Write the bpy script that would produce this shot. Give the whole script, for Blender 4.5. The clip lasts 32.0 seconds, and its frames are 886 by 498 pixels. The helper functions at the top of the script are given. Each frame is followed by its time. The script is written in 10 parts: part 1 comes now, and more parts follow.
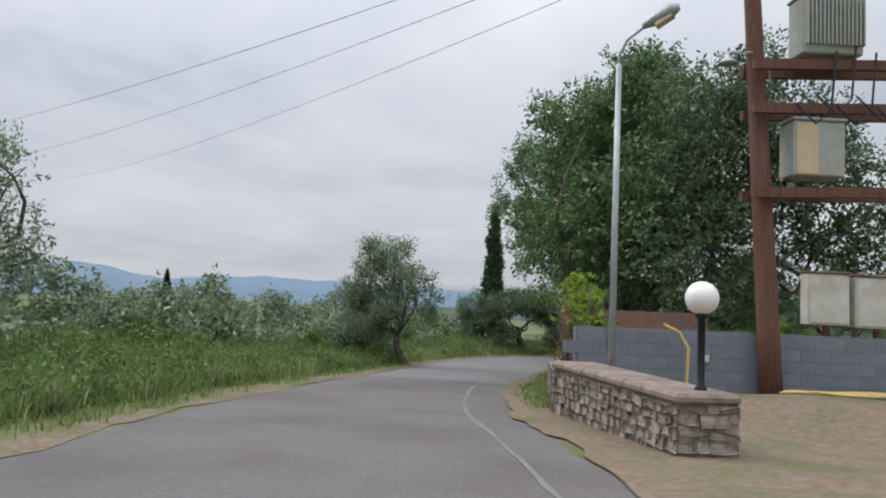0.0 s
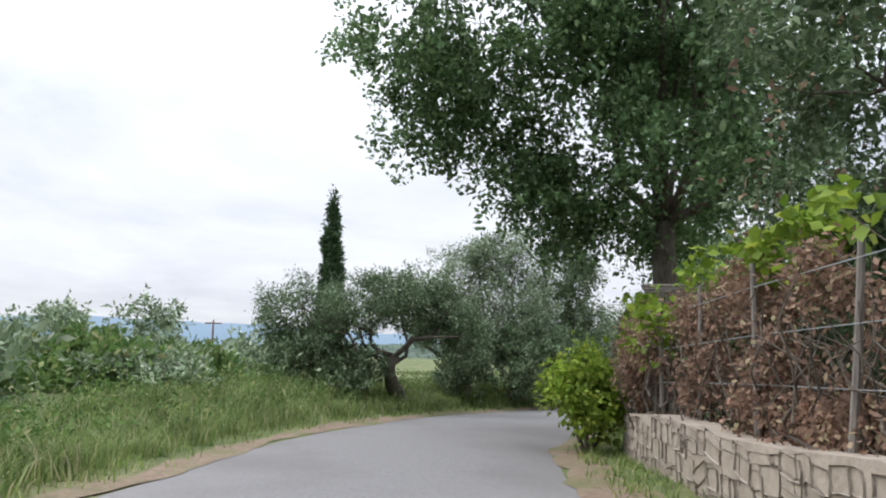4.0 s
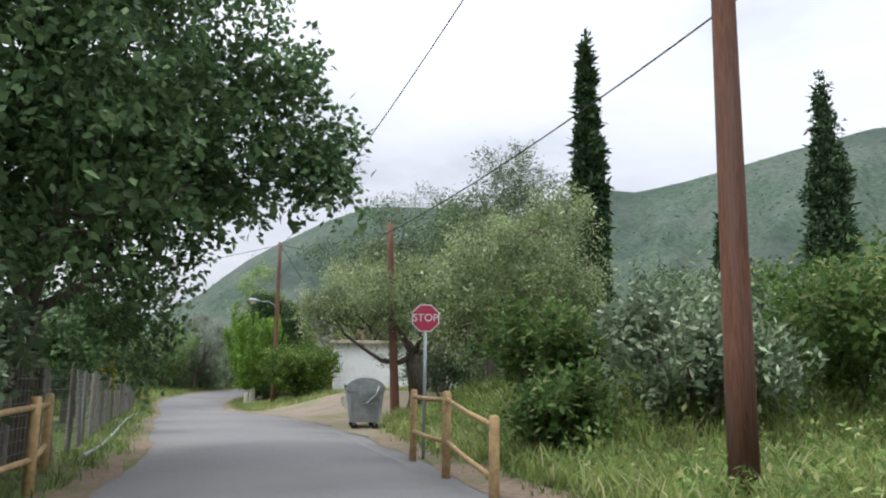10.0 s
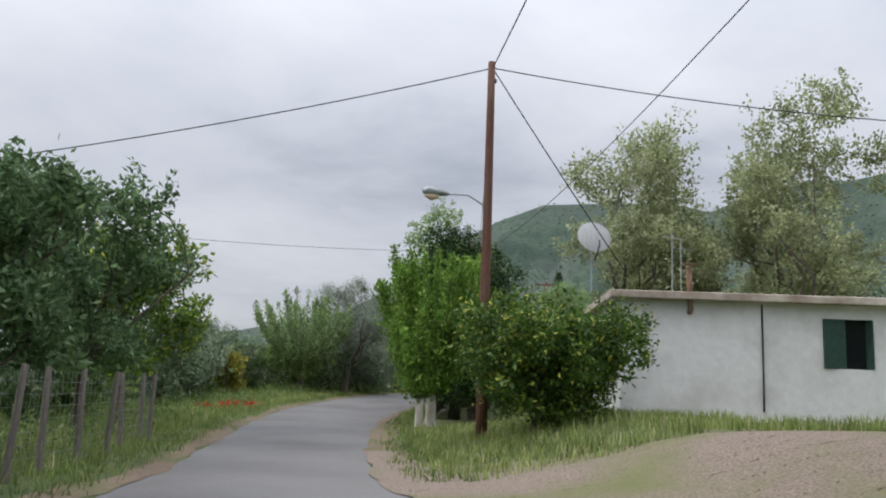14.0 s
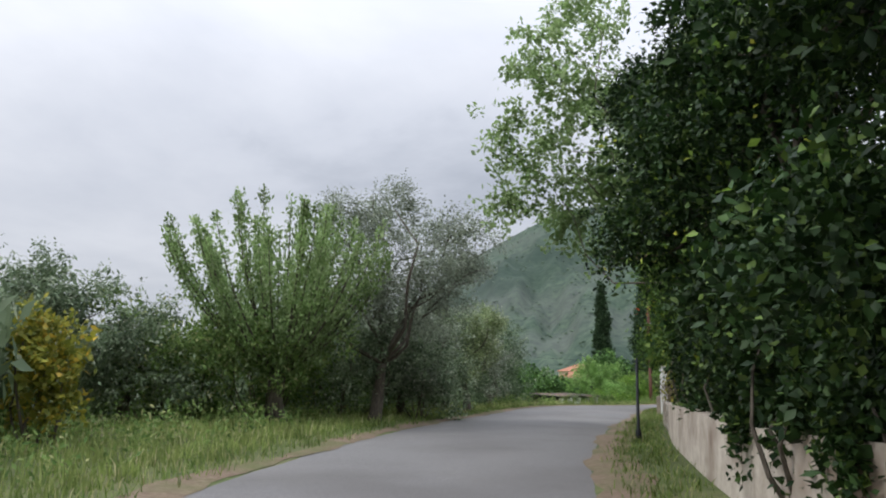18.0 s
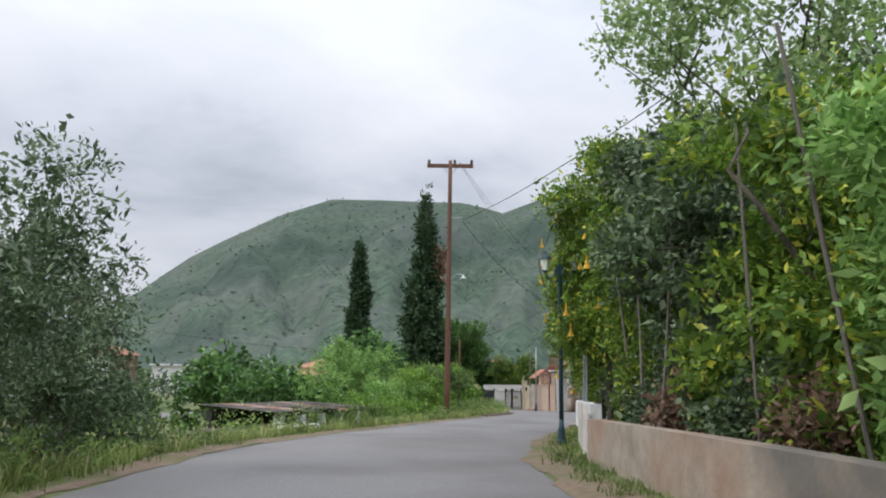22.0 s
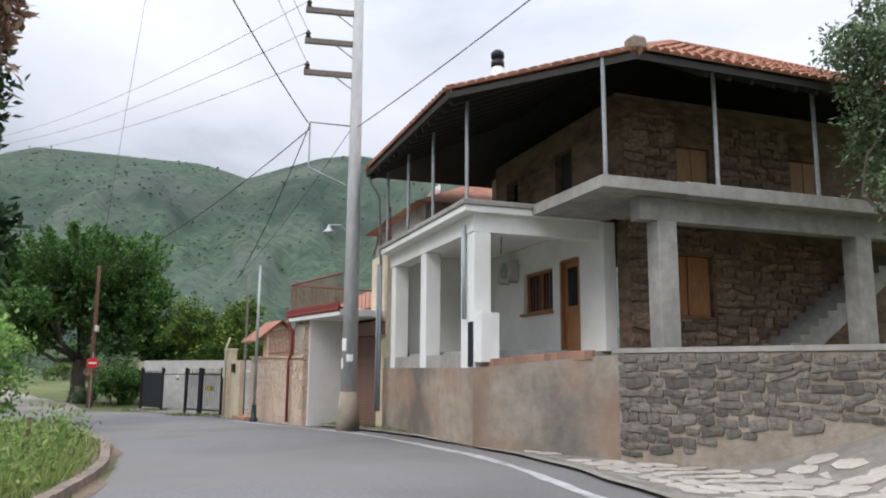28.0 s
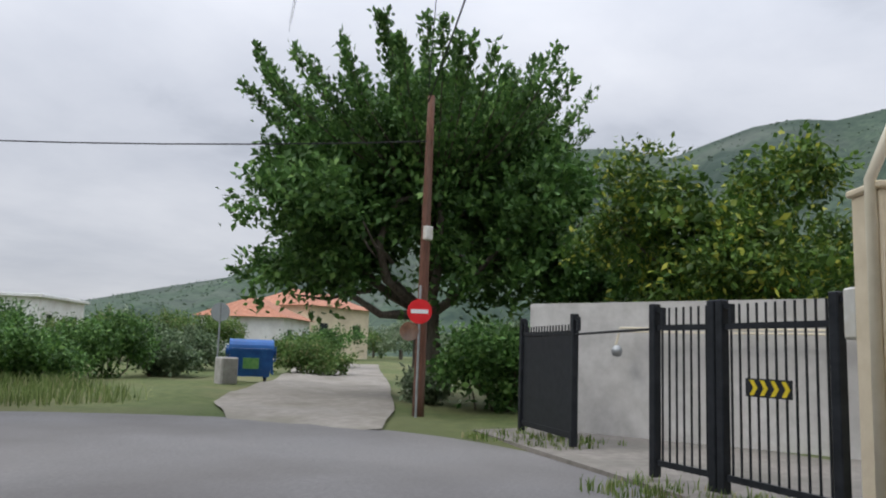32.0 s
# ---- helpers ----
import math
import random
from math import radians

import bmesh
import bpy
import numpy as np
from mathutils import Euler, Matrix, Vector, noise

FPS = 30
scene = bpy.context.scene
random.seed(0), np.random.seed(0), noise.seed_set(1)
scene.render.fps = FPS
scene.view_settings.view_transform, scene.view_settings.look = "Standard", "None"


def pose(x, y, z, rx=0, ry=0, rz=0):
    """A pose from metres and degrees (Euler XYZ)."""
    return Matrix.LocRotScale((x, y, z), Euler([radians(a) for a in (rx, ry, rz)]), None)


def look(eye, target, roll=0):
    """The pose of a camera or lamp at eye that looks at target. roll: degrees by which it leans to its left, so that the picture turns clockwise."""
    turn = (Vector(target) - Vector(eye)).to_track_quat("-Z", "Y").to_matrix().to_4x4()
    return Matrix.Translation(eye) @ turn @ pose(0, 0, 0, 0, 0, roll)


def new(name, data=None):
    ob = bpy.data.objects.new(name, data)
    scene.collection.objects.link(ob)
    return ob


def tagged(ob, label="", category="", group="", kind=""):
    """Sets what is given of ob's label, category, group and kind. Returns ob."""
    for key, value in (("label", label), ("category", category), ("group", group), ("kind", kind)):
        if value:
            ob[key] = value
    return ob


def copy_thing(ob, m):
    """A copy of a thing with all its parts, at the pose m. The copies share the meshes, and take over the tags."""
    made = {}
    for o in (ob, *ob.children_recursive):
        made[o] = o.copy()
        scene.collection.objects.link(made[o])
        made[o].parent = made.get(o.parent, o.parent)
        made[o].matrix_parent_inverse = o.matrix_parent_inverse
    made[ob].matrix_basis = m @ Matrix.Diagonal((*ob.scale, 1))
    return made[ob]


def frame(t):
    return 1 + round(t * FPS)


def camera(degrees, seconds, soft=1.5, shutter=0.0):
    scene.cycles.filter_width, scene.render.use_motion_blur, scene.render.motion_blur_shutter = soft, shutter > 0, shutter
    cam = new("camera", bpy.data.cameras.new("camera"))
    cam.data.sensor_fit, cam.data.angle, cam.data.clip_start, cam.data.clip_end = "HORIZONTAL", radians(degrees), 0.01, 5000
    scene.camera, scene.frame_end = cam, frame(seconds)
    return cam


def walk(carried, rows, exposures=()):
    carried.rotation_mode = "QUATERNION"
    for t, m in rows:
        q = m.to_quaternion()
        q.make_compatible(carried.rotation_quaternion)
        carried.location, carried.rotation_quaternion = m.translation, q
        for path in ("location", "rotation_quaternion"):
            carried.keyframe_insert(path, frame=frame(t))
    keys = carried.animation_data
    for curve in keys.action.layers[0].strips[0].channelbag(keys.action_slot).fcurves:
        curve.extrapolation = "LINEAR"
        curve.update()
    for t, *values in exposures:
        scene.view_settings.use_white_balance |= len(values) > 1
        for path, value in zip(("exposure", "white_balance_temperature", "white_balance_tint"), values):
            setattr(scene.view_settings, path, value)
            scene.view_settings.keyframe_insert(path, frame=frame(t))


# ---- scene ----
cam = camera(60.4, 32.0, soft=2.0)
PATH = [
    (0.0, (0.000, 0.000, 1.350), (-0.002, 9.971, 2.116), 2.42),
    (0.5, (-0.220, 3.600, 1.235), (-0.144, 13.561, 2.123), 2.55),
    (1.0, (-0.343, 7.273, 1.092), (-0.128, 17.214, 2.153), 2.29),
    (1.5, (-0.417, 10.799, 0.956), (0.183, 20.708, 2.158), 1.40),
    (2.0, (-0.220, 14.447, 0.814), (0.783, 24.314, 2.087), 1.12),
    (2.5, (0.098, 17.899, 0.682), (1.476, 27.719, 1.975), 1.24),
    (3.0, (0.539, 21.156, 0.560), (2.199, 30.932, 1.855), 1.53),
    (3.5, (1.053, 24.388, 0.440), (2.929, 34.122, 1.754), 1.70),
    (5.5, (4.322, 38.001, 0.060), (7.710, 47.311, 1.417), 0.00),
    (6.0, (5.374, 41.091, -0.076), (9.481, 50.097, 1.350), -0.10),
    (6.5, (6.764, 43.914, -0.144), (11.748, 52.460, 1.317), 0.30),
    (7.0, (8.472, 46.621, -0.212), (14.325, 54.591, 1.283), 0.71),
    (7.5, (10.414, 49.171, -0.348), (17.093, 56.451, 1.199), 0.40),
    (8.0, (12.802, 51.558, -0.416), (20.160, 58.148, 1.148), 0.30),
    (8.5, (15.376, 53.660, -0.484), (23.169, 59.737, 1.046), 0.30),
    (9.0, (17.997, 55.891, -0.552), (25.955, 61.759, 0.943), 0.71),
    (9.5, (20.484, 57.952, -0.620), (28.448, 63.804, 0.910), 0.71),
    (10.0, (23.175, 60.374, -0.688), (31.106, 66.269, 0.842), 0.81),
    (10.5, (25.738, 62.842, -0.756), (33.461, 68.995, 0.825), 1.52),
    (11.0, (28.196, 65.421, -0.824), (35.643, 71.888, 0.825), 2.23),
    (11.5, (30.660, 68.215, -0.824), (37.841, 74.972, 0.842), 2.74),
    (12.0, (32.886, 70.951, -0.960), (39.847, 77.950, 0.637), 2.84),
    (12.5, (35.025, 73.646, -1.028), (41.812, 80.828, 0.500), 2.73),
    (13.0, (37.012, 76.323, -1.164), (43.655, 83.647, 0.330), 2.63),
    (13.5, (38.983, 79.152, -1.232), (45.496, 86.588, 0.279), 2.53),
    (14.0, (40.953, 81.981, -1.300), (47.350, 89.513, 0.229), 2.33),
    (14.5, (42.836, 84.769, -1.368), (49.094, 92.421, 0.143), 2.12),
    (15.0, (44.678, 87.644, -1.504), (50.795, 95.419, -0.044), 2.12),
    (15.5, (46.370, 90.502, -1.708), (52.393, 98.359, -0.300), 2.32),
    (17.5, (53.821, 101.759, -2.058), (59.844, 109.562, -0.373), 0.81),
    (18.0, (56.354, 105.211, -2.058), (62.454, 112.950, -0.356), 0.91),
    (18.5, (59.121, 108.617, -2.058), (65.674, 115.973, -0.339), 0.61),
    (19.0, (62.058, 111.892, -2.165), (69.057, 118.807, -0.377), 0.30),
    (19.5, (65.099, 114.951, -2.058), (72.451, 121.479, -0.236), 0.00),
    (20.0, (68.178, 117.710, -2.058), (75.810, 123.909, -0.236), -0.10),
    (20.5, (71.491, 120.423, -2.058), (79.376, 126.313, -0.287), -0.20),
    (21.0, (74.909, 122.920, -2.058), (82.976, 128.569, -0.322), -0.00),
    (21.5, (78.262, 125.333, -2.165), (86.446, 130.810, -0.429), 0.51),
    (22.0, (81.548, 127.661, -2.165), (89.818, 133.003, -0.412), 0.91),
    (22.5, (84.770, 129.904, -2.165), (93.127, 135.102, -0.395), 1.02),
    (23.0, (88.161, 132.017, -2.165), (96.638, 137.010, -0.377), 1.12),
    (23.5, (91.551, 134.129, -2.165), (100.349, 138.659, -0.722), 1.01),
    (24.0, (94.746, 135.988, -2.272), (103.722, 140.265, -1.210), 0.70),
    (24.5, (98.325, 137.819, -2.272), (107.457, 141.744, -1.175), 0.50),
    (26.5, (110.441, 142.630, -2.560), (119.906, 145.453, -0.997), 0.32),
    (27.0, (113.595, 143.621, -2.552), (123.146, 146.121, -0.961), 0.40),
    (27.5, (116.778, 144.455, -2.465), (126.368, 146.808, -0.886), 0.51),
    (28.0, (119.805, 145.367, -2.471), (129.400, 147.704, -0.901), 0.41),
    (28.5, (122.894, 146.378, -2.500), (132.488, 148.721, -0.930), 0.37),
    (29.0, (125.990, 147.495, -2.580), (135.502, 150.239, -1.169), 2.75),
    (29.5, (129.131, 148.912, -2.585), (138.388, 152.448, -1.243), 3.38),
    (30.0, (131.880, 150.487, -2.711), (140.752, 154.884, -1.308), 3.98),
    (30.5, (134.628, 152.494, -2.790), (143.075, 157.667, -1.411), 3.76),
    (31.0, (137.195, 154.612, -2.806), (145.166, 160.489, -1.421), 3.10),
    (31.5, (139.575, 156.999, -2.965), (147.075, 163.474, -1.620), 2.49),
    (32.0, (141.626, 159.486, -3.074), (148.628, 166.498, -1.732), 2.04),
]
walk(cam, [(t, look(eye, target, roll)) for t, eye, target, roll in PATH],
     exposures=((0.0, -0.2), (1.0, -0.3), (2.0, -0.2), (2.8, 0.05), (3.4, 0.4), (5.5, 0.2), (6.0, 0.1), (8.0, 0.08), (10.0, 0.25), (11.0, 0.0), (12.0, -0.05), (13.0, 0.02), (14.0, -0.22), (15.5, -0.05), (18.0, -0.1), (19.2, 0.3), (20.2, 0.3), (21.0, -0.05), (22.5, -0.02), (24.2, 0.15), (27.0, -0.05), (28.2, 0.1), (29.1, 0.36), (30.0, -0.05), (31.0, -0.12), (32.0, -0.2)))

# ---- light ----
SUN_EL, SUN_AZ = 46.0, 300.0
world = bpy.data.worlds.new("overcast_sky")
scene.world = world
world.use_nodes = True
wn, wl = world.node_tree.nodes, world.node_tree.links
wn.clear()


def wnode(kind, **sets):
    n = wn.new(kind)
    for k, v in sets.items():
        n.inputs[k].default_value = v
    return n


def wmath(op, a, b=None, c=None):
    n = wn.new("ShaderNodeMath")
    n.operation = op
    for i, v in enumerate((a, b, c)):
        if v is None:
            continue
        if isinstance(v, (int, float)):
            n.inputs[i].default_value = v
        else:
            wl.new(v, n.inputs[i])
    return n.outputs[0]


sky = wn.new("ShaderNodeTexSky")
sky.sky_type, sky.sun_disc = "NISHITA", False
sky.sun_elevation, sky.sun_rotation = radians(SUN_EL), radians(SUN_AZ)
coord = wn.new("ShaderNodeTexCoord")
sep = wn.new("ShaderNodeSeparateXYZ")
wl.new(coord.outputs["Generated"], sep.inputs[0])
up = wmath("MAXIMUM", sep.outputs[2], 0.0)
# a flat deck of cloud: the direction cut with a plane overhead
den = wmath("ADD", up, 0.16)
deck = wn.new("ShaderNodeCombineXYZ")
wl.new(wmath("DIVIDE", sep.outputs[0], den), deck.inputs[0])
wl.new(wmath("DIVIDE", sep.outputs[1], den), deck.inputs[1])
big = wnode("ShaderNodeTexNoise", Scale=0.75, Detail=7.0, Roughness=0.55, Distortion=0.25)
wl.new(deck.outputs[0], big.inputs["Vector"])
shift = wn.new("ShaderNodeVectorMath")
shift.operation = "ADD"
shift.inputs[1].default_value = (7.3, 2.1, 0.0)
wl.new(deck.outputs[0], shift.inputs[0])
wide = wnode("ShaderNodeTexNoise", Scale=0.28, Detail=4.0, Roughness=0.5, Distortion=0.1)
wl.new(shift.outputs[0], wide.inputs["Vector"])
mixed = wmath("ADD", wmath("MULTIPLY", big.outputs[0], 0.6), wmath("MULTIPLY", wide.outputs[0], 0.4))
ramp = wn.new("ShaderNodeValToRGB")
ramp.color_ramp.elements[0].position, ramp.color_ramp.elements[0].color = 0.36, (0.42, 0.46, 0.545, 1)
ramp.color_ramp.elements[1].position, ramp.color_ramp.elements[1].color = 0.62, (0.90, 0.925, 1.0, 1)
mid = ramp.color_ramp.elements.new(0.46)
mid.color = (0.69, 0.725, 0.815, 1)
wl.new(mixed, ramp.inputs[0])
# an overcast sky is three times as bright overhead as at the horizon
lift = wmath("ADD", wmath("MULTIPLY_ADD", up, 0.95, 0.80), wmath("MULTIPLY", wmath("POWER", up, 3.5), 3.2))
cloud = wn.new("ShaderNodeMix")
cloud.data_type, cloud.blend_type = "RGBA", "MULTIPLY"
cloud.inputs[0].default_value = 1.0
wl.new(ramp.outputs[0], cloud.inputs[6])
grey = wn.new("ShaderNodeCombineColor")
for i in range(3):
    wl.new(lift, grey.inputs[i])
wl.new(grey.outputs[0], cloud.inputs[7])
bg_cloud, bg_sky, add = wn.new("ShaderNodeBackground"), wn.new("ShaderNodeBackground"), wn.new("ShaderNodeAddShader")
wl.new(cloud.outputs[2], bg_cloud.inputs[0])
bg_cloud.inputs[1].default_value = 0.90
wl.new(sky.outputs[0], bg_sky.inputs[0])
bg_sky.inputs[1].default_value = 0.008
wl.new(bg_cloud.outputs[0], add.inputs[0])
wl.new(bg_sky.outputs[0], add.inputs[1])
wout = wn.new("ShaderNodeOutputWorld")
wl.new(add.outputs[0], wout.inputs[0])

sun_data = bpy.data.lights.new("sun", "SUN")
sun_data.energy, sun_data.angle, sun_data.color = 1.5, radians(25), (1.0, 0.97, 0.92)
sun = new("sun", sun_data)
sun.matrix_world = look((0, 0, 60), (-60 * math.sin(radians(SUN_AZ)) / math.tan(radians(SUN_EL)), -60 * math.cos(radians(SUN_AZ)) / math.tan(radians(SUN_EL)), 0))

# ---- materials ----
def surface(name, c1, c2, scale=6.0, rough=0.85, metal=0.0, stain=None, stain_scale=0.7, stain_amount=0.5, bump=0.3, bump_scale=None, stretch=(1, 1, 1), vary=0.0, spec=0.3, stain2=None, stain2_scale=0.3, stain2_amount=0.6):
    """Two colours by a fine grain, a third by broad stains, relief from the grain; vary: lighter and darker from object to object."""
    m = bpy.data.materials.new(name)
    m.use_nodes = True
    nt = m.node_tree
    n, l = nt.nodes, nt.links
    bsdf = n["Principled BSDF"]
    tc, mp = n.new("ShaderNodeTexCoord"), n.new("ShaderNodeMapping")
    mp.inputs["Scale"].default_value = stretch
    l.new(tc.outputs["Object"], mp.inputs[0])
    g = n.new("ShaderNodeTexNoise")
    g.inputs["Scale"].default_value, g.inputs["Detail"].default_value, g.inputs["Roughness"].default_value = scale, 6.0, 0.62
    l.new(mp.outputs[0], g.inputs["Vector"])
    r = n.new("ShaderNodeValToRGB")
    r.color_ramp.elements[0].position, r.color_ramp.elements[0].color = 0.32, (*c1, 1)
    r.color_ramp.elements[1].position, r.color_ramp.elements[1].color = 0.68, (*c2, 1)
    l.new(g.outputs[0], r.inputs[0])
    out = r.outputs[0]
    if stain:
        s = n.new("ShaderNodeTexNoise")
        s.inputs["Scale"].default_value, s.inputs["Detail"].default_value = stain_scale, 5.0
        l.new(mp.outputs[0], s.inputs["Vector"])
        sr = n.new("ShaderNodeMapRange")
        sr.inputs[1].default_value, sr.inputs[2].default_value, sr.inputs[4].default_value = 0.45, 0.68, stain_amount
        l.new(s.outputs[0], sr.inputs[0])
        mx = n.new("ShaderNodeMix")
        mx.data_type = "RGBA"
        mx.inputs[7].default_value = (*stain, 1)
        l.new(sr.outputs[0], mx.inputs[0])
        l.new(out, mx.inputs[6])
        out = mx.outputs[2]
    if stain2:
        sh_ = n.new("ShaderNodeVectorMath")
        sh_.operation = "ADD"
        sh_.inputs[1].default_value = (31.7, 12.3, 5.1)
        l.new(mp.outputs[0], sh_.inputs[0])
        s = n.new("ShaderNodeTexNoise")
        s.inputs["Scale"].default_value, s.inputs["Detail"].default_value, s.inputs["Distortion"].default_value = stain2_scale, 6.0, 0.4
        l.new(sh_.outputs[0], s.inputs["Vector"])
        sr = n.new("ShaderNodeMapRange")
        sr.inputs[1].default_value, sr.inputs[2].default_value, sr.inputs[4].default_value = 0.48, 0.62, stain2_amount
        l.new(s.outputs[0], sr.inputs[0])
        mx = n.new("ShaderNodeMix")
        mx.data_type = "RGBA"
        mx.inputs[7].default_value = (*stain2, 1)
        l.new(sr.outputs[0], mx.inputs[0])
        l.new(out, mx.inputs[6])
        out = mx.outputs[2]
    if vary:
        oi, hv, mr = n.new("ShaderNodeObjectInfo"), n.new("ShaderNodeHueSaturation"), n.new("ShaderNodeMapRange")
        mr.inputs[3].default_value, mr.inputs[4].default_value = 1 - vary, 1 + vary
        l.new(oi.outputs["Random"], mr.inputs[0])
        l.new(mr.outputs[0], hv.inputs["Value"])
        l.new(out, hv.inputs["Color"])
        out = hv.outputs[0]
    l.new(out, bsdf.inputs["Base Color"])
    bsdf.inputs["Roughness"].default_value, bsdf.inputs["Metallic"].default_value = rough, metal
    bsdf.inputs["Specular IOR Level"].default_value = spec
    if bump:
        b = n.new("ShaderNodeBump")
        b.inputs["Strength"].default_value, b.inputs["Distance"].default_value = bump, 0.02
        if bump_scale:
            g2 = n.new("ShaderNodeTexNoise")
            g2.inputs["Scale"].default_value, g2.inputs["Detail"].default_value = bump_scale, 5.0
            l.new(mp.outputs[0], g2.inputs["Vector"])
            l.new(g2.outputs[0], b.inputs["Height"])
        else:
            l.new(g.outputs[0], b.inputs["Height"])
        l.new(b.outputs[0], bsdf.inputs["Normal"])
    return m


def foliage(name, dark, light, third=None, translucent=0.35, rough=0.55):
    """Leaves: each one takes its own colour between dark and light, and lets some light through."""
    m = bpy.data.materials.new(name)
    m.use_nodes = True
    n, l = m.node_tree.nodes, m.node_tree.links
    bsdf, outn = n["Principled BSDF"], n["Material Output"]
    geo = n.new("ShaderNodeNewGeometry")
    r = n.new("ShaderNodeValToRGB")
    r.color_ramp.elements[0].position, r.color_ramp.elements[0].color = 0.0, (*dark, 1)
    r.color_ramp.elements[1].position, r.color_ramp.elements[1].color = 0.86 if third else 1.0, (*light, 1)
    if third:
        e = r.color_ramp.elements.new(0.97)
        e.color = (*third, 1)
    l.new(geo.outputs["Random Per Island"], r.inputs[0])
    tc, g = n.new("ShaderNodeTexCoord"), n.new("ShaderNodeTexNoise")
    g.inputs["Scale"].default_value, g.inputs["Detail"].default_value = 1.3, 3.0
    l.new(tc.outputs["Object"], g.inputs["Vector"])
    hv, mr = n.new("ShaderNodeHueSaturation"), n.new("ShaderNodeMapRange")
    mr.inputs[1].default_value, mr.inputs[2].default_value, mr.inputs[3].default_value, mr.inputs[4].default_value = 0.3, 0.7, 0.6, 1.4
    l.new(g.outputs[0], mr.inputs[0])
    l.new(mr.outputs[0], hv.inputs["Value"])
    l.new(r.outputs[0], hv.inputs["Color"])
    l.new(hv.outputs[0], bsdf.inputs["Base Color"])
    bsdf.inputs["Roughness"].default_value = rough
    bsdf.inputs["Specular IOR Level"].default_value = 0.25
    tr, mx = n.new("ShaderNodeBsdfTranslucent"), n.new("ShaderNodeMixShader")
    l.new(hv.outputs[0], tr.inputs[0])
    mx.inputs[0].default_value = translucent
    l.new(bsdf.outputs[0], mx.inputs[1])
    l.new(tr.outputs[0], mx.inputs[2])
    l.new(mx.outputs[0], outn.inputs["Surface"])
    return m


ASPHALT = surface("asphalt", (0.135, 0.131, 0.13), (0.20, 0.193, 0.188), 22.0, 0.9, stain=(0.112, 0.104, 0.098), stain_scale=0.35, stain_amount=0.6, bump=0.35, bump_scale=60.0, stain2=(0.195, 0.185, 0.175), stain2_scale=0.12, stain2_amount=0.55)
# darker, browner asphalt colour for the first stretch of the lane
BROWNASPHALT = surface("darker_brown_asphalt", (0.105, 0.098, 0.093), (0.16, 0.15, 0.142), 22.0, 0.92, stain=(0.085, 0.074, 0.068), stain_scale=0.35, stain_amount=0.7, bump=0.4, bump_scale=60.0, stain2=(0.125, 0.098, 0.085), stain2_scale=0.5, stain2_amount=0.5)
PODIUMC = surface("blackened_podium_concrete", (0.23, 0.195, 0.16), (0.35, 0.30, 0.25), 3.0, 0.9, stain=(0.105, 0.10, 0.092), stain_scale=0.55, stain_amount=0.85, bump=0.35, bump_scale=12.0, stain2=(0.27, 0.165, 0.11), stain2_scale=0.6, stain2_amount=0.55)
DIRT = surface("dirt", (0.13, 0.092, 0.062), (0.235, 0.175, 0.125), 9.0, 0.95, stain=(0.10, 0.115, 0.04), stain_scale=0.9, stain_amount=0.8, bump=0.7, bump_scale=25.0)
GRAVEL = surface("gravel", (0.13, 0.10, 0.076), (0.33, 0.262, 0.208), 26.0, 0.95, stain=(0.15, 0.16, 0.06), stain_scale=0.4, stain_amount=0.95, bump=1.0, bump_scale=45.0)
SOIL_GRASS = surface("rough_grass_ground", (0.062, 0.088, 0.028), (0.135, 0.155, 0.056), 3.0, 0.95, stain=(0.19, 0.165, 0.088), stain_scale=0.25, stain_amount=0.6, bump=0.8, bump_scale=14.0, stain2=(0.05, 0.075, 0.022), stain2_scale=0.09, stain2_amount=0.7)
ROADPAINT = surface("worn_road_paint", (0.33, 0.33, 0.32), (0.50, 0.49, 0.47), 14.0, 0.8, stain=(0.2, 0.2, 0.2), stain_scale=3.0, stain_amount=0.8, bump=0.2)
STONE = surface("field_stone", (0.24, 0.20, 0.165), (0.43, 0.37, 0.31), 5.0, 0.9, stain=(0.52, 0.47, 0.41), stain_scale=1.8, stain_amount=0.6, bump=0.6, bump_scale=18.0, vary=0.25, stain2=(0.16, 0.14, 0.115), stain2_scale=1.1, stain2_amount=0.6)
DARKSTONE = surface("dark_field_stone", (0.075, 0.068, 0.06), (0.19, 0.17, 0.15), 5.0, 0.9, stain=(0.26, 0.24, 0.21), stain_scale=1.5, stain_amount=0.5, bump=0.6, bump_scale=18.0, vary=0.35)
MORTAR = surface("old_mortar", (0.27, 0.225, 0.18), (0.40, 0.345, 0.285), 7.0, 0.95, stain=(0.20, 0.165, 0.13), stain_scale=1.0, stain_amount=0.6, bump=0.5, bump_scale=20.0)
CAPSTONE = surface("capping_stone", (0.17, 0.125, 0.10), (0.30, 0.235, 0.19), 6.0, 0.9, stain=(0.10, 0.085, 0.07), stain_scale=1.2, stain_amount=0.6, bump=0.5)
PLASTER = surface("old_white_plaster", (0.42, 0.36, 0.30), (0.62, 0.56, 0.49), 4.0, 0.9, stain=(0.24, 0.18, 0.14), stain_scale=0.8, stain_amount=0.95, bump=0.4, bump_scale=14.0)
WHITEWASH = surface("whitewash", (0.66, 0.66, 0.66), (0.76, 0.76, 0.75), 5.0, 0.85, stain=(0.45, 0.43, 0.40), stain_scale=0.9, stain_amount=0.45, bump=0.15)
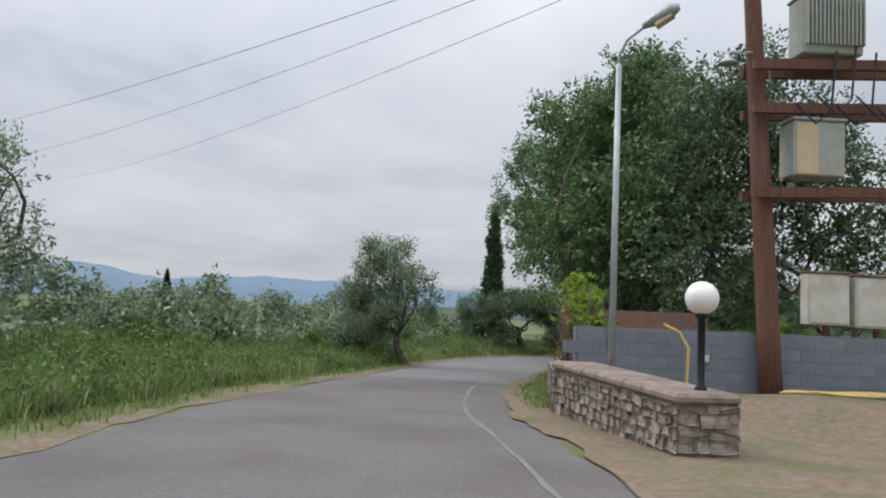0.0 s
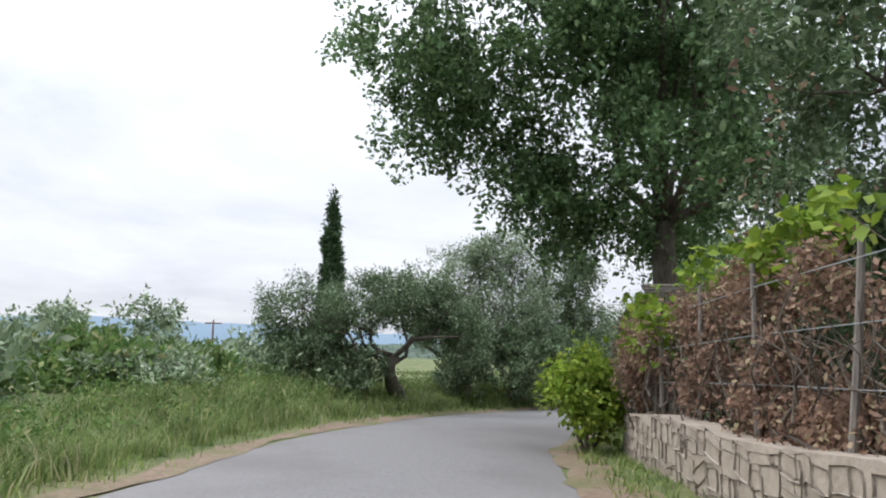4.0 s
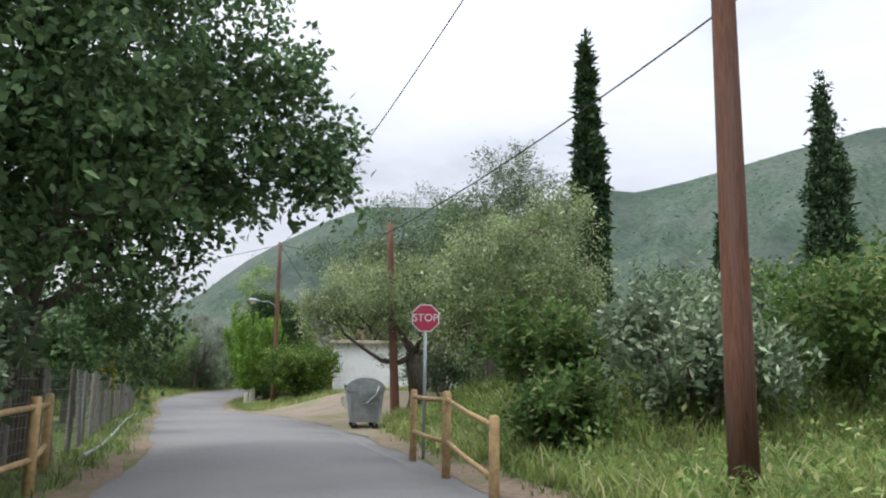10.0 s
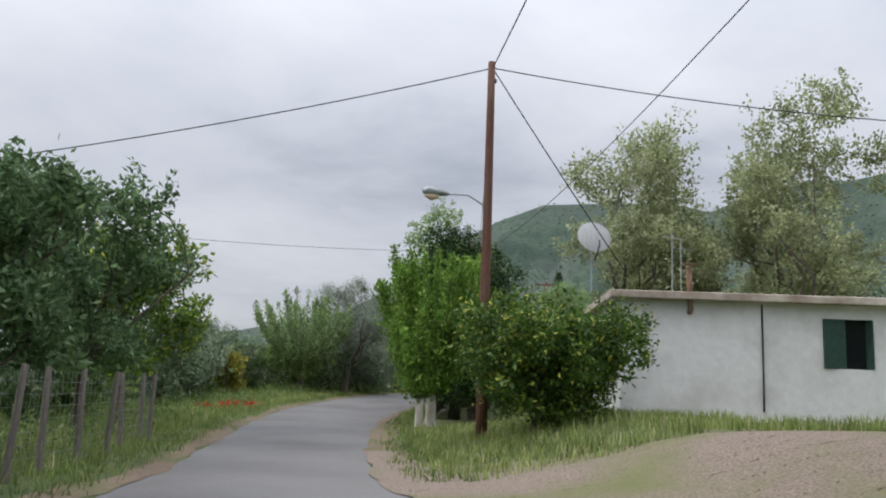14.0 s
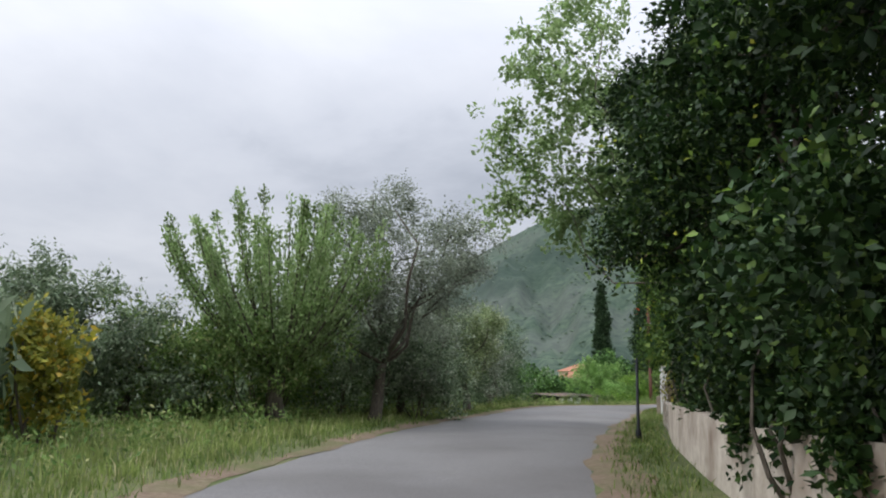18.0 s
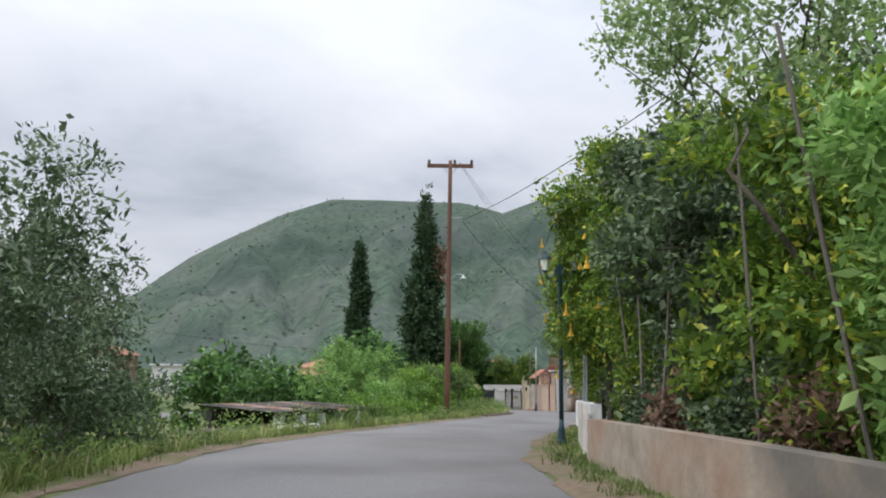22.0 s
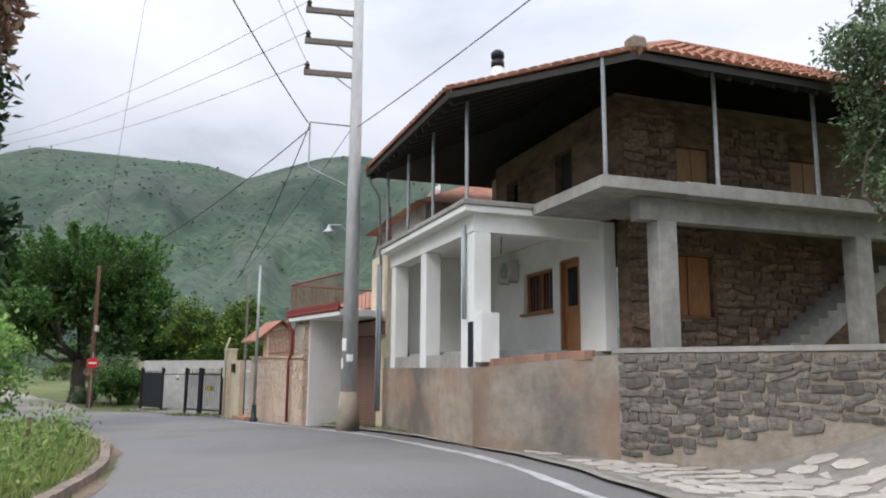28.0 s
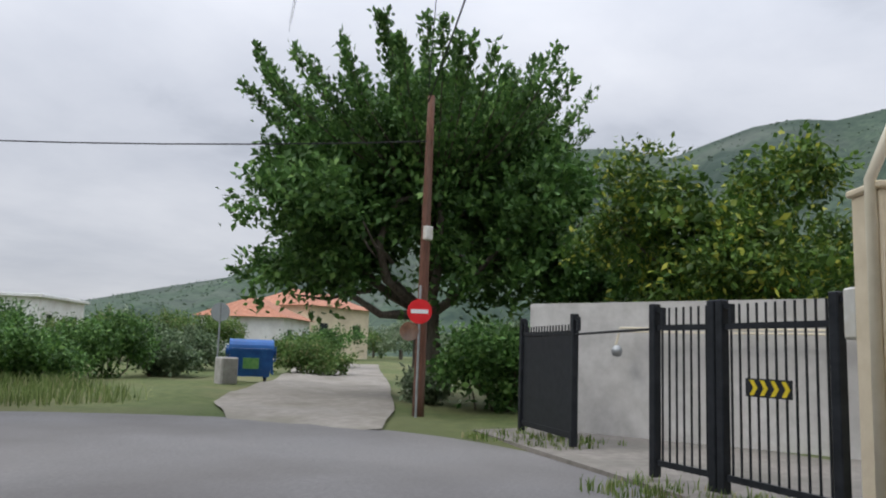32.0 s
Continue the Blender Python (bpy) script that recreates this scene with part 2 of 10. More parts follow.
WHITEPAINT = surface("clean_white_paint", (0.74, 0.735, 0.715), (0.80, 0.795, 0.78), 3.0, 0.7, stain=(0.62, 0.60, 0.55), stain_scale=0.6, stain_amount=0.5, bump=0.06)
CREAM = surface("cream_render", (0.60, 0.51, 0.36), (0.70, 0.61, 0.45), 4.0, 0.85, stain=(0.44, 0.36, 0.26), stain_scale=0.9, stain_amount=0.5, bump=0.12)
CONCRETE = surface("stained_concrete", (0.27, 0.22, 0.175), (0.39, 0.33, 0.265), 3.0, 0.9, stain=(0.30, 0.165, 0.105), stain_scale=0.45, stain_amount=0.7, bump=0.35, bump_scale=12.0, stain2=(0.115, 0.108, 0.098), stain2_scale=0.33, stain2_amount=0.8)
GREYCONC = surface("grey_concrete", (0.28, 0.27, 0.25), (0.41, 0.395, 0.37), 4.0, 0.9, stain=(0.19, 0.185, 0.175), stain_scale=0.7, stain_amount=0.6, bump=0.3, bump_scale=16.0)
PALECONC = surface("pale_concrete_paving", (0.34, 0.31, 0.275), (0.47, 0.435, 0.39), 4.0, 0.9, stain=(0.24, 0.22, 0.19), stain_scale=0.6, stain_amount=0.6, bump=0.3, bump_scale=16.0)
RAMPC = surface("worn_ramp_concrete", (0.165, 0.15, 0.132), (0.245, 0.225, 0.198), 5.0, 0.92, stain=(0.12, 0.115, 0.095), stain_scale=0.7, stain_amount=0.6, bump=0.4, bump_scale=20.0)
LANEC = surface("cracked_lane_concrete", (0.205, 0.185, 0.16), (0.30, 0.275, 0.24), 4.0, 0.92, stain=(0.17, 0.155, 0.12), stain_scale=0.8, stain_amount=0.7, bump=0.4, bump_scale=14.0)
BLOCK = surface("grey_blockwork", (0.155, 0.17, 0.195), (0.215, 0.23, 0.26), 5.0, 0.9, stain=(0.13, 0.14, 0.15), stain_scale=0.8, stain_amount=0.5, bump=0.25, vary=0.06)
RUBBLE = surface("rubble_house_wall", (0.075, 0.05, 0.036), (0.23, 0.155, 0.11), 2.2, 0.95, stain=(0.31, 0.23, 0.17), stain_scale=0.5, stain_amount=0.6, bump=0.8, bump_scale=6.0, stretch=(1, 1, 2.2))
BROWNSTONE = surface("brown_house_stone", (0.10, 0.066, 0.048), (0.27, 0.185, 0.135), 4.0, 0.92, stain=(0.36, 0.28, 0.215), stain_scale=1.3, stain_amount=0.5, bump=0.6, bump_scale=16.0, vary=0.3)
YARDPLASTER = surface("grey_stained_yard_plaster", (0.42, 0.41, 0.39), (0.56, 0.55, 0.53), 3.0, 0.9, stain=(0.30, 0.29, 0.27), stain_scale=0.5, stain_amount=0.7, bump=0.2)
LIMESTONEWASH = surface("limewashed_rubble", (0.44, 0.40, 0.35), (0.68, 0.64, 0.58), 5.0, 0.92, stain=(0.25, 0.20, 0.16), stain_scale=2.4, stain_amount=0.8, bump=0.6, bump_scale=16.0, vary=0.12)
CLADSTONE = surface("pink_split_stone", (0.62, 0.44, 0.335), (0.82, 0.65, 0.525), 5.0, 0.9, stain=(0.80, 0.66, 0.53), stain_scale=2.2, stain_amount=0.4, bump=0.5, bump_scale=22.0, vary=0.18)
ORANGESTONE = surface("orange_split_stone", (0.56, 0.335, 0.225), (0.72, 0.48, 0.345), 5.0, 0.9, stain=(0.62, 0.46, 0.34), stain_scale=2.2, stain_amount=0.5, bump=0.4, vary=0.12)
TERRACOTTA = surface("terracotta_tile", (0.290, 0.120, 0.073), (0.423, 0.206, 0.134), 4.0, 0.85, stain=(0.25, 0.13, 0.09), stain_scale=1.5, stain_amount=0.5, bump=0.3, vary=0.2)
DARKWOOD = surface("dark_eave_wood", (0.028, 0.026, 0.026), (0.06, 0.055, 0.05), 5.0, 0.85, stretch=(1, 6, 6), bump=0.3)
POLEWOOD = surface("creosoted_pole_wood", (0.085, 0.040, 0.027), (0.19, 0.088, 0.058), 6.0, 0.85, stain=(0.15, 0.11, 0.09), stain_scale=0.9, stain_amount=0.5, bump=0.5, bump_scale=12.0, stretch=(8, 8, 0.6))
GREYWOOD = surface("weathered_wood", (0.125, 0.11, 0.095), (0.25, 0.225, 0.20), 5.0, 0.9, bump=0.4, stretch=(8, 8, 0.8))
RAILWOOD = surface("yellow_stained_rail_wood", (0.34, 0.22, 0.10), (0.52, 0.38, 0.20), 5.0, 0.8, stain=(0.25, 0.15, 0.075), stain_scale=2.0, stain_amount=0.6, bump=0.3, stretch=(3, 3, 3))
SHUTTERWOOD = surface("varnished_shutter_wood", (0.26, 0.115, 0.045), (0.42, 0.20, 0.085), 4.0, 0.55, stretch=(6, 6, 0.8), bump=0.2)
PALESHUTTER = surface("faded_shutter_wood", (0.34, 0.20, 0.11), (0.46, 0.29, 0.17), 4.0, 0.7, stretch=(6, 6, 0.8), bump=0.2)
GALV = surface("galvanised_steel", (0.30, 0.325, 0.335), (0.42, 0.44, 0.45), 8.0, 0.5, 0.6, stain=(0.22, 0.22, 0.21), stain_scale=1.5, stain_amount=0.4, bump=0.08)
POLECONC = surface("spun_concrete_pole", (0.36, 0.365, 0.365), (0.48, 0.485, 0.48), 5.0, 0.8, stain=(0.27, 0.27, 0.265), stain_scale=1.1, stain_amount=0.5, bump=0.15, stretch=(3, 3, 0.7))
BINGREY = surface("galvanised_bin_steel", (0.24, 0.265, 0.275), (0.36, 0.385, 0.39), 6.0, 0.45, 0.45, stain=(0.13, 0.135, 0.135), stain_scale=1.6, stain_amount=0.6, bump=0.15)
BINBLUE = surface("blue_bin_plastic", (0.018, 0.09, 0.30), (0.03, 0.14, 0.40), 5.0, 0.5, stain=(0.03, 0.08, 0.2), stain_scale=1.5, stain_amount=0.4, bump=0.08)
GREENLABEL = surface("green_bin_sticker", (0.10, 0.30, 0.09), (0.22, 0.42, 0.14), 9.0, 0.5, bump=0.0)
RUBBER = surface("black_rubber", (0.012, 0.012, 0.012), (0.03, 0.03, 0.03), 9.0, 0.75, bump=0.1)
BLACKIRON = surface("black_painted_iron", (0.010, 0.012, 0.015), (0.024, 0.027, 0.032), 8.0, 0.5, 0.2, bump=0.08)
BLUEIRON = surface("blue_green_painted_iron", (0.018, 0.045, 0.055), (0.035, 0.075, 0.09), 8.0, 0.5, 0.2, bump=0.1)
REDIRON = surface("oxide_red_painted_metal", (0.16, 0.025, 0.02), (0.25, 0.05, 0.04), 7.0, 0.5, stain=(0.13, 0.03, 0.025), stain_scale=2.0, stain_amount=0.4, bump=0.06)
BROWNIRON = surface("brown_painted_iron", (0.15, 0.06, 0.035), (0.24, 0.11, 0.07), 8.0, 0.55, 0.1, bump=0.08)
SHUTTERBROWN = surface("brown_roller_shutter", (0.20, 0.115, 0.09), (0.245, 0.15, 0.12), 5.0, 0.5, 0.1, bump=0.05)
RUST = surface("rusty_sheet_metal", (0.11, 0.055, 0.035), (0.27, 0.15, 0.095), 6.0, 0.85, 0.2, stain=(0.36, 0.33, 0.30), stain_scale=1.4, stain_amount=0.6, bump=0.3)
BOXWHITE = surface("grimy_white_metal", (0.52, 0.51, 0.46), (0.64, 0.63, 0.58), 5.0, 0.6, stain=(0.42, 0.36, 0.22), stain_scale=2.2, stain_amount=0.6, bump=0.06)
TRAFOGREY = surface("grey_green_transformer_paint", (0.30, 0.33, 0.29), (0.42, 0.44, 0.39), 6.0, 0.6, stain=(0.34, 0.27, 0.17), stain_scale=1.5, stain_amount=0.5, bump=0.08)
BEIGE = surface("beige_panel_paint", (0.50, 0.40, 0.26), (0.58, 0.47, 0.32), 6.0, 0.6, bump=0.05)
CABLE = surface("black_cable_sheath", (0.018, 0.018, 0.02), (0.035, 0.035, 0.037), 9.0, 0.6, bump=0.0)
PORCELAIN = surface("brown_porcelain", (0.045, 0.025, 0.02), (0.07, 0.04, 0.03), 5.0, 0.25, bump=0.0)
SIGNRED = surface("red_sign_sheeting", (0.62, 0.015, 0.02), (0.70, 0.03, 0.035), 4.0, 0.35, bump=0.0)
FADEDRED = surface("faded_red_sign_sheeting", (0.42, 0.035, 0.075), (0.50, 0.06, 0.10), 4.0, 0.5, stain=(0.46, 0.10, 0.14), stain_scale=3.0, stain_amount=0.4, bump=0.0)
SIGNWHITE = surface("white_sign_sheeting", (0.72, 0.72, 0.72), (0.78, 0.78, 0.78), 4.0, 0.4, bump=0.0)
SIGNYELLOW = surface("yellow_sign_sheeting", (0.65, 0.50, 0.02), (0.72, 0.57, 0.04), 4.0, 0.4, bump=0.0)
GREYBACK = surface("grey_sign_back", (0.33, 0.36, 0.38), (0.40, 0.43, 0.45), 6.0, 0.5, 0.4, bump=0.0)
PVCPIPE = surface("grey_pvc_pipe", (0.30, 0.33, 0.35), (0.36, 0.39, 0.41), 5.0, 0.45, bump=0.03)
CREAMPIPE = surface("cream_painted_pipe", (0.62, 0.56, 0.42), (0.70, 0.64, 0.50), 5.0, 0.5, bump=0.03)
HOSE = surface("yellow_hose", (0.52, 0.36, 0.10), (0.62, 0.46, 0.18), 7.0, 0.6, bump=0.0)
FLOORTILE = surface("orange_step_tile", (0.40, 0.20, 0.11), (0.50, 0.28, 0.17), 6.0, 0.7, bump=0.1)
HOLLOWBRICK = surface("hollow_clay_brick", (0.25, 0.125, 0.082), (0.36, 0.19, 0.125), 7.0, 0.9, stain=(0.20, 0.17, 0.145), stain_scale=2.5, stain_amount=0.7, bump=0.3, vary=0.2)
LIGHTMORTAR = surface("pale_pink_mortar", (0.52, 0.42, 0.34), (0.64, 0.53, 0.44), 7.0, 0.9, bump=0.3)
GLASSDARK = bpy.data.materials.new("window_glass")
GLASSDARK.use_nodes = True
_g = GLASSDARK.node_tree.nodes["Principled BSDF"]
_g.inputs["Base Color"].default_value, _g.inputs["Roughness"].default_value, _g.inputs["Specular IOR Level"].default_value = (0.012, 0.015, 0.017, 1), 0.06, 0.6
OPAL = bpy.data.materials.new("opal_lamp_plastic")
OPAL.use_nodes = True
_g = OPAL.node_tree.nodes["Principled BSDF"]
_g.inputs["Base Color"].default_value, _g.inputs["Roughness"].default_value = (0.80, 0.79, 0.74, 1), 0.3
_g.inputs["Subsurface Weight"].default_value = 0.3
BARK = surface("grey_bark", (0.055, 0.045, 0.036), (0.145, 0.12, 0.095), 6.0, 0.95, stain=(0.17, 0.16, 0.13), stain_scale=1.5, stain_amount=0.4, bump=0.9, bump_scale=10.0, stretch=(3, 3, 0.8))
LIMEBARK = surface("limewashed_bark", (0.52, 0.49, 0.44), (0.66, 0.63, 0.57), 5.0, 0.95, stain=(0.30, 0.25, 0.20), stain_scale=2.0, stain_amount=0.6, bump=0.7, stretch=(3, 3, 0.8))
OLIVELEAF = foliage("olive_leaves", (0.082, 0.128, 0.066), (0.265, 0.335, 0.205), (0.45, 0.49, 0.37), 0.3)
# darker copy of the olive leaves, with shade put into the colour
OLIVEDARK = foliage("olive_leaves_painted_shade", (0.048, 0.084, 0.040), (0.158, 0.222, 0.112), (0.31, 0.38, 0.245), 0.25)
BROADLEAF = foliage("broad_green_leaves", (0.034, 0.085, 0.022), (0.112, 0.222, 0.056), (0.21, 0.35, 0.10), 0.3)
PLANELEAF = foliage("grey_green_plane_leaves", (0.058, 0.108, 0.046), (0.160, 0.255, 0.108), (0.28, 0.385, 0.185), 0.33)
BRIGHTLEAF = foliage("fresh_green_leaves", (0.081, 0.172, 0.025), (0.218, 0.356, 0.063), (0.345, 0.483, 0.115), 0.45)
SHOOTLEAF = foliage("light_green_shoot_leaves", (0.117, 0.226, 0.055), (0.281, 0.453, 0.133), (0.438, 0.594, 0.235), 0.45)
CITRUSLEAF = foliage("glossy_citrus_leaves", (0.059, 0.127, 0.024), (0.220, 0.338, 0.050), (0.574, 0.574, 0.076), 0.35, 0.4)
CITRUSDARK = foliage("dark_citrus_leaves", (0.030, 0.075, 0.016), (0.120, 0.205, 0.036), (0.44, 0.45, 0.07), 0.3, 0.45)
YELLOWLEAF = foliage("yellowing_leaves", (0.138, 0.172, 0.034), (0.380, 0.356, 0.057), (0.575, 0.391, 0.057), 0.4)
# dark ivy green, deepened further to carry the shade of overhanging trees
IVYDARK = foliage("shade_deepened_ivy_leaves", (0.009, 0.026, 0.008), (0.040, 0.085, 0.020), (0.13, 0.20, 0.045), 0.12)
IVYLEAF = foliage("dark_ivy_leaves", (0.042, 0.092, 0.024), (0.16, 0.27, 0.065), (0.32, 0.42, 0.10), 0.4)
DRYVINE = foliage("dry_brown_vine_leaves", (0.15, 0.092, 0.066), (0.38, 0.25, 0.18), (0.42, 0.36, 0.22), 0.35, 0.8)
DRYGREY = foliage("dry_grey_creeper_leaves", (0.10, 0.08, 0.058), (0.25, 0.205, 0.15), (0.30, 0.29, 0.11), 0.3, 0.85)
VINELEAF = foliage("vine_leaves", (0.10, 0.18, 0.02), (0.27, 0.37, 0.05), (0.40, 0.45, 0.08), 0.45)
CYPRESSLEAF = foliage("cypress_foliage", (0.024, 0.050, 0.023), (0.070, 0.120, 0.054), None, 0.15, 0.8)
PALELEAF = foliage("pale_spring_leaves", (0.22, 0.26, 0.12), (0.43, 0.46, 0.26), (0.55, 0.55, 0.36), 0.45)
WHIPLEAF = foliage("light_mulberry_leaves", (0.15, 0.24, 0.08), (0.33, 0.44, 0.19), (0.45, 0.54, 0.30), 0.5)
GREYLEAF = foliage("grey_silver_leaves", (0.14, 0.17, 0.115), (0.33, 0.37, 0.28), (0.48, 0.52, 0.43), 0.4)
GRASS = foliage("grass_blades", (0.080, 0.140, 0.032), (0.205, 0.270, 0.075), (0.38, 0.34, 0.185), 0.45, 0.7)
TALLGRASS = foliage("tall_meadow_grass", (0.088, 0.140, 0.038), (0.205, 0.255, 0.090), (0.38, 0.35, 0.21), 0.45, 0.7)
LIGHTMEADOW = foliage("light_meadow_grass", (0.145, 0.205, 0.055), (0.33, 0.385, 0.13), (0.55, 0.50, 0.30), 0.5, 0.7)
OLIVELIGHT = foliage("yellowish_olive_leaves", (0.105, 0.155, 0.062), (0.33, 0.395, 0.19), (0.50, 0.53, 0.36), 0.35)
LIGHTWEED = foliage("light_weed_leaves", (0.085, 0.155, 0.040), (0.235, 0.335, 0.10), (0.40, 0.40, 0.19), 0.4, 0.7)
WEED = foliage("weed_leaves", (0.050, 0.105, 0.025), (0.145, 0.222, 0.064), (0.27, 0.27, 0.12), 0.35, 0.7)
YELLOWFLOWER = foliage("yellow_trumpet_petals", (0.62, 0.35, 0.03), (0.80, 0.55, 0.08), None, 0.45)
REDFLOWER = foliage("red_petals", (0.50, 0.03, 0.015), (0.75, 0.09, 0.03), None, 0.35)
WHITEFLOWER = foliage("white_petals", (0.62, 0.63, 0.58), (0.80, 0.80, 0.76), None, 0.35)
ORANGEFRUIT = surface("orange_peel", (0.62, 0.20, 0.02), (0.75, 0.30, 0.04), 8.0, 0.5, bump=0.05)

# ---- mesh building ----
class Mesh:
    """Collects vertices and faces for one mesh."""

    def __init__(self):
        self.v, self.f = [], []

    def box(self, c, s, rz=0.0, taper=1.0, rx=0.0, ry=0.0):
        m = Matrix.LocRotScale(Vector(c), Euler((radians(rx), radians(ry), radians(rz))), None)
        b = len(self.v)
        for k in (-1, 1):
            q = taper if k > 0 else 1.0
            for i, j in ((-1, -1), (1, -1), (1, 1), (-1, 1)):
                self.v.append(tuple(m @ Vector((i * s[0] / 2 * q, j * s[1] / 2 * q, k * s[2] / 2))))
        self.f += [(b, b + 3, b + 2, b + 1), (b + 4, b + 5, b + 6, b + 7), (b, b + 1, b + 5, b + 4), (b + 1, b + 2, b + 6, b + 5), (b + 2, b + 3, b + 7, b + 6), (b + 3, b, b + 4, b + 7)]
        return self

    def slab(self, pts, z0, z1):
        """A prism over a ring of (x, y), given counter-clockwise; z0 and z1 are numbers or lists."""
        b, k = len(self.v), len(pts)
        a0 = z0 if isinstance(z0, (list, tuple)) else [z0] * k
        a1 = z1 if isinstance(z1, (list, tuple)) else [z1] * k
        self.v += [(x, y, z) for (x, y), z in zip(pts, a0)] + [(x, y, z) for (x, y), z in zip(pts, a1)]
        self.f.append(tuple(b + i for i in reversed(range(k))))
        self.f.append(tuple(b + k + i for i in range(k)))
        for i in range(k):
            j = (i + 1) % k
            self.f.append((b + i, b + j, b + k + j, b + k + i))
        return self

    def tube(self, pts, radii, n=8, caps=True):
        b = len(self.v)
        pts = [Vector(p) for p in pts]
        if not isinstance(radii, (list, tuple, np.ndarray)):
            radii = [radii] * len(pts)
        side = None
        for i, p in enumerate(pts):
            d = (pts[min(i + 1, len(pts) - 1)] - pts[max(i - 1, 0)]).normalized()
            if side is None:
                side = d.orthogonal().normalized()
            side = (side - d * side.dot(d)).normalized()
            up2 = d.cross(side)
            for k in range(n):
                a = 2 * math.pi * k / n
                self.v.append(tuple(p + (side * math.cos(a) + up2 * math.sin(a)) * radii[i]))
        for i in range(len(pts) - 1):
            for k in range(n):
                q = (k + 1) % n
                self.f.append((b + i * n + k, b + i * n + q, b + (i + 1) * n + q, b + (i + 1) * n + k))
        if caps:
            self.f.append(tuple(b + k for k in reversed(range(n))))
            self.f.append(tuple(b + (len(pts) - 1) * n + k for k in range(n)))
        return self

    def lathe(self, profile, n=14, c=(0, 0, 0)):
        """A turned body: (radius, height) pairs from the bottom up."""
        return self.tube([(c[0], c[1], c[2] + h + i * 1e-5) for i, (r, h) in enumerate(profile)], [max(r, 1e-4) for r, h in profile], n)

    def data(self, name, smooth=False):
        me = bpy.data.meshes.new(name)
        me.from_pydata(self.v, [], self.f)
        if smooth:
            me.polygons.foreach_set("use_smooth", [True] * len(me.polygons))
        me.update()
        return me


def bevelled(s, w=0.01, c=(0, 0, 0)):
    """A box with worn edges, as a bmesh."""
    bm = bmesh.new()
    bmesh.ops.create_cube(bm, size=1.0, matrix=Matrix.Translation(c) @ Matrix.Diagonal((*s, 1)))
    bmesh.ops.bevel(bm, geom=bm.edges[:], offset=w, segments=1, affect="EDGES", clamp_overlap=True)
    return bm


def as_mesh(name, shape, smooth=False):
    if isinstance(shape, Mesh):
        return shape.data(name, smooth)
    if isinstance(shape, bmesh.types.BMesh):
        me = bpy.data.meshes.new(name)
        shape.to_mesh(me)
        shape.free()
        return me
    return shape


def part(name, shape, material, parent, label="", smooth=False):
    ob = new(name, as_mesh(name, shape, smooth))
    if material and not ob.data.materials:
        ob.data.materials.append(material)
    ob.parent = parent
    if label:
        ob["label"] = label
    return ob


def thing(name, at, label, category, group="", kind="", rz=0.0):
    e = new(name)
    e.empty_display_size = 0.2
    e.matrix_world = pose(*at, 0, 0, rz)
    return tagged(e, label, category, group, kind)


def solid(name, shape, material, label, category, group="", kind="", at=None, smooth=False, rz=0.0):
    ob = new(name, as_mesh(name, shape, smooth))
    ob.data.materials.append(material)
    if at:
        ob.matrix_world = pose(*at, 0, 0, rz)
    return tagged(ob, label, category, group, kind)


# ---- the lie of the land: road line x, y, height, and the distance to the left and right edge ----
ROAD = np.array([
    (0.6, -32.0, 0.75, 4.2, 3.2), (0.2, -14.0, 0.45, 4.2, 3.0), (0.0, 0.0, 0.00, 4.2, 2.4),
    (-0.3, 7.3, -0.26, 4.0, 2.3),
    (-0.2, 14.4, -0.54, 3.8, 1.6),
    (0.5, 21.2, -0.79, 3.4, 1.4),
    (1.9, 27.8, -1.01, 3.5, 1.4),
    (3.5, 34.6, -1.20, 3.8, 1.4),
    (5.4, 41.1, -1.43, 4.0, 1.2),
    (8.5, 46.6, -1.56, 4.0, 1.2),
    (12.8, 51.6, -1.77, 4.1, 1.2),
    (18.0, 55.9, -1.90, 3.9, 1.5),
    (23.2, 60.4, -2.04, 3.0, 2.3),
    (28.2, 65.4, -2.17, 2.6, 2.4),
    (32.9, 71.0, -2.31, 2.5, 2.2),
    (37.0, 76.3, -2.51, 3.0, 2.4),
    (41.0, 82.0, -2.65, 3.2, 2.1),
    (44.7, 87.6, -2.85, 3.0, 1.4),
    (48.2, 93.3, -3.15, 2.7, 0.8),
    (52.0, 98.9, -3.32, 3.0, 0.9),
    (56.4, 105.2, -3.41, 3.2, 1.2),
    (62.1, 111.9, -3.52, 3.8, 1.4),
    (68.2, 117.7, -3.41, 3.5, 1.8),
    (74.9, 122.9, -3.41, 3.6, 2.0),
    (81.5, 127.7, -3.52, 3.9, 2.2),
    (88.2, 132.0, -3.52, 4.5, 1.9),
    (94.7, 136.0, -3.62, 5.0, 1.6),
    (101.4, 139.0, -3.70, 4.8, 1.6),
    (107.4, 141.4, -3.86, 4.8, 1.8),
    (113.6, 143.6, -3.94, 4.6, 1.9),
    (119.8, 145.3, -3.84, 3.2, 3.0),
    (126.0, 147.4, -3.94, 3.1, 4.0),
    (131.9, 150.4, -4.05, 3.1, 4.2),
    (137.1, 154.5, -4.16, 3.0, 4.2),
    (141.7, 159.2, -4.37, 3.2, 4.2),
    (145.6, 164.8, -4.45, 3.0, 4.4), (147.0, 169.4, -4.45, 3.2, 4.2), (145.0, 172.6, -4.45, 3.2, 3.4), (140.0, 174.6, -4.5, 3.0, 3.0), (132.0, 176.5, -4.6, 3.0, 3.0), (110.0, 180.0, -5.0, 3.0, 3.0),
])
_seg = np.concatenate([[0], np.cumsum(np.hypot(*np.diff(ROAD[:, :2], axis=0).T))])
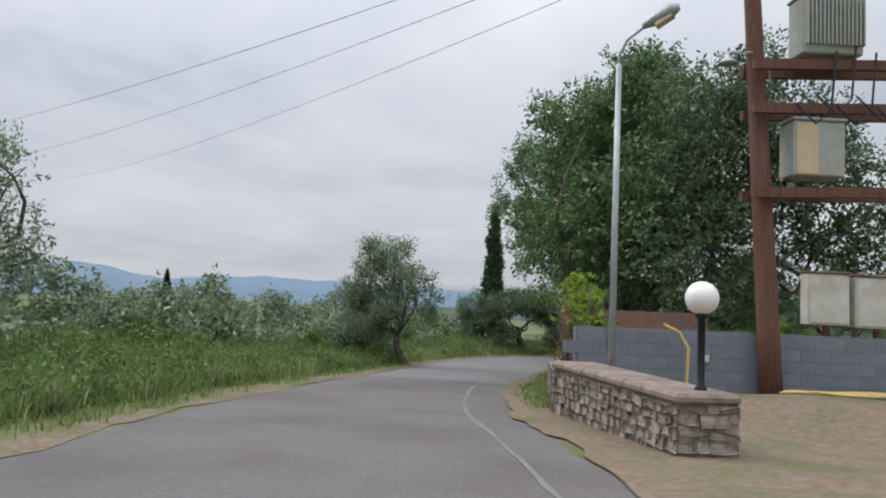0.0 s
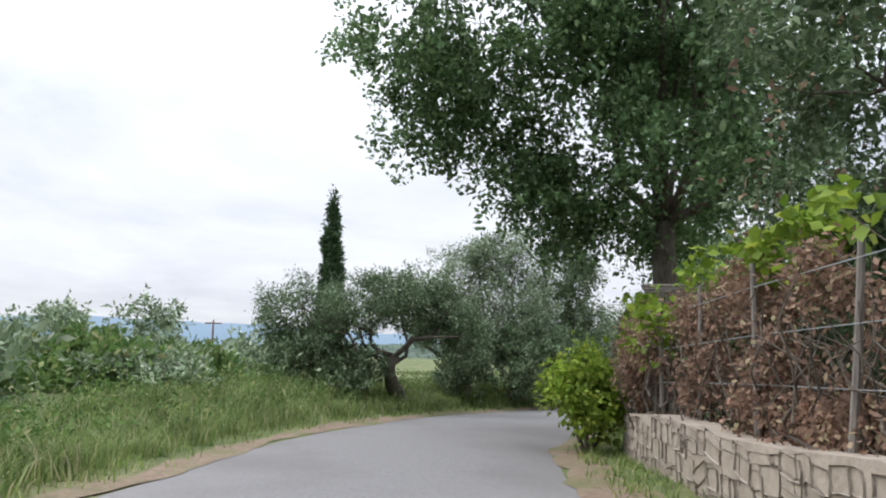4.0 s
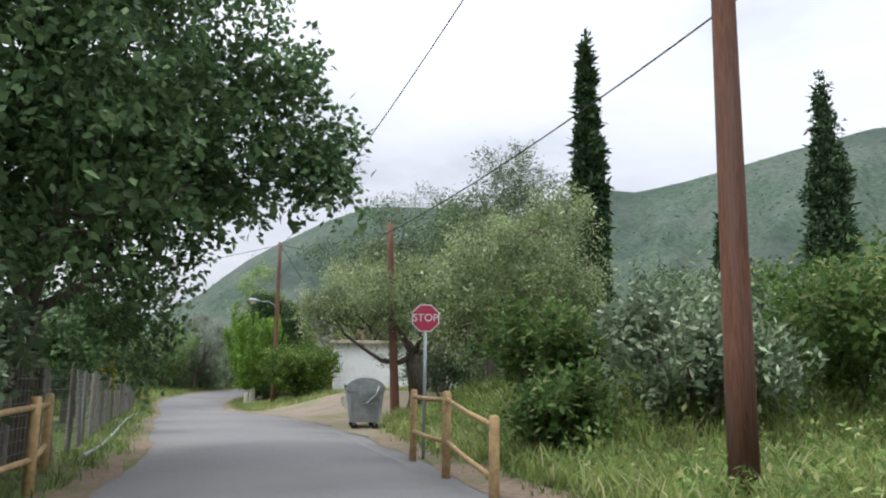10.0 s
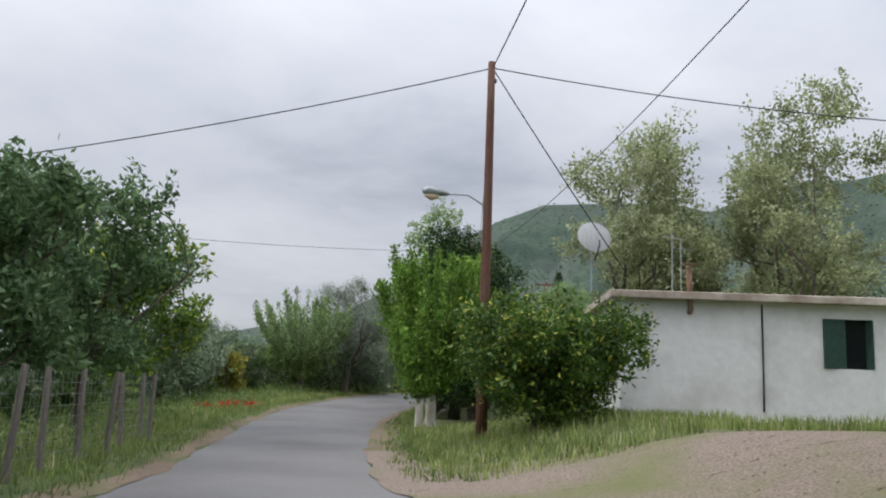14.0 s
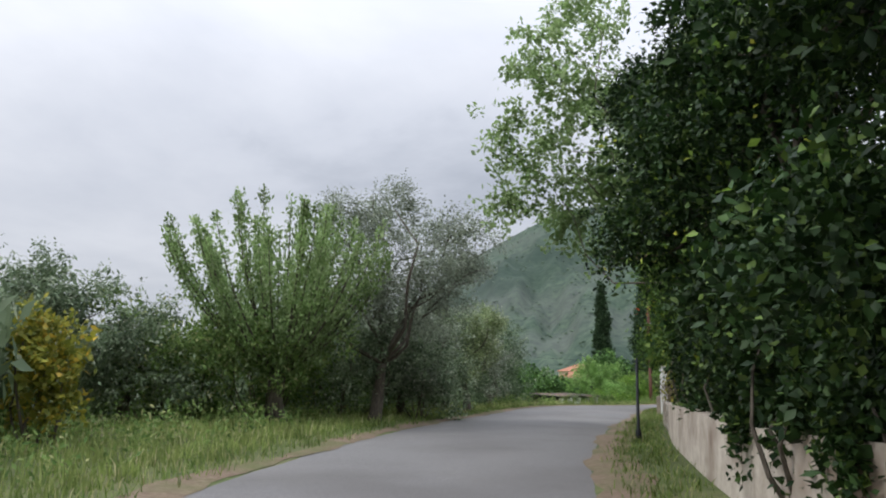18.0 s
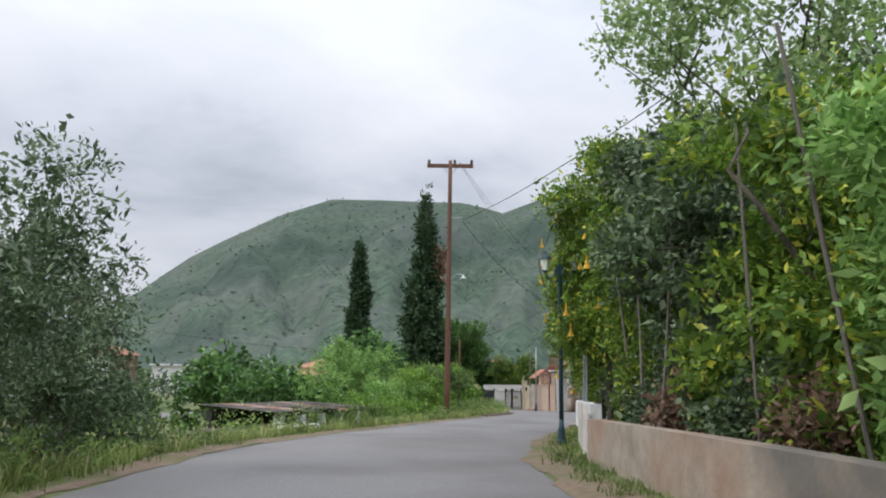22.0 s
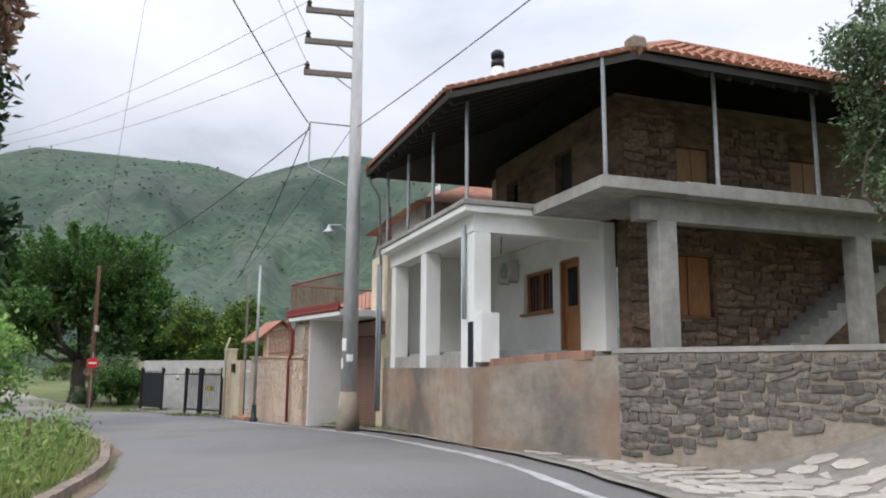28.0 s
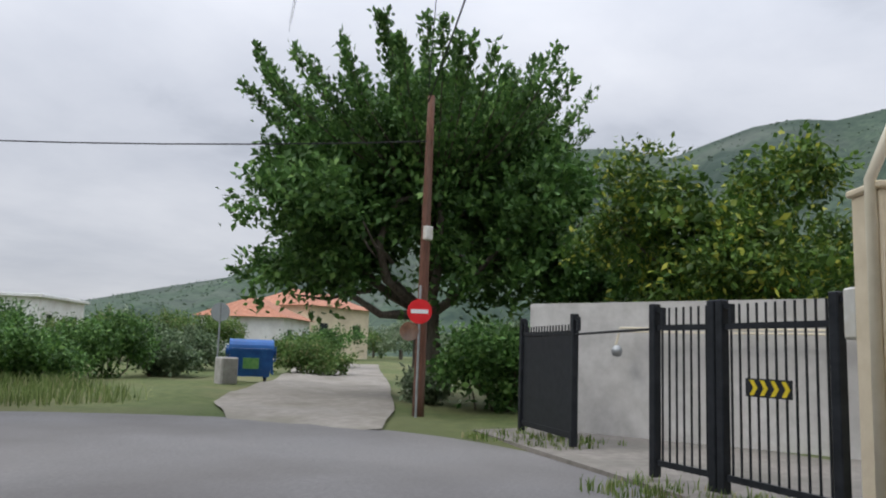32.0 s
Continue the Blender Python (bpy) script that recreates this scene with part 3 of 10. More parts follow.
_ss = np.arange(0, _seg[-1], 0.5)
_k = np.ones(9) / 9
LINE = np.stack([np.convolve(np.pad(np.interp(_ss, _seg, ROAD[:, i]), 4, mode="edge"), _k, "valid") for i in range(5)], 1)
_tan = np.gradient(LINE[:, :2], axis=0)
_tan /= np.linalg.norm(_tan, axis=1)[:, None]


def along(x, y):
    """Nearest place on the road line: index, sideways offset (right is positive), height, left edge, right edge."""
    x, y = np.atleast_1d(np.asarray(x, float)), np.atleast_1d(np.asarray(y, float))
    idx = np.empty(len(x), int)
    for a in range(0, len(x), 4000):
        idx[a:a + 4000] = np.argmin((x[a:a + 4000, None] - LINE[None, :, 0]) ** 2 + (y[a:a + 4000, None] - LINE[None, :, 1]) ** 2, 1)
    t = _tan[idx]
    dx, dy = x - LINE[idx, 0], y - LINE[idx, 1]
    near = np.hypot(dx, dy)
    off = dx * t[:, 1] - dy * t[:, 0]
    off = np.where(np.abs(off) < 0.75 * near, np.sign(off + 1e-9) * near, off)
    return idx, off, LINE[idx, 2], LINE[idx, 3], LINE[idx, 4]


def ramp01(v, a, b):
    q = np.clip((v - a) / (b - a), 0, 1)
    return q * q * (3 - 2 * q)


def wave(x, y):
    return 0.5 * np.sin(x * 0.31 + 1.3) * np.sin(y * 0.27 + 0.4) + 0.3 * np.sin(x * 0.83 + y * 0.61) + 0.2 * np.sin(x * 1.9 - y * 1.4 + 2.0)


def land(x, y):
    """Height of the ground."""
    idx, off, z, le, ri = along(x, y)
    x, y = np.atleast_1d(np.asarray(x, float)), np.atleast_1d(np.asarray(y, float))
    s = idx * 0.5
    dl, dr = -off - le, off - ri
    out = np.maximum(dl, dr)
    h = z - 0.14 * ramp01(-out, 0.15, 0.9) + 0.05 * ramp01(out, -0.2, 0.6)
    h = h + ramp01(out, 0.4, 4.0) * wave(x, y) * 0.12
    # left: the field sinks towards the plain, with a low bank by the olive trees; steep drop before the village
    bank = ramp01(s, 70, 78) * (1 - ramp01(s, 92, 100))
    drop = ramp01(s, 194, 204) * (1 - ramp01(s, 226, 236))
    h = h + np.where(dl > 0, ramp01(dl, 0.5, 4.0) * (0.55 * bank - 1.9 * drop) - 0.022 * np.maximum(dl - 6, 0) * (1 - ramp01(dl, 150, 260)), 0)
    # right: ground held up behind the walls, and the slope below the white house
    held = ramp01(s, 42, 46) * (1 - ramp01(s, 92, 95))
    rise = ramp01(s, 92, 97) * 0.85 - ramp01(s, 103, 107) * 0.6 + ramp01(s, 112, 130) * 0.65 - ramp01(s, 146, 158) * 0.9
    drive = ramp01(s, 230, 236) * (1 - ramp01(s, 244.3, 246.5))
    h = h + np.where(dr > 0, ramp01(dr, 1.3, 2.0) * 0.42 * held + ramp01(dr, 0.8, 6.0) * rise + 0.01 * np.maximum(dr - 8, 0) * (1 - ramp01(dr, 60, 120)), 0)
    h = h + np.where(dr > 0, ramp01(dr, 1.3, 4.6) * 1.45 * drive + ramp01(dr, 1.2, 3.5) * 0.75 * ramp01(s, 109, 112) * (1 - ramp01(s, 120, 124)), 0)
    return h


def land1(x, y):
    return float(land(x, y)[0])


def beside(s, off):
    """The place at s metres along the road line, off metres to its right, on the ground."""
    i = min(max(int(round(s / 0.5)), 0), len(LINE) - 1)
    x, y = LINE[i, 0] + off * _tan[i, 1], LINE[i, 1] - off * _tan[i, 0]
    return x, y, land1(x, y)


# ---- ground sheet ----
def axis(lo, hi, step, far_lo, far_hi):
    fine = np.arange(lo, hi + step / 2, step)
    g = 1.35
    a, d, left = lo, step, []
    while a > far_lo:
        d *= g
        a -= d
        left.append(a)
    a, d, right = hi, step, []
    while a < far_hi:
        d *= g
        a += d
        right.append(a)
    return np.concatenate([left[::-1], fine, right])


gx, gy = axis(-24, 172, 0.8, -3600, 3600), axis(-14, 196, 0.8, -3600, 3600)
GX, GY = np.meshgrid(gx, gy)
gz = land(GX.ravel(), GY.ravel())
nx, ny = len(gx), len(gy)
ii = (np.arange(ny - 1)[:, None] * nx + np.arange(nx - 1)[None, :]).ravel()
quads = np.stack([ii, ii + 1, ii + nx + 1, ii + nx], 1)


def raw_mesh(name, verts, faces, smooth=False):
    """A mesh from arrays whose faces all have the same number of corners."""
    verts, faces = np.asarray(verts, np.float32), np.asarray(faces, np.int32)
    me = bpy.data.meshes.new(name)
    me.vertices.add(len(verts))
    me.vertices.foreach_set("co", verts.ravel())
    me.loops.add(faces.size)
    me.loops.foreach_set("vertex_index", faces.ravel())
    me.polygons.add(len(faces))
    me.polygons.foreach_set("loop_start", np.arange(0, faces.size, faces.shape[1], dtype=np.int32))
    if smooth:
        me.polygons.foreach_set("use_smooth", np.ones(len(faces), bool))
    me.update(calc_edges=True)
    return me


solid("ground", raw_mesh("ground", np.stack([GX.ravel(), GY.ravel(), gz], 1), quads, True), SOIL_GRASS, "rough grassy ground of fields beside the lane", "ground", kind="structure")


def ribbon(i0, i1, lo, hi, lift, n=7, crown=0.0, wob=0.0, step=1, fade=0.0):
    """A strip along the road line between two offsets (functions of the index, or numbers)."""
    vs, fs, rows = [], [], list(range(i0, i1 + 1, step))
    for r, i in enumerate(rows):
        a = lo(i) if callable(lo) else lo
        b = hi(i) if callable(hi) else hi
        wl_, wr_ = wob * wave(i * 1.7, a * 2.0), wob * wave(i * 1.3 + 9, b * 2.0)
        for k in range(n):
            q = k / (n - 1)
            off = (a + wl_) * (1 - q) + (b + wr_) * q
            x, y = LINE[i, 0] + off * _tan[i, 1], LINE[i, 1] - off * _tan[i, 0]
            vs.append((x, y, LINE[i, 2] + lift + crown * (1 - (2 * q - 1) ** 2)))
    for r in range(len(rows) - 1):
        for k in range(n - 1):
            a = r * n + k
            fs.append((a, a + 1, a + n + 1, a + n))
    return vs, fs


N = len(LINE) - 1
v_, f_ = ribbon(0, 110, lambda i: -LINE[i, 3], lambda i: LINE[i, 4], 0.0, 13, 0.05, 0.10)
solid("road_old", raw_mesh("road_old", v_, f_, True), BROWNASPHALT, "darker brownish asphalt of the village lane", "road", kind="structure")
v_, f_ = ribbon(110, N, lambda i: -LINE[i, 3], lambda i: LINE[i, 4], 0.0, 13, 0.05, 0.10)
solid("road", raw_mesh("road", v_, f_, True), ASPHALT, "worn grey asphalt village lane without kerbs", "road", kind="structure")


def draped(name, lo, hi, i0, i1, lift, material, label, category, n=5, wob=0.2):
    """A strip that lies on the ground beside the road."""
    v, f = ribbon(i0, i1, lo, hi, 0.0, n, 0.0, wob)
    v = np.array(v)
    zz = land(v[:, 0], v[:, 1])
    v[:, 2] = np.maximum(zz, v[:, 2]) + lift
    ob = raw_mesh(name, v, f, True)
    return solid(name, ob, material, label, category, kind="structure")


draped("verge_left", lambda i: -LINE[i, 3] - 0.3 - 0.25 * math.sin(i * 0.11) ** 2, lambda i: -LINE[i, 3] + 0.08, 0, N - 40, 0.012, DIRT, "bare brown dirt along the edge of the lane", "verge")
draped("verge_right", lambda i: LINE[i, 4] - 0.1, lambda i: LINE[i, 4] + 0.7, 0, 2 * 226, 0.012, DIRT, "bare brown dirt along the edge of the lane", "verge")
draped("gravel_yard", lambda i: LINE[i, 4] - 0.15, lambda i: LINE[i, 4] + 0.4 + 6.2 * float(ramp01(i * 0.5, 123.5, 128) * (1 - ramp01(i * 0.5, 136, 145))), 2 * 119, 2 * 146, 0.02, GRAVEL, "pale brown gravel forecourt of the white house", "yard", 14)
draped("forecourt", lambda i: LINE[i, 4] - 0.1, lambda i: LINE[i, 4] + 9.5, 2 * 22, 2 * 47, 0.03, DIRT, "pale brown dirt forecourt beside the lane", "yard", 14)

# ---- plants ----
def leaf_mesh(name, P, D, length, width, rng, fold=0.25):
    """Folded leaves, four corners each, at the places P, pointing along D."""
    n = len(P)
    D = D / np.linalg.norm(D, axis=1)[:, None]
    R = rng.normal(size=(n, 3)) * 0.75 + np.array([0, 0, 0.8])
    S = np.cross(D, R)
    S /= np.linalg.norm(S, axis=1)[:, None] + 1e-9
    U = np.cross(S, D)
    L = length * rng.uniform(0.6, 1.3, (n, 1))
    W = width * rng.uniform(0.7, 1.25, (n, 1)) / 2
    mid = P + D * L * 0.45
    V = np.stack([P, mid + S * W + U * W * fold, P + D * L, mid - S * W + U * W * fold], 1).reshape(-1, 3)
    b = np.arange(n) * 4
    F = np.stack([np.stack([b, b + 1, b + 2], 1), np.stack([b, b + 2, b + 3], 1)], 1).reshape(-1, 3)
    return raw_mesh(name, V, F)


def crown_points(lobes, twigs, per, spread, rng, shell=0.55, out=0.8, droop=0.0, upward=0.0, hang=0.0):
    """Leaf places and directions: twigs scattered through egg-shaped lobes, leaves round each twig."""
    lob = np.array(lobes, float)
    vol = (lob[:, 3] * lob[:, 4] * lob[:, 5]) ** 0.67
    pick = rng.choice(len(lob), twigs, p=vol / vol.sum())
    d = rng.normal(size=(twigs, 3))
    d /= np.linalg.norm(d, axis=1)[:, None]
    r = (shell + (1 - shell) * rng.random((twigs, 1))) * (1 + 0.16 * rng.normal(size=(twigs, 1)))
    c = lob[pick, :3] + d * r * lob[pick, 3:6]
    twig_dir = d * out + rng.normal(size=(twigs, 3)) * 0.5 + np.array([0, 0, upward - droop])
    twig_dir /= np.linalg.norm(twig_dir, axis=1)[:, None]
    t = rng.random((twigs, per, 1))
    P = c[:, None] + twig_dir[:, None] * (t - 0.4) * spread * 2.2 + rng.normal(size=(twigs, per, 3)) * spread * 0.42
    P[:, :, 2:] -= hang * t ** 2
    D = twig_dir[:, None] * 0.8 + rng.normal(size=(twigs, per, 3)) * 0.75 + np.array([0, 0, -0.15])
    return P.reshape(-1, 3), D.reshape(-1, 3)


def crown(e, leaf, lobes, twigs, per, size, spread, rng, shell, out, droop, upward, hang=0.0, floor=None):
    """Outer leaves on twigs, and a fuller inner layer that closes the crown."""
    clumps = []
    for q in lobes:
        for _ in range(8):
            d = rng.normal(size=3) + np.array([0, 0, 0.25])
            d /= np.linalg.norm(d)
            f = rng.uniform(0.58, 0.86)
            c_ = np.array(q[:3]) + d * np.array(q[3:6]) * f
            clumps.append((*c_, *(np.array(q[3:6]) * rng.uniform(0.30, 0.50))))
    P, D = crown_points(clumps, int(twigs * 0.80), per, spread * 0.85, rng, max(shell, 0.5), out, droop, upward + 0.1, hang)
    Q, E = crown_points(lobes, max(8, twigs // 4), max(4, per // 2), spread * 0.9, rng, 0.12, out, droop, upward, 0.0)
    c = np.array(lobes)[:, :3]
    Q = Q * 0.94 + c[np.argmin(((Q[:, None] - c[None]) ** 2).sum(2), 1)] * 0.06
    n = len(P)
    ln = np.concatenate([np.full((n, 1), size[0] * 1.2), np.full((len(Q), 1), min(size[0] * 1.9, max(0.21, size[0] * 1.3)))])
    wd = np.concatenate([np.full((n, 1), size[1] * 1.25), np.full((len(Q), 1), min(size[1] * 2.1, max(0.13, size[1] * 1.3)))])
    P, D = np.concatenate([P, Q]), np.concatenate([D, E])
    if floor is not None:
        P[:, 2] = np.where(P[:, 2] < floor + 0.1, np.abs(P[:, 2]) * 0.5, P[:, 2])
    return part("crown", leaf_mesh("crown", P, D, ln, wd, rng), leaf, e)


def limb(a, b, r0, r1, rng, bend=0.18, n=6, sides=7):
    a, b = np.array(a, float), np.array(b, float)
    ln = np.linalg.norm(b - a)
    k = rng.normal(size=3) * bend * ln
    pts = [tuple(a + (b - a) * q + k * math.sin(math.pi * q) * (1 - 0.3 * q) + rng.normal(size=3) * 0.03 * ln * (0 < q < 1)) for q in np.linspace(0, 1, n)]
    return Mesh().tube(pts, list(np.linspace(r0, r1, n)), sides)


def trunk_mesh(h, r, rng, lean=(0, 0), n=7, flare=1.5, sides=10, gnarl=0.0):
    m = Mesh()
    pts, rad = [], []
    for q in np.linspace(0, 1, n):
        pts.append((lean[0] * q * h + gnarl * math.sin(q * 5 + 1) * r, lean[1] * q * h + gnarl * math.cos(q * 4) * r, -0.25 + q * (h + 0.25)))
        rad.append(r * (1 + (flare - 1) * (1 - q) ** 3) * (1 - 0.25 * q))
    m.tube(pts, rad, sides)
    m.v = [tuple(np.array(v) + rng.normal(size=3) * r * 0.10) for v in m.v]
    return m, pts[-1], rad[-1]


def tree(name, at, label, lobes, leaf, trunk_h=1.2, trunk_r=0.18, twigs=400, per=26, size=(0.11, 0.045), spread=0.28, seed=1, bark=None, lean=(0, 0), gnarl=0.0,
         shell=0.5, droop=0.0, upward=0.0, hang=0.0, group="", category="tree", limbs=True, trunk_name="trunk", trunk_mat_label="", out=0.8, extra=()):
    rng = np.random.default_rng(seed)
    x, y = at[0], at[1]
    z = at[2] if len(at) > 2 else land1(x, y)
    e = thing(name, (x, y, z), label, category, group)
    if trunk_h > 0:
        m, top, tr = trunk_mesh(trunk_h, trunk_r, rng, lean, gnarl=gnarl)
        part(trunk_name, m, bark or BARK, e, trunk_mat_label, True)
        if limbs:
            order = sorted(lobes, key=lambda q: -q[3] * q[4] * q[5])[:7]
            for q in order:
                end = (q[0], q[1], q[2] + 0.25 * q[5])
                part("limb", limb(top, end, tr * 0.5, tr * 0.1, rng), BARK, e, smooth=True)
                for _ in range(2):
                    d = rng.normal(size=3)
                    d /= np.linalg.norm(d)
                    mid = (np.array(top) + (np.array(end) - np.array(top)) * rng.uniform(0.45, 0.8))
                    part("branch", limb(mid, np.array(q[:3]) + d * np.array(q[3:6]) * 0.8, tr * 0.25, tr * 0.06, rng, 0.12, 5, 5), BARK, e, smooth=True)
    crown(e, leaf, lobes, twigs, per, size, spread, rng, shell, out, droop, upward, hang)
    for nm, lf, lb, tw, sz in extra:
        P, D = crown_points(lobes, tw, 5, spread, rng, 0.85, out, droop, upward)
        part(nm, leaf_mesh(nm, P, D, sz[0], sz[1], rng, 0.6), lf, e, lb)
    return e


def lobes_round(w, h, z0, n, seed, squash=0.8):
    """Lobes that fill a rounded crown of width w from z0 up to z0 + h."""
    rng = np.random.default_rng(seed)
    out = [(0, 0, z0 + h * 0.5, w * 0.33, w * 0.33, h * 0.40)]
    for i in range(n):
        a = 2 * math.pi * (i + rng.random() * 0.6) / n
        q = rng.uniform(0.15, 0.85)
        rr = w * 0.5 * math.sqrt(max(0.1, 1 - (2 * q - 1) ** 2)) * rng.uniform(0.5, 0.72)
        s = w * rng.uniform(0.15, 0.24)
        out.append((rr * math.cos(a), rr * math.sin(a), z0 + h * q, s, s, s * squash))
    return out


def cypress(at, h, w, seed, label, bend=0.0):
    rng = np.random.default_rng(seed)
    z = at[2] if len(at) > 2 else land1(at[0], at[1])
    e = thing("cypress_tree", (at[0], at[1], z), label, "tree", "cypress trees")
    m, top, tr = trunk_mesh(h * 0.9, w * 0.09, rng, (0, 0))
    part("trunk", m, BARK, e, smooth=True)
    lob = []
    for q in np.linspace(0.07, 0.97, 26):
        r = w / 2 * min(1.0, 0.45 + q * 4) * (1 - q ** 1.8 * 0.93) * rng.uniform(0.8, 1.12)
        a = rng.uniform(0, 6.28)
        lob.append((0.25 * r * math.cos(a) + bend * q * q * h, 0.25 * r * math.sin(a), q * h, r, r, h * 0.045 + r * 0.35))
    P, D = crown_points(lob, 3000, 8, 0.20 * max(1.0, w / 2), rng, 0.7, 0.5, 0, 0.9)
    part("crown", leaf_mesh("crown", P, D, 0.46, 0.19, rng), CYPRESSLEAF, e)
    return e


def bush(name, at, label, w, h, leaf, seed, twigs=260, per=24, size=(0.11, 0.05), spread=0.22, depth=None, category="bush", upward=0.2, n=6, group="", extra=(), z0=-0.15, rz=0.0):
    """A shrub with stems that reach from the ground into its lobes."""
    rng = np.random.default_rng(seed)
    dp = depth or w
    lob = [(0, 0, h * 0.42, w * 0.34, dp * 0.34, h * 0.42)]
    for i in range(n):
        a = 2 * math.pi * (i + rng.random() * 0.5) / n
        s = rng.uniform(0.2, 0.3)
        lob.append((math.cos(a) * w * 0.3, math.sin(a) * dp * 0.3, h * rng.uniform(0.25, 0.72), w * s, dp * s, h * s * 1.1))
    z = at[2] if len(at) > 2 else land1(at[0], at[1])
    e = thing(name, (at[0], at[1], z), label, category, group, rz=rz)
    m = Mesh()
    for q in lob:
        st = limb((q[0] * 0.25, q[1] * 0.25, -0.2), (q[0], q[1], q[2] + q[5] * 0.5), 0.035, 0.01, rng, 0.1, 5, 5)
        b = len(m.v)
        m.v += st.v
        m.f += [tuple(b + i for i in f) for f in st.f]
    part("stem", m, BARK, e)
    crown(e, leaf, lob, twigs, per, size, spread, rng, 0.5, 0.7, 0.0, upward, 0.0, z0)
    for nm, lf, lb, tw, sz in extra:
        P, D = crown_points(lob, tw, 4, spread * 0.6, rng, 0.9, 0.9, 0, upward)
        part(nm, leaf_mesh(nm, P, D, sz[0], sz[1], rng, 0.6), lf, e, lb)
    return e


def shoots_tree(name, at, label, h, w, seed, leaf, trunk_h=1.0, stems=22, trunk_r=0.2, lime=True, group="", leaves=430, size=(0.17, 0.085)):
    """A pollarded tree: a short bole and a fan of straight upright shoots set with leaves."""
    rng = np.random.default_rng(seed)
    z = at[2] if len(at) > 2 else land1(at[0], at[1])
    e = thing(name, (at[0], at[1], z), label, "tree", group)
    m, top, tr = trunk_mesh(trunk_h, trunk_r, rng, (0.05, 0.0), gnarl=0.5)
    part("trunk", m, LIMEBARK if lime else BARK, e, "limewashed trunk" if lime else "", True)
    Ps, Ds = [], []
    for i in range(stems):
        a, q = rng.uniform(0, 6.28), math.sqrt(rng.random())
        ln = (h - trunk_h) * rng.uniform(0.72, 1.0) * (1 - 0.25 * q)
        end = np.array([math.cos(a) * q * w / 2, math.sin(a) * q * w / 2, trunk_h + ln])
        start = np.array(top) + np.array([math.cos(a), math.sin(a), 0]) * 0.15
        ctrl = start + (end - start) * 0.45 + np.array([math.cos(a), math.sin(a), 0]) * q * w * 0.16
        qs = np.linspace(0, 1, 7)[:, None]
        pts = (1 - qs) ** 2 * start + 2 * qs * (1 - qs) * ctrl + qs ** 2 * end
        part("shoot", Mesh().tube([tuple(p) for p in pts], list(np.linspace(0.035, 0.008, 7)), 5), BARK, e)
        k = leaves
        t = rng.random((k, 1)) ** 0.8
        c = (1 - t) ** 2 * start + 2 * t * (1 - t) * ctrl + t ** 2 * end
        wd = 0.07 + 0.19 * (1 - t) * (t > 0.12)
        Ps.append(c + rng.normal(size=(k, 3)) * wd)
        Ds.append(rng.normal(size=(k, 3)) * 0.7 + np.array([0, 0, 0.7]) + (end - start) / np.linalg.norm(end - start) * 0.5)
    part("crown", leaf_mesh("crown", np.concatenate(Ps), np.concatenate(Ds), size[0], size[1], rng), leaf, e)
    return e


def tufts(name, pts, label, material, height, rng, blades=7, width=0.012, spread=0.08, lean=0.45, category="grass"):
    """Grass: curved blades of two faces each, at the given ground places."""
    pts = np.asarray(pts, float)
    n = len(pts) * blades
    B = np.repeat(pts, blades, 0) + rng.normal(size=(n, 3)) * np.array([spread, spread, 0])
    B[:, 2] -= 0.03
    H = height * rng.uniform(0.45, 1.25, (n, 1))
    a = rng.uniform(0, 6.283, n)
    L = np.stack([np.cos(a), np.sin(a), np.zeros(n)], 1)
    S = np.stack([-np.sin(a), np.cos(a), np.zeros(n)], 1) * (width * rng.uniform(0.6, 1.5, (n, 1)))
    ln = lean * rng.uniform(0.2, 1.4, (n, 1))
    mid = B + np.array([0, 0, 1.0]) * H * 0.6 + L * H * ln * 0.3
    tip = B + np.array([0, 0, 1.0]) * H + L * H * ln
    V = np.stack([B - S, B + S, mid + S * 0.8, mid - S * 0.8, tip], 1).reshape(-1, 3)
    b = np.arange(n) * 5
    F = np.stack([np.stack([b, b + 1, b + 2], 1), np.stack([b, b + 2, b + 3], 1), np.stack([b + 3, b + 2, b + 4], 1)], 1).reshape(-1, 3)
    return solid(name, raw_mesh(name, V, F), material, label, category, kind="stuff")


def strip_points(n, s0, s1, o0, o1, rng, side=1):
    """Random ground places between two distances outside the road's edge (side 1: right, -1: left)."""
    s = rng.uniform(s0, s1, n)
    i = np.clip((s / 0.5).astype(int), 0, len(LINE) - 1)
    o = side * (LINE[i, 4 if side > 0 else 3] + rng.uniform(o0, o1, n))
    x, y = LINE[i, 0] + o * _tan[i, 1], LINE[i, 1] - o * _tan[i, 0]
    return np.stack([x, y, land(x, y)], 1)

# ---- mountain and distance ----
RIDGE = ((20, 0.4), (0, 0.9), (-15, 1.6), (-23, 2.6), (-27, 3.6), (-32, 4.7), (-34.5, 6.3), (-36, 7.6), (-38, 9.2), (-40.5, 10.7), (-44.5, 12.8), (-48.3, 14.2), (-52, 14.3), (-56, 14.25), (-58.5, 14.25), (-60.2, 13.9), (-61.8, 13.45), (-64.2, 14.3), (-67, 15.2), (-69.7, 15.5), (-72, 15.2), (-76, 15.8), (-79.6, 16.5), (-84.3, 17.4), (-90, 18.2), (-93.6, 18.0), (-110, 15), (-130, 10), (-155, 5))
MC, MR = (95.0, 136.0), 600.0
ya = np.radians(np.linspace(20, -155, 260))
ra = np.concatenate([np.linspace(150, 650, 110), np.linspace(675, 1150, 14)])
RA, YA = np.meshgrid(ra, ya)
deg = np.degrees(YA)
el = np.interp(-deg, [-a for a, b in RIDGE], [b for a, b in RIDGE])
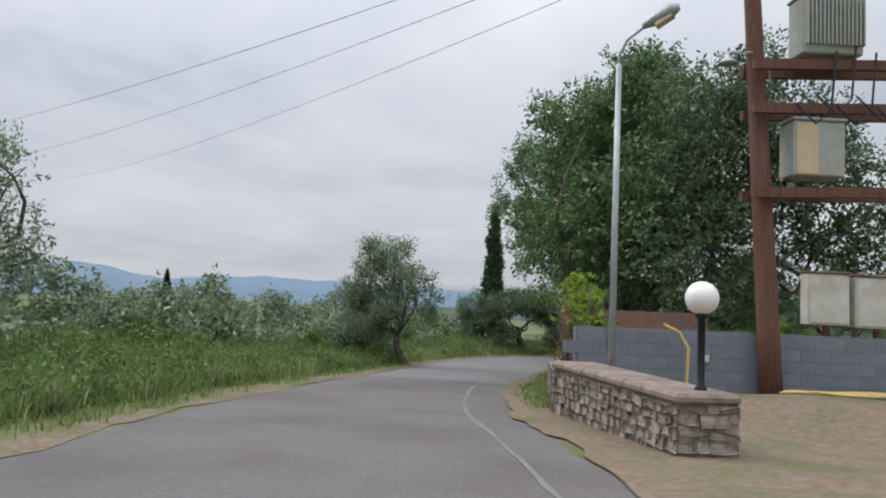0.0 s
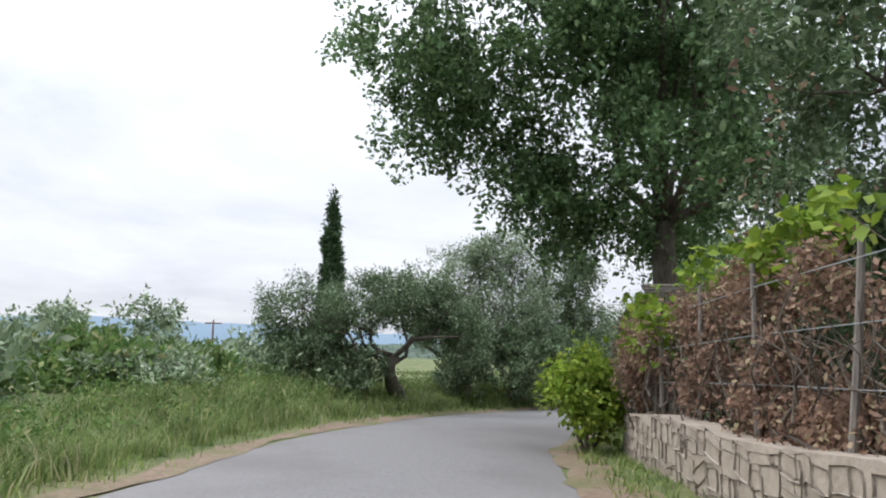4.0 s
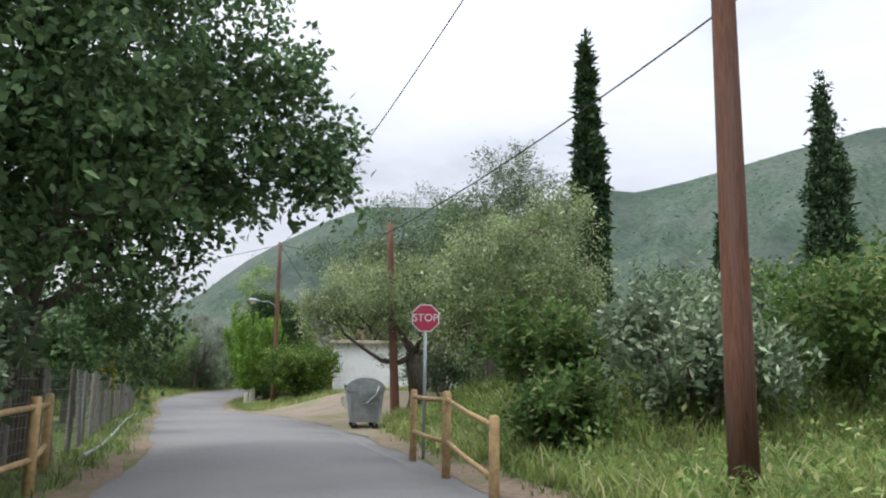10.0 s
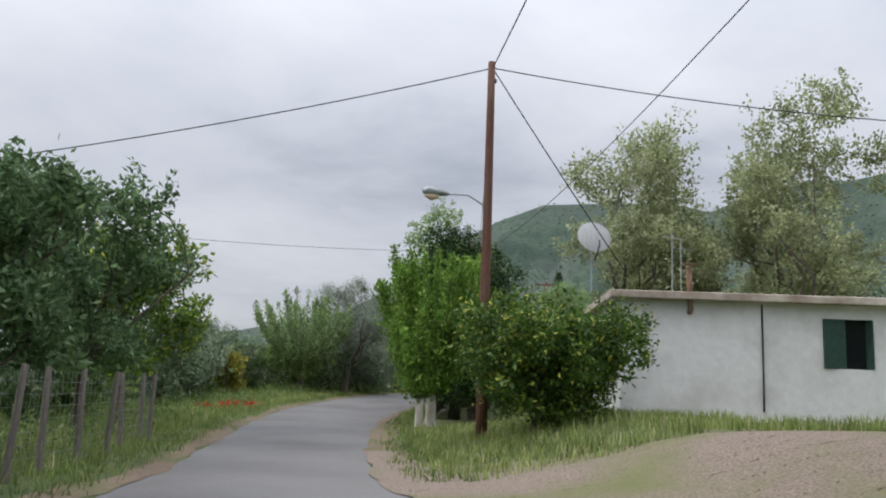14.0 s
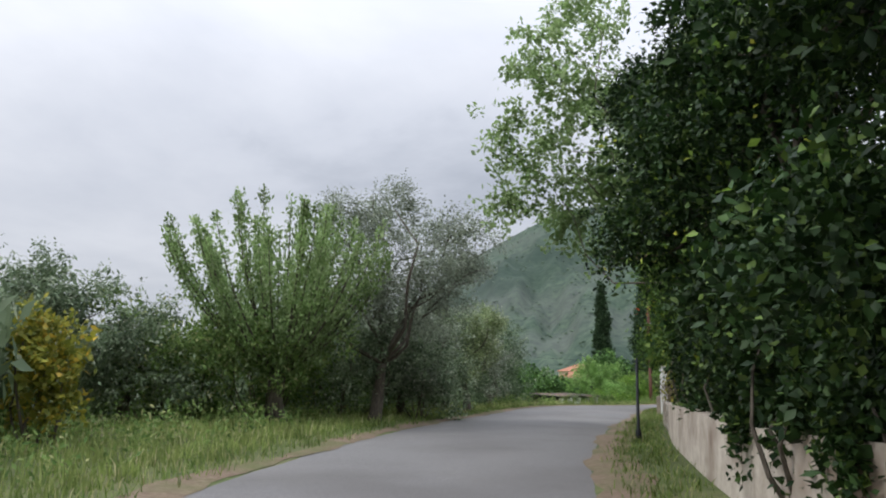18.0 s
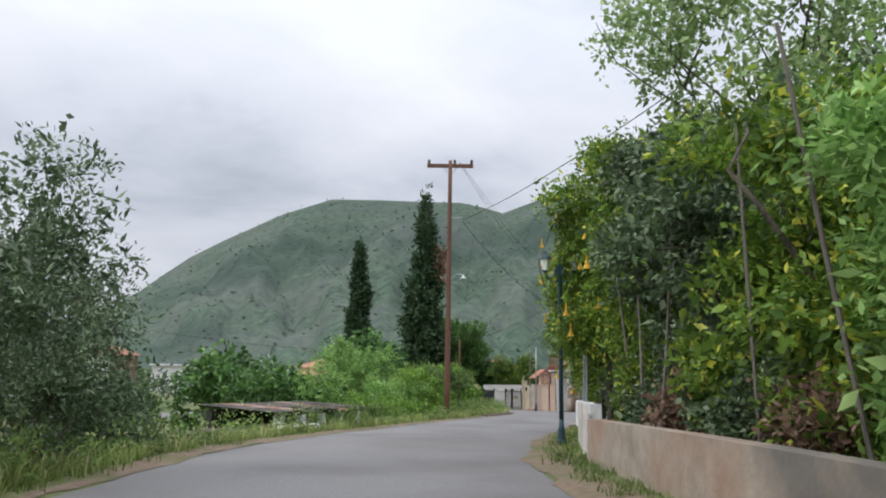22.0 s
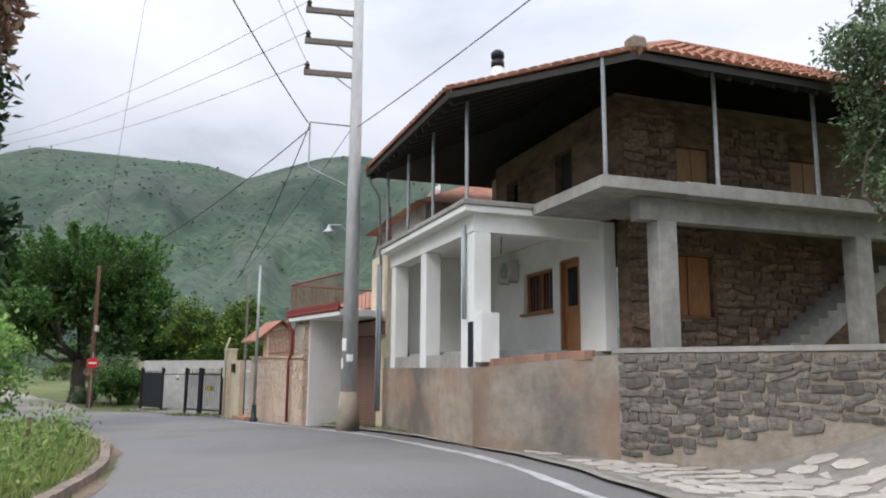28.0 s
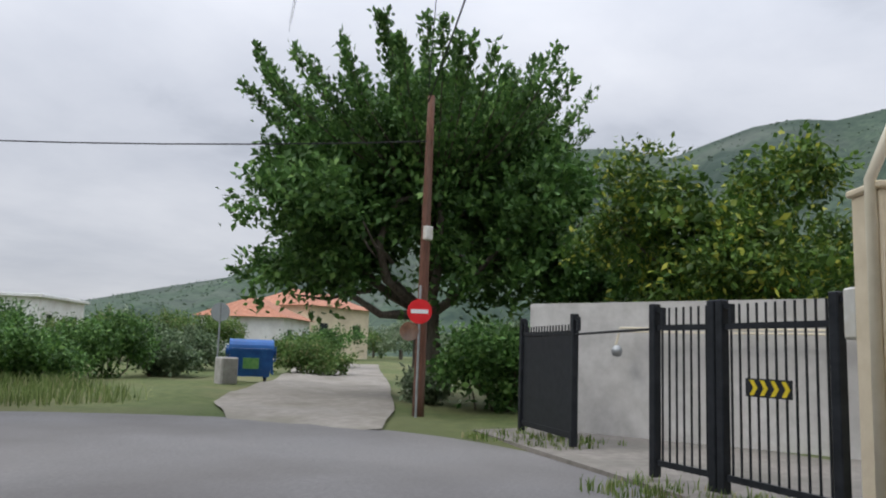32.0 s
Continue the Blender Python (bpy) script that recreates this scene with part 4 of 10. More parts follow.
X, Y = MC[0] - np.sin(YA) * RA, MC[1] + np.cos(YA) * RA
gul = 9 * np.sin(deg * 0.55 + RA * 0.013) + 5 * np.sin(deg * 1.3 - RA * 0.02 + 2) + 3 * np.sin(deg * 2.9 + RA * 0.05) + 1.6 * np.sin(X * 0.11) * np.sin(Y * 0.13)
q = np.clip((RA - 200) / (MR - 200), 0, 1)
H = MR * np.tan(np.radians(el))
Z = H * q ** 1.18 + gul * np.sin(np.pi * np.clip(q, 0, 1)) * np.clip(el / 12, 0, 1) * 0.8
Z = Z + np.where(RA > MR, -(RA - MR) * 0.12 + 0.6 * np.sin(deg * 3.1), 0) - 5.5 - 3 * (1 - q)
n1, n2 = RA.shape
ii = (np.arange(n1 - 1)[:, None] * n2 + np.arange(n2 - 1)[None, :]).ravel()
MOUNTAIN = surface("scrub_mountain", (0.026, 0.048, 0.036), (0.080, 0.116, 0.074), 0.22, 1.0, stain=(0.130, 0.125, 0.125), stain_scale=0.016, stain_amount=0.35, bump=1.0, bump_scale=0.3, stain2=(0.020, 0.038, 0.030), stain2_scale=0.007, stain2_amount=0.7)
solid("mountain", raw_mesh("mountain", np.stack([X.ravel(), Y.ravel(), Z.ravel()], 1), np.stack([ii, ii + 1, ii + n2 + 1, ii + n2], 1), True), MOUNTAIN, "green scrub-covered mountain with pale rocky patches", "mountain", kind="structure")
# scrub on the slopes
rng = np.random.default_rng(5)
k = 9000
a_, b_ = rng.integers(20, n1 - 30, k), rng.integers(4, 110, k)
SP = np.stack([X[a_, b_] + rng.normal(size=k) * 2, Y[a_, b_] + rng.normal(size=k) * 2, Z[a_, b_]], 1)
sz = rng.uniform(0.35, 1.1, (k, 1))
octo = np.array([(1, 0, 0.3), (0.3, 0.95, 0.2), (-0.8, 0.6, 0.35), (-0.8, -0.6, 0.2), (0.3, -0.95, 0.35), (0.1, 0, 1.1), (0.5, 0.4, 0.85), (-0.5, -0.2, 0.9)])
SV = (SP[:, None] + octo[None] * sz[:, :, None] * rng.uniform(0.75, 1.3, (k, 8, 1))).reshape(-1, 3)
tri_ = np.array([(0, 1, 6), (1, 2, 6), (2, 7, 5), (2, 3, 7), (3, 4, 7), (4, 0, 6), (5, 6, 2), (5, 7, 4), (5, 4, 6)])
SCRUB = foliage("distant_scrub", (0.040, 0.066, 0.043), (0.075, 0.108, 0.066), None, 0.1, 0.9)
solid("mountain_scrub", raw_mesh("mountain_scrub", SV, (np.arange(k)[:, None, None] * 8 + tri_[None]).reshape(-1, 3)), SCRUB, "dark green scrub and small trees on the mountain slopes", "scrub", kind="stuff")

# far hills: blue haze is painted into the base colour and a faint glow
FARHILL = bpy.data.materials.new("hazed_distant_hills")
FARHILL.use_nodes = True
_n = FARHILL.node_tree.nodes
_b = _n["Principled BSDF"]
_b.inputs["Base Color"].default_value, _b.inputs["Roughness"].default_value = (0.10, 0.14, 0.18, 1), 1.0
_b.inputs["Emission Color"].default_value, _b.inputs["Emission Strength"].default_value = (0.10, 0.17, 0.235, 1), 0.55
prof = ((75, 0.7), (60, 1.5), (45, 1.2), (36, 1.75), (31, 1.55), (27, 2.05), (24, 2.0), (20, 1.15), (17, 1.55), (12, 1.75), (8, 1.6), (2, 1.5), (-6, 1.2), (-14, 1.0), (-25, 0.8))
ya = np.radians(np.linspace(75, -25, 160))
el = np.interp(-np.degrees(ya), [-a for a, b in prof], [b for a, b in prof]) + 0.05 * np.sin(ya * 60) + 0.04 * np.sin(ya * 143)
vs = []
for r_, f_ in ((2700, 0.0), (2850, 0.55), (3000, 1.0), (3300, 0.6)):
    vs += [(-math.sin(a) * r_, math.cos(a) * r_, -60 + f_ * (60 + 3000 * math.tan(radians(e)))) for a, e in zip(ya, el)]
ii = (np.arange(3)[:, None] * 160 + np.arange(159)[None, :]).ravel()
solid("backdrop_hills", raw_mesh("backdrop_hills", vs, np.stack([ii, ii + 1, ii + 161, ii + 160], 1), True), FARHILL, "far hills across the plain with blue-grey haze painted in", "hills", kind="structure")

# ---- walls and pieces ----
STONES = []
for i in range(10):
    rs = np.random.default_rng(100 + i)
    m = Mesh()
    ring = [(-0.5, -0.5), (0.0, -0.54), (0.5, -0.5), (0.54, 0.05), (0.5, 0.5), (0.0, 0.53), (-0.5, 0.5), (-0.53, 0.0)]
    ring = [(x * rs.uniform(0.82, 1.05), z * rs.uniform(0.80, 1.05)) for x, z in ring]
    m.v = [(x, 0.3, z) for x, z in ring] + [(x * 0.94, -0.36 + rs.normal() * 0.07, z * 0.92) for x, z in ring] + [(rs.normal() * 0.08, -0.42, rs.normal() * 0.08)]
    for a in range(8):
        b = (a + 1) % 8
        m.f += [(a, b, 8 + b, 8 + a), (8 + a, 8 + b, 16)]
    STONES.append(m)


SLABS = []
for i in range(8):
    rs = np.random.default_rng(140 + i)
    m = Mesh()
    ring = [(-0.5, -0.5), (0.0, -0.5), (0.5, -0.5), (0.5, 0.0), (0.5, 0.5), (0.0, 0.5), (-0.5, 0.5), (-0.5, 0.0)]
    ring = [(x * rs.uniform(0.93, 1.0), z * rs.uniform(0.86, 0.98)) for x, z in ring]
    m.v = [(x, 0.3, z) for x, z in ring] + [(x, -0.22, z) for x, z in ring] + [(x * 0.95, -0.40 + rs.normal() * 0.05, z * 0.88) for x, z in ring] + [(rs.normal() * 0.15, -0.46, rs.normal() * 0.08)]
    for a in range(8):
        b = (a + 1) % 8
        m.f += [(a, b, 8 + b, 8 + a), (8 + a, 8 + b, 16 + b, 16 + a), (16 + a, 16 + b, 24)]
    SLABS.append(m)


def stone_data(material, shapes=STONES):
    out = []
    for m in shapes:
        me = m.data("stone")
        me.materials.append(material)
        out.append(me)
    return out


def lay_stones(parent, a, b, z0, z1, datas, rng, size=(0.30, 0.17), limit=300, name="stone", proud=0.03, zfun=None, rough=0.12, depth=0.10, rest=None):
    """Courses of uneven stones on the face of a wall from a to b (the face looks to the left of that way)."""
    a, b = Vector((*a[:2], 0)), Vector((*b[:2], 0))
    ln = (b - a).length
    d = (b - a) / ln
    ang = math.degrees(math.atan2(d.y, d.x)) + 180
    nrm = Vector((-d.y, d.x, 0))
    z, count = z0, 0
    while z < z1 - 0.04:
        hgt = min(size[1] * rng.uniform(0.7, 1.4), z1 - z)
        x = -rng.uniform(0, 0.15)
        while x < ln - 0.05:
            w = size[0] * rng.uniform(0.45, 1.6)
            xc = min(max(x + w / 2, w / 2), ln - w / 2)
            zc = z + hgt / 2 + rng.normal() * rough * hgt
            hs = hgt * rng.uniform(1 - 2.2 * rough, 1 + 1.6 * rough)
            if zfun is None or zc > zfun(xc / ln) - 0.05:
                p = a + d * xc + nrm * (proud * 0.3 + rng.uniform(-0.008, 0.012))
                data = datas[rng.integers(len(datas))]
                mat = Matrix.LocRotScale(Vector((p.x, p.y, zc)), Euler((0, radians(rng.normal() * (2.5 + 40 * rough if rough > 0.05 else 0.7)), radians(ang))), Vector((w * 0.97, depth, hs * 0.97)))
                count += 1
                if count > limit:
                    if rest is None:
                        return count
                    n0 = len(rest.v)
                    rest.v += [tuple(mat @ q.co) for q in data.vertices]
                    rest.f += [tuple(n0 + c for c in q.vertices) for q in data.polygons]
                else:
                    ob = new(name, data)
                    ob.parent = parent
                    ob.matrix_parent_inverse = parent.matrix_world.inverted()
                    ob.matrix_world = mat
            x += w
        z += hgt
    return count


def wall_run(name, pts, thick, base, top, material, label, category="wall", side=1):
    """A thick wall along (x, y) points; base and top are heights at each point. Its face is the given line; it thickens to the right of it."""
    m = Mesh()
    for (a, b, z0, z1, h0, h1) in zip(pts[:-1], pts[1:], base[:-1], base[1:], top[:-1], top[1:]):
        d = Vector((b[0] - a[0], b[1] - a[1]))
        d.normalize()
        n = Vector((d.y, -d.x)) * thick * side
        ring = [(a[0], a[1]), (b[0], b[1]), (b[0] + n.x, b[1] + n.y), (a[0] + n.x, a[1] + n.y)]
        if side > 0:
            ring, zs, hs = ring[::-1], [z0, z1, z1, z0][::-1], [h0, h1, h1, h0][::-1]
        else:
            zs, hs = [z0, z1, z1, z0], [h0, h1, h1, h0]
        m.slab(ring, zs, hs)
    return solid(name, m, material, label, category, kind="structure")


STONE_D, DARK_D, CLAD_D, ORANGE_D = stone_data(STONE), stone_data(DARKSTONE), stone_data(CLADSTONE, SLABS), stone_data(ORANGESTONE, SLABS)
rw = np.random.default_rng(11)


# ---- poles, wires, signs ----
def wooden_pole(x, y, h, r, label, lean=(0.0, 0.0), z=None, mat=None, group="utility poles"):
    z = land1(x, y) if z is None else z
    e = thing("utility_pole", (x, y, z), label, "utility pole", group)
    m = Mesh().tube([(lean[0] * q * h, lean[1] * q * h, -0.4 + q * (h + 0.4)) for q in np.linspace(0, 1, 8)], list(np.linspace(r, r * 0.62, 8)), 12)
    part("shaft", m, mat or POLEWOOD, e, smooth=True)
    return e


def lamp_arm(e, z, direction, reach, head="cobra"):
    """A street lamp on a bracket, on a pole."""
    dx, dy = direction
    part("bracket", Mesh().tube([(0.08 * dx, 0.08 * dy, z - 0.5), (0.16 * dx, 0.16 * dy, z - 0.1), (0.5 * reach * dx, 0.5 * reach * dy, z + 0.12), (reach * dx, reach * dy, z + 0.1)], 0.022, 7), GALV, e)
    rz = math.degrees(math.atan2(dy, dx))
    if head == "cobra":
        hd = Mesh()
        c = math.cos(radians(rz)), math.sin(radians(rz))
        hd.tube([(c[0] * (reach - 0.05), c[1] * (reach - 0.05), z + 0.1), (c[0] * (reach + 0.15), c[1] * (reach + 0.15), z + 0.13), (c[0] * (reach + 0.5), c[1] * (reach + 0.5), z + 0.16), (c[0] * (reach + 0.62), c[1] * (reach + 0.62), z + 0.12)], [0.05, 0.10, 0.13, 0.06], 8)
        part("lamp_housing", hd, GALV, e, smooth=True)
        gl = Mesh().tube([(c[0] * (reach + 0.2), c[1] * (reach + 0.2), z + 0.03), (c[0] * (reach + 0.4), c[1] * (reach + 0.4), z + 0.0), (c[0] * (reach + 0.56), c[1] * (reach + 0.56), z + 0.05)], [0.06, 0.10, 0.05], 8)
        part("lamp_glass", gl, BEIGE, e, "yellowed lamp glass", True)
    else:
        part("lamp_shade", Mesh().lathe([(0.20, -0.16), (0.19, -0.12), (0.08, -0.03), (0.04, 0.06), (0.03, 0.1)], 12, (reach * dx, reach * dy, z + 0.02)), GALV, e, "round metal lamp shade", True)


def cable(a, b, sag, label="black overhead cable strung between poles", r=0.016, mat=None):
    pts = []
    for q in np.linspace(0, 1, 19):
        pts.append((a[0] + (b[0] - a[0]) * q, a[1] + (b[1] - a[1]) * q, a[2] + (b[2] - a[2]) * q - sag * 4 * q * (1 - q)))
    return solid("overhead_cable", Mesh().tube(pts, r, 5), mat or CABLE, label, "cable", "overhead cables")


def text_mesh(body, size, material, parent, m, name="lettering", label=""):
    cu = bpy.data.curves.new(name, "FONT")
    cu.body, cu.size, cu.align_x, cu.align_y, cu.extrude = body, size, "CENTER", "CENTER", 0.001
    tmp = new(name, cu)
    dg = bpy.context.evaluated_depsgraph_get()
    me = bpy.data.meshes.new_from_object(tmp.evaluated_get(dg))
    bpy.data.objects.remove(tmp)
    ob = part(name, me, material, parent, label)
    ob.matrix_local = m
    return ob


# transformer pole by the forecourt
px, py = 6.62, 15.2
pole = wooden_pole(px, py, 11.5, 0.23, "tall brown wooden utility pole with crossarms and transformers", (-0.05, 0.02), land1(px, py))
for zz, yy in ((6.67, 0.1), (5.77, 0.1), (4.07, 0.1)):
    part("crossarm", Mesh().box((1.5, yy - 0.25, zz), (4.1, 0.14, 0.2), 3, 1.0, 0, -2.5), POLEWOOD, pole)
    part("crossarm", Mesh().box((1.5, yy + 0.35, zz), (4.1, 0.14, 0.2), 3, 1.0, 0, -2.5), POLEWOOD, pole)
lamp_arm(pole, 6.8, (-1.0, 0.05), 0.95, "round")
tf = thing("transformer", (px + 0.78, py + 0.05, land1(px, py) + 4.34), "grey-green oil transformer with a beige panel on a pole platform", "transformer", "pole transformers", rz=3)
part("tank", bevelled((1.05, 0.62, 1.12), 0.03, (0, 0, 0.58)), TRAFOGREY, tf)
part("panel", bevelled((0.44, 0.02, 1.04), 0.005, (-0.26, -0.325, 0.57)), BEIGE, tf, "beige side panel")
part("lid", bevelled((1.12, 0.68, 0.07), 0.02, (0, 0, 1.17)), GALV, tf)
for k in range(3):
    part("insulator", Mesh().lathe([(0.07, 0), (0.09, 0.05), (0.05, 0.1), (0.09, 0.15), (0.05, 0.2), (0.08, 0.25), (0.03, 0.4)], 10, (-0.25 + 0.25 * k, 0, 1.2)), PORCELAIN, tf, smooth=True)
tf2 = thing("transformer", (px + 1.05, py + 0.05, land1(px, py) + 6.84), "ribbed grey-green transformer on the upper pole platform", "transformer", "pole transformers", rz=3)
part("tank", bevelled((1.25, 0.62, 1.2), 0.03, (0, 0, 0.62)), TRAFOGREY, tf2)
for k in range(15):
    part("cooling_rib", Mesh().box((-0.58 + k * 0.083, -0.36, 0.66), (0.03, 0.12, 0.95)), TRAFOGREY, tf2)
part("lid", bevelled((1.32, 0.68, 0.06), 0.02, (0, 0, 1.25)), GALV, tf2)
for k in range(5):
    a = rw.uniform(-0.6, 0.6)
    b = (px + 0.6 + 0.4 * k, py - 0.3, land1(px, py) + 5.6 + 0.2 * (k % 2))
    solid("jumper_cable", Mesh().tube([(b[0] - 0.3, b[1], b[2] + 0.2), (b[0], b[1] - 0.2, b[2] - 0.25), (b[0] + 0.35, b[1] - 0.1, b[2] + 0.1), (b[0] + 0.5, b[1], b[2] + 1.3)], 0.022, 6), CABLE, "black looped cable between the transformers", "cable", "transformer cables")
# meter cabinets beside it
for k, (cx, w) in enumerate(((7.9, 0.85), (8.95, 1.0))):
    cab = thing("meter_cabinet", (cx, py + 0.5, land1(cx, py + 0.5)), "grimy white steel meter cabinet on a post", "cabinet", "meter cabinets")
    part("body", bevelled((w, 0.35, 1.05), 0.015, (0, 0, 1.95)), BOXWHITE, cab)
    part("door", bevelled((w - 0.06, 0.02, 0.97), 0.008, (0, -0.185, 1.95)), BOXWHITE, cab)
    part("roof", bevelled((w + 0.06, 0.42, 0.04), 0.01, (0, -0.02, 2.5)), RUST, cab)
    part("post", Mesh().box((0.05, 0.05, 0.75), (0.09, 0.09, 1.6)), RUST, cab)

# grey block wall behind the forecourt
bw = thing("block_wall", (2.75, 15.3, 0), "low grey painted concrete block wall", "wall", kind="structure")
z_b = land1(5, 16) - 0.1
bm_ = Mesh().box((6.0, 0.3, z_b + 0.65), (12.0, 0.2, 1.3))
part("core", bm_, BLOCK, bw)
blk = bevelled((0.597, 0.05, 0.247), 0.004)
blk = as_mesh("block", blk)
blk.materials.append(BLOCK)
for r in range(5):
    for c in range(20):
        ob = new("block", blk)
        ob.parent = bw
        ob.location = (0.3 + c * 0.6 - (0.3 if r % 2 else 0) + 0.05, 0.19, z_b + 0.13 + r * 0.25)
brick = thing("brick_stub_wall", (3.2, 17.4, land1(4, 17)), "broken orange brick wall behind the block wall", "wall", kind="structure")
part("core", Mesh().box((1.4, 0, 0.8), (2.9, 0.22, 1.7)), HOLLOWBRICK, brick)
solid("hose", Mesh().tube([(6.6 + 0.35 * k + 0.1 * math.sin(k * 2), 14.6 + 0.12 * math.sin(k * 1.7), land1(6.6, 14.6) + 0.06) for k in range(9)], 0.03, 6), HOSE, "yellow hose lying along the forecourt", "hose")
solid("hose", Mesh().tube([(4.9, 15.15, land1(5, 15) + 0.02), (4.92, 15.1, 0.75), (4.75, 15.15, 1.05), (4.45, 15.2, 1.2)], 0.03, 6), HOSE, "pale hose hanging over the block wall", "hose")

# front stone wall with its end pillar, cap and globe lamp
zA = land1(2.4, 9.5)
fw = thing("stone_wall", (2.3, 9.0, 0), "low rubble stone wall with a heavy brown coping", "wall", kind="structure")
core = Mesh().slab([(0.5, -0.1), (1.2, -0.1), (0.45, 4.9), (-0.2, 4.9)], zA - 0.4, zA + 0.64)
part("core", core, MORTAR, fw)
lay_stones(fw, (2.06, 13.9), (2.78, 8.88), zA - 0.15, zA + 0.63, STONE_D, rw, (0.24, 0.15), 200, proud=-0.02, depth=0.045)
lay_stones(fw, (2.78, 8.86), (3.5, 8.88), zA - 0.15, zA + 0.63, STONE_D, rw, (0.26, 0.17), 40, proud=-0.02, depth=0.045)
for k in range(3):
    cs = part("coping_stone", bevelled((0.82, 1.66, 0.14), 0.045), CAPSTONE, fw)
    q = (k + 0.5) / 3
    cs.matrix_local = pose(0.85 - 0.72 * q, -0.15 + 5.05 * q, zA + 0.71, 0, 0, 8)
gl = thing("globe_lamp", (3.2, 9.35, zA + 0.78), "white opal globe lamp on a dark post", "lamp")
part("post", Mesh().lathe([(0.075, 0), (0.07, 0.03), (0.045, 0.06), (0.045, 0.86), (0.08, 0.88), (0.08, 0.93)], 12), BLACKIRON, gl, smooth=True)
part("globe", Mesh().lathe([(0.05, 0.92)] + [(0.205 * math.sin(a), 1.115 - 0.205 * math.cos(a)) for a in np.linspace(0.3, 3.13, 14)], 20), OPAL, gl, "white opal globe", True)

# galvanised street lamp
lp = thing("street_lamp", (3.0, 13.3, land1(3.0, 13.3)), "galvanised street lamp column with a curved arm", "street lamp")
part("column", Mesh().tube([(0, 0, -0.2), (0, 0, 3.0), (0, 0, 6.2)], [0.065, 0.06, 0.05], 10), GALV, lp, smooth=True)
part("arm", Mesh().tube([(0, 0, 5.9), (0, 0, 6.35), (0.12, -0.08, 6.62), (0.42, -0.25, 6.85)], 0.028, 8), GALV, lp, smooth=True)
hd = Mesh().tube([(0.36, -0.22, 6.82), (0.5, -0.3, 6.9), (0.78, -0.46, 7.05), (0.9, -0.53, 7.08)], [0.05, 0.11, 0.14, 0.06], 8)
part("lamp_housing", hd, GALV, lp, smooth=True)
part("lamp_glass", Mesh().box((0.68, -0.4, 6.88), (0.34, 0.2, 0.08), -30, 0.8, 0, -28), BEIGE, lp, "yellowed lamp glass")

# ---- long vineyard wall along the first bend ----
WALL_S = np.arange(47.0, 97.0, 1.5)
wp = [beside(s, LINE[int(s / 0.5), 4] + (1.15 if s > 56 else 0.85 + 0.3 * (s - 47) / 9) - 0.5 * float(ramp01(s, 88, 96))) for s in WALL_S]
wp[-1] = (22.62, 56.43, *wp[-1][2:])
wb = [LINE[int(s / 0.5), 2] - 0.3 for s in WALL_S]
wt = [LINE[int(s / 0.5), 2] + (0.82 if s > 60 else 0.78) + 0.05 * math.sin(s) for s in WALL_S]
vw = wall_run("wall_vineyard", [p[:2] for p in wp], 0.45, wb, wt, MORTAR, "old rubble stone retaining wall with worn mortar")
cnt = 0
for k in range(len(wp) - 1):
    cnt += lay_stones(vw, wp[k + 1], wp[k], wb[k] + 0.28, min(wt[k], wt[k + 1]), STONE_D, rw, (0.34, 0.2), 20, proud=-0.02, depth=0.045)
# rough end pillar
ex, ey, ez = wp[-1][0], wp[-1][1], wb[-1]
ep = thing("stone_pillar", (ex, ey, ez + 0.2), "rough square rubble stone gate pillar", "pillar", kind="structure", rz=math.degrees(math.atan2(_tan[192][1], _tan[192][0])))
part("core", Mesh().box((0.1, -0.3, 1.0), (0.75, 0.7, 2.1), 0, 0.9), MORTAR, ep)
part("capstone", bevelled((0.86, 0.8, 0.14), 0.05, (0.1, -0.3, 2.1)), STONE, ep)
c_, s_ = math.cos(ep.rotation_euler.z), math.sin(ep.rotation_euler.z)
for (u0, v0), (u1, v1) in (((0.46, 0.04), (-0.26, 0.04)), ((-0.26, 0.04), (-0.26, -0.62))):
    a = (ex + u0 * c_ - v0 * s_, ey + u0 * s_ + v0 * c_)
    b = (ex + u1 * c_ - v1 * s_, ey + u1 * s_ + v1 * c_)
    lay_stones(ep, a, b, ez + 0.2, ez + 2.2, STONE_D, rw, (0.34, 0.24), 30)
# trellis posts, wires and the dry vine
POSTM = Mesh().tube([(0, 0, -0.3), (0.01, 0.01, 0.8), (0, 0, 1.75)], [0.04, 0.036, 0.03], 7).data("trellis_post")
POSTM.materials.append(GREYWOOD)
tr = thing("trellis", (*beside(60, 3.2)[:2], 0), "grey timber trellis posts and wires along the wall", "trellis")
inv = tr.matrix_world.inverted()
prev = None
for s in np.arange(49.0, 96.0, 1.9):
    x, y, z = beside(s, LINE[int(s / 0.5), 4] + 1.5)
    zt = LINE[int(s / 0.5), 2] + 0.8
    ob = new("post", POSTM)
    ob.parent = tr
    ob.matrix_basis = inv @ pose(x, y, zt, rw.normal() * 3, rw.normal() * 3, rw.uniform(0, 360))
    if prev:
        for hz in (0.5, 1.0, 1.5):
            part("wire", Mesh().tube([tuple(inv @ Vector((*prev[:2], prev[2] + hz))), tuple(inv @ Vector((x, y, zt + hz)))], 0.006, 4), GALV, tr)
    prev = (x, y, zt)
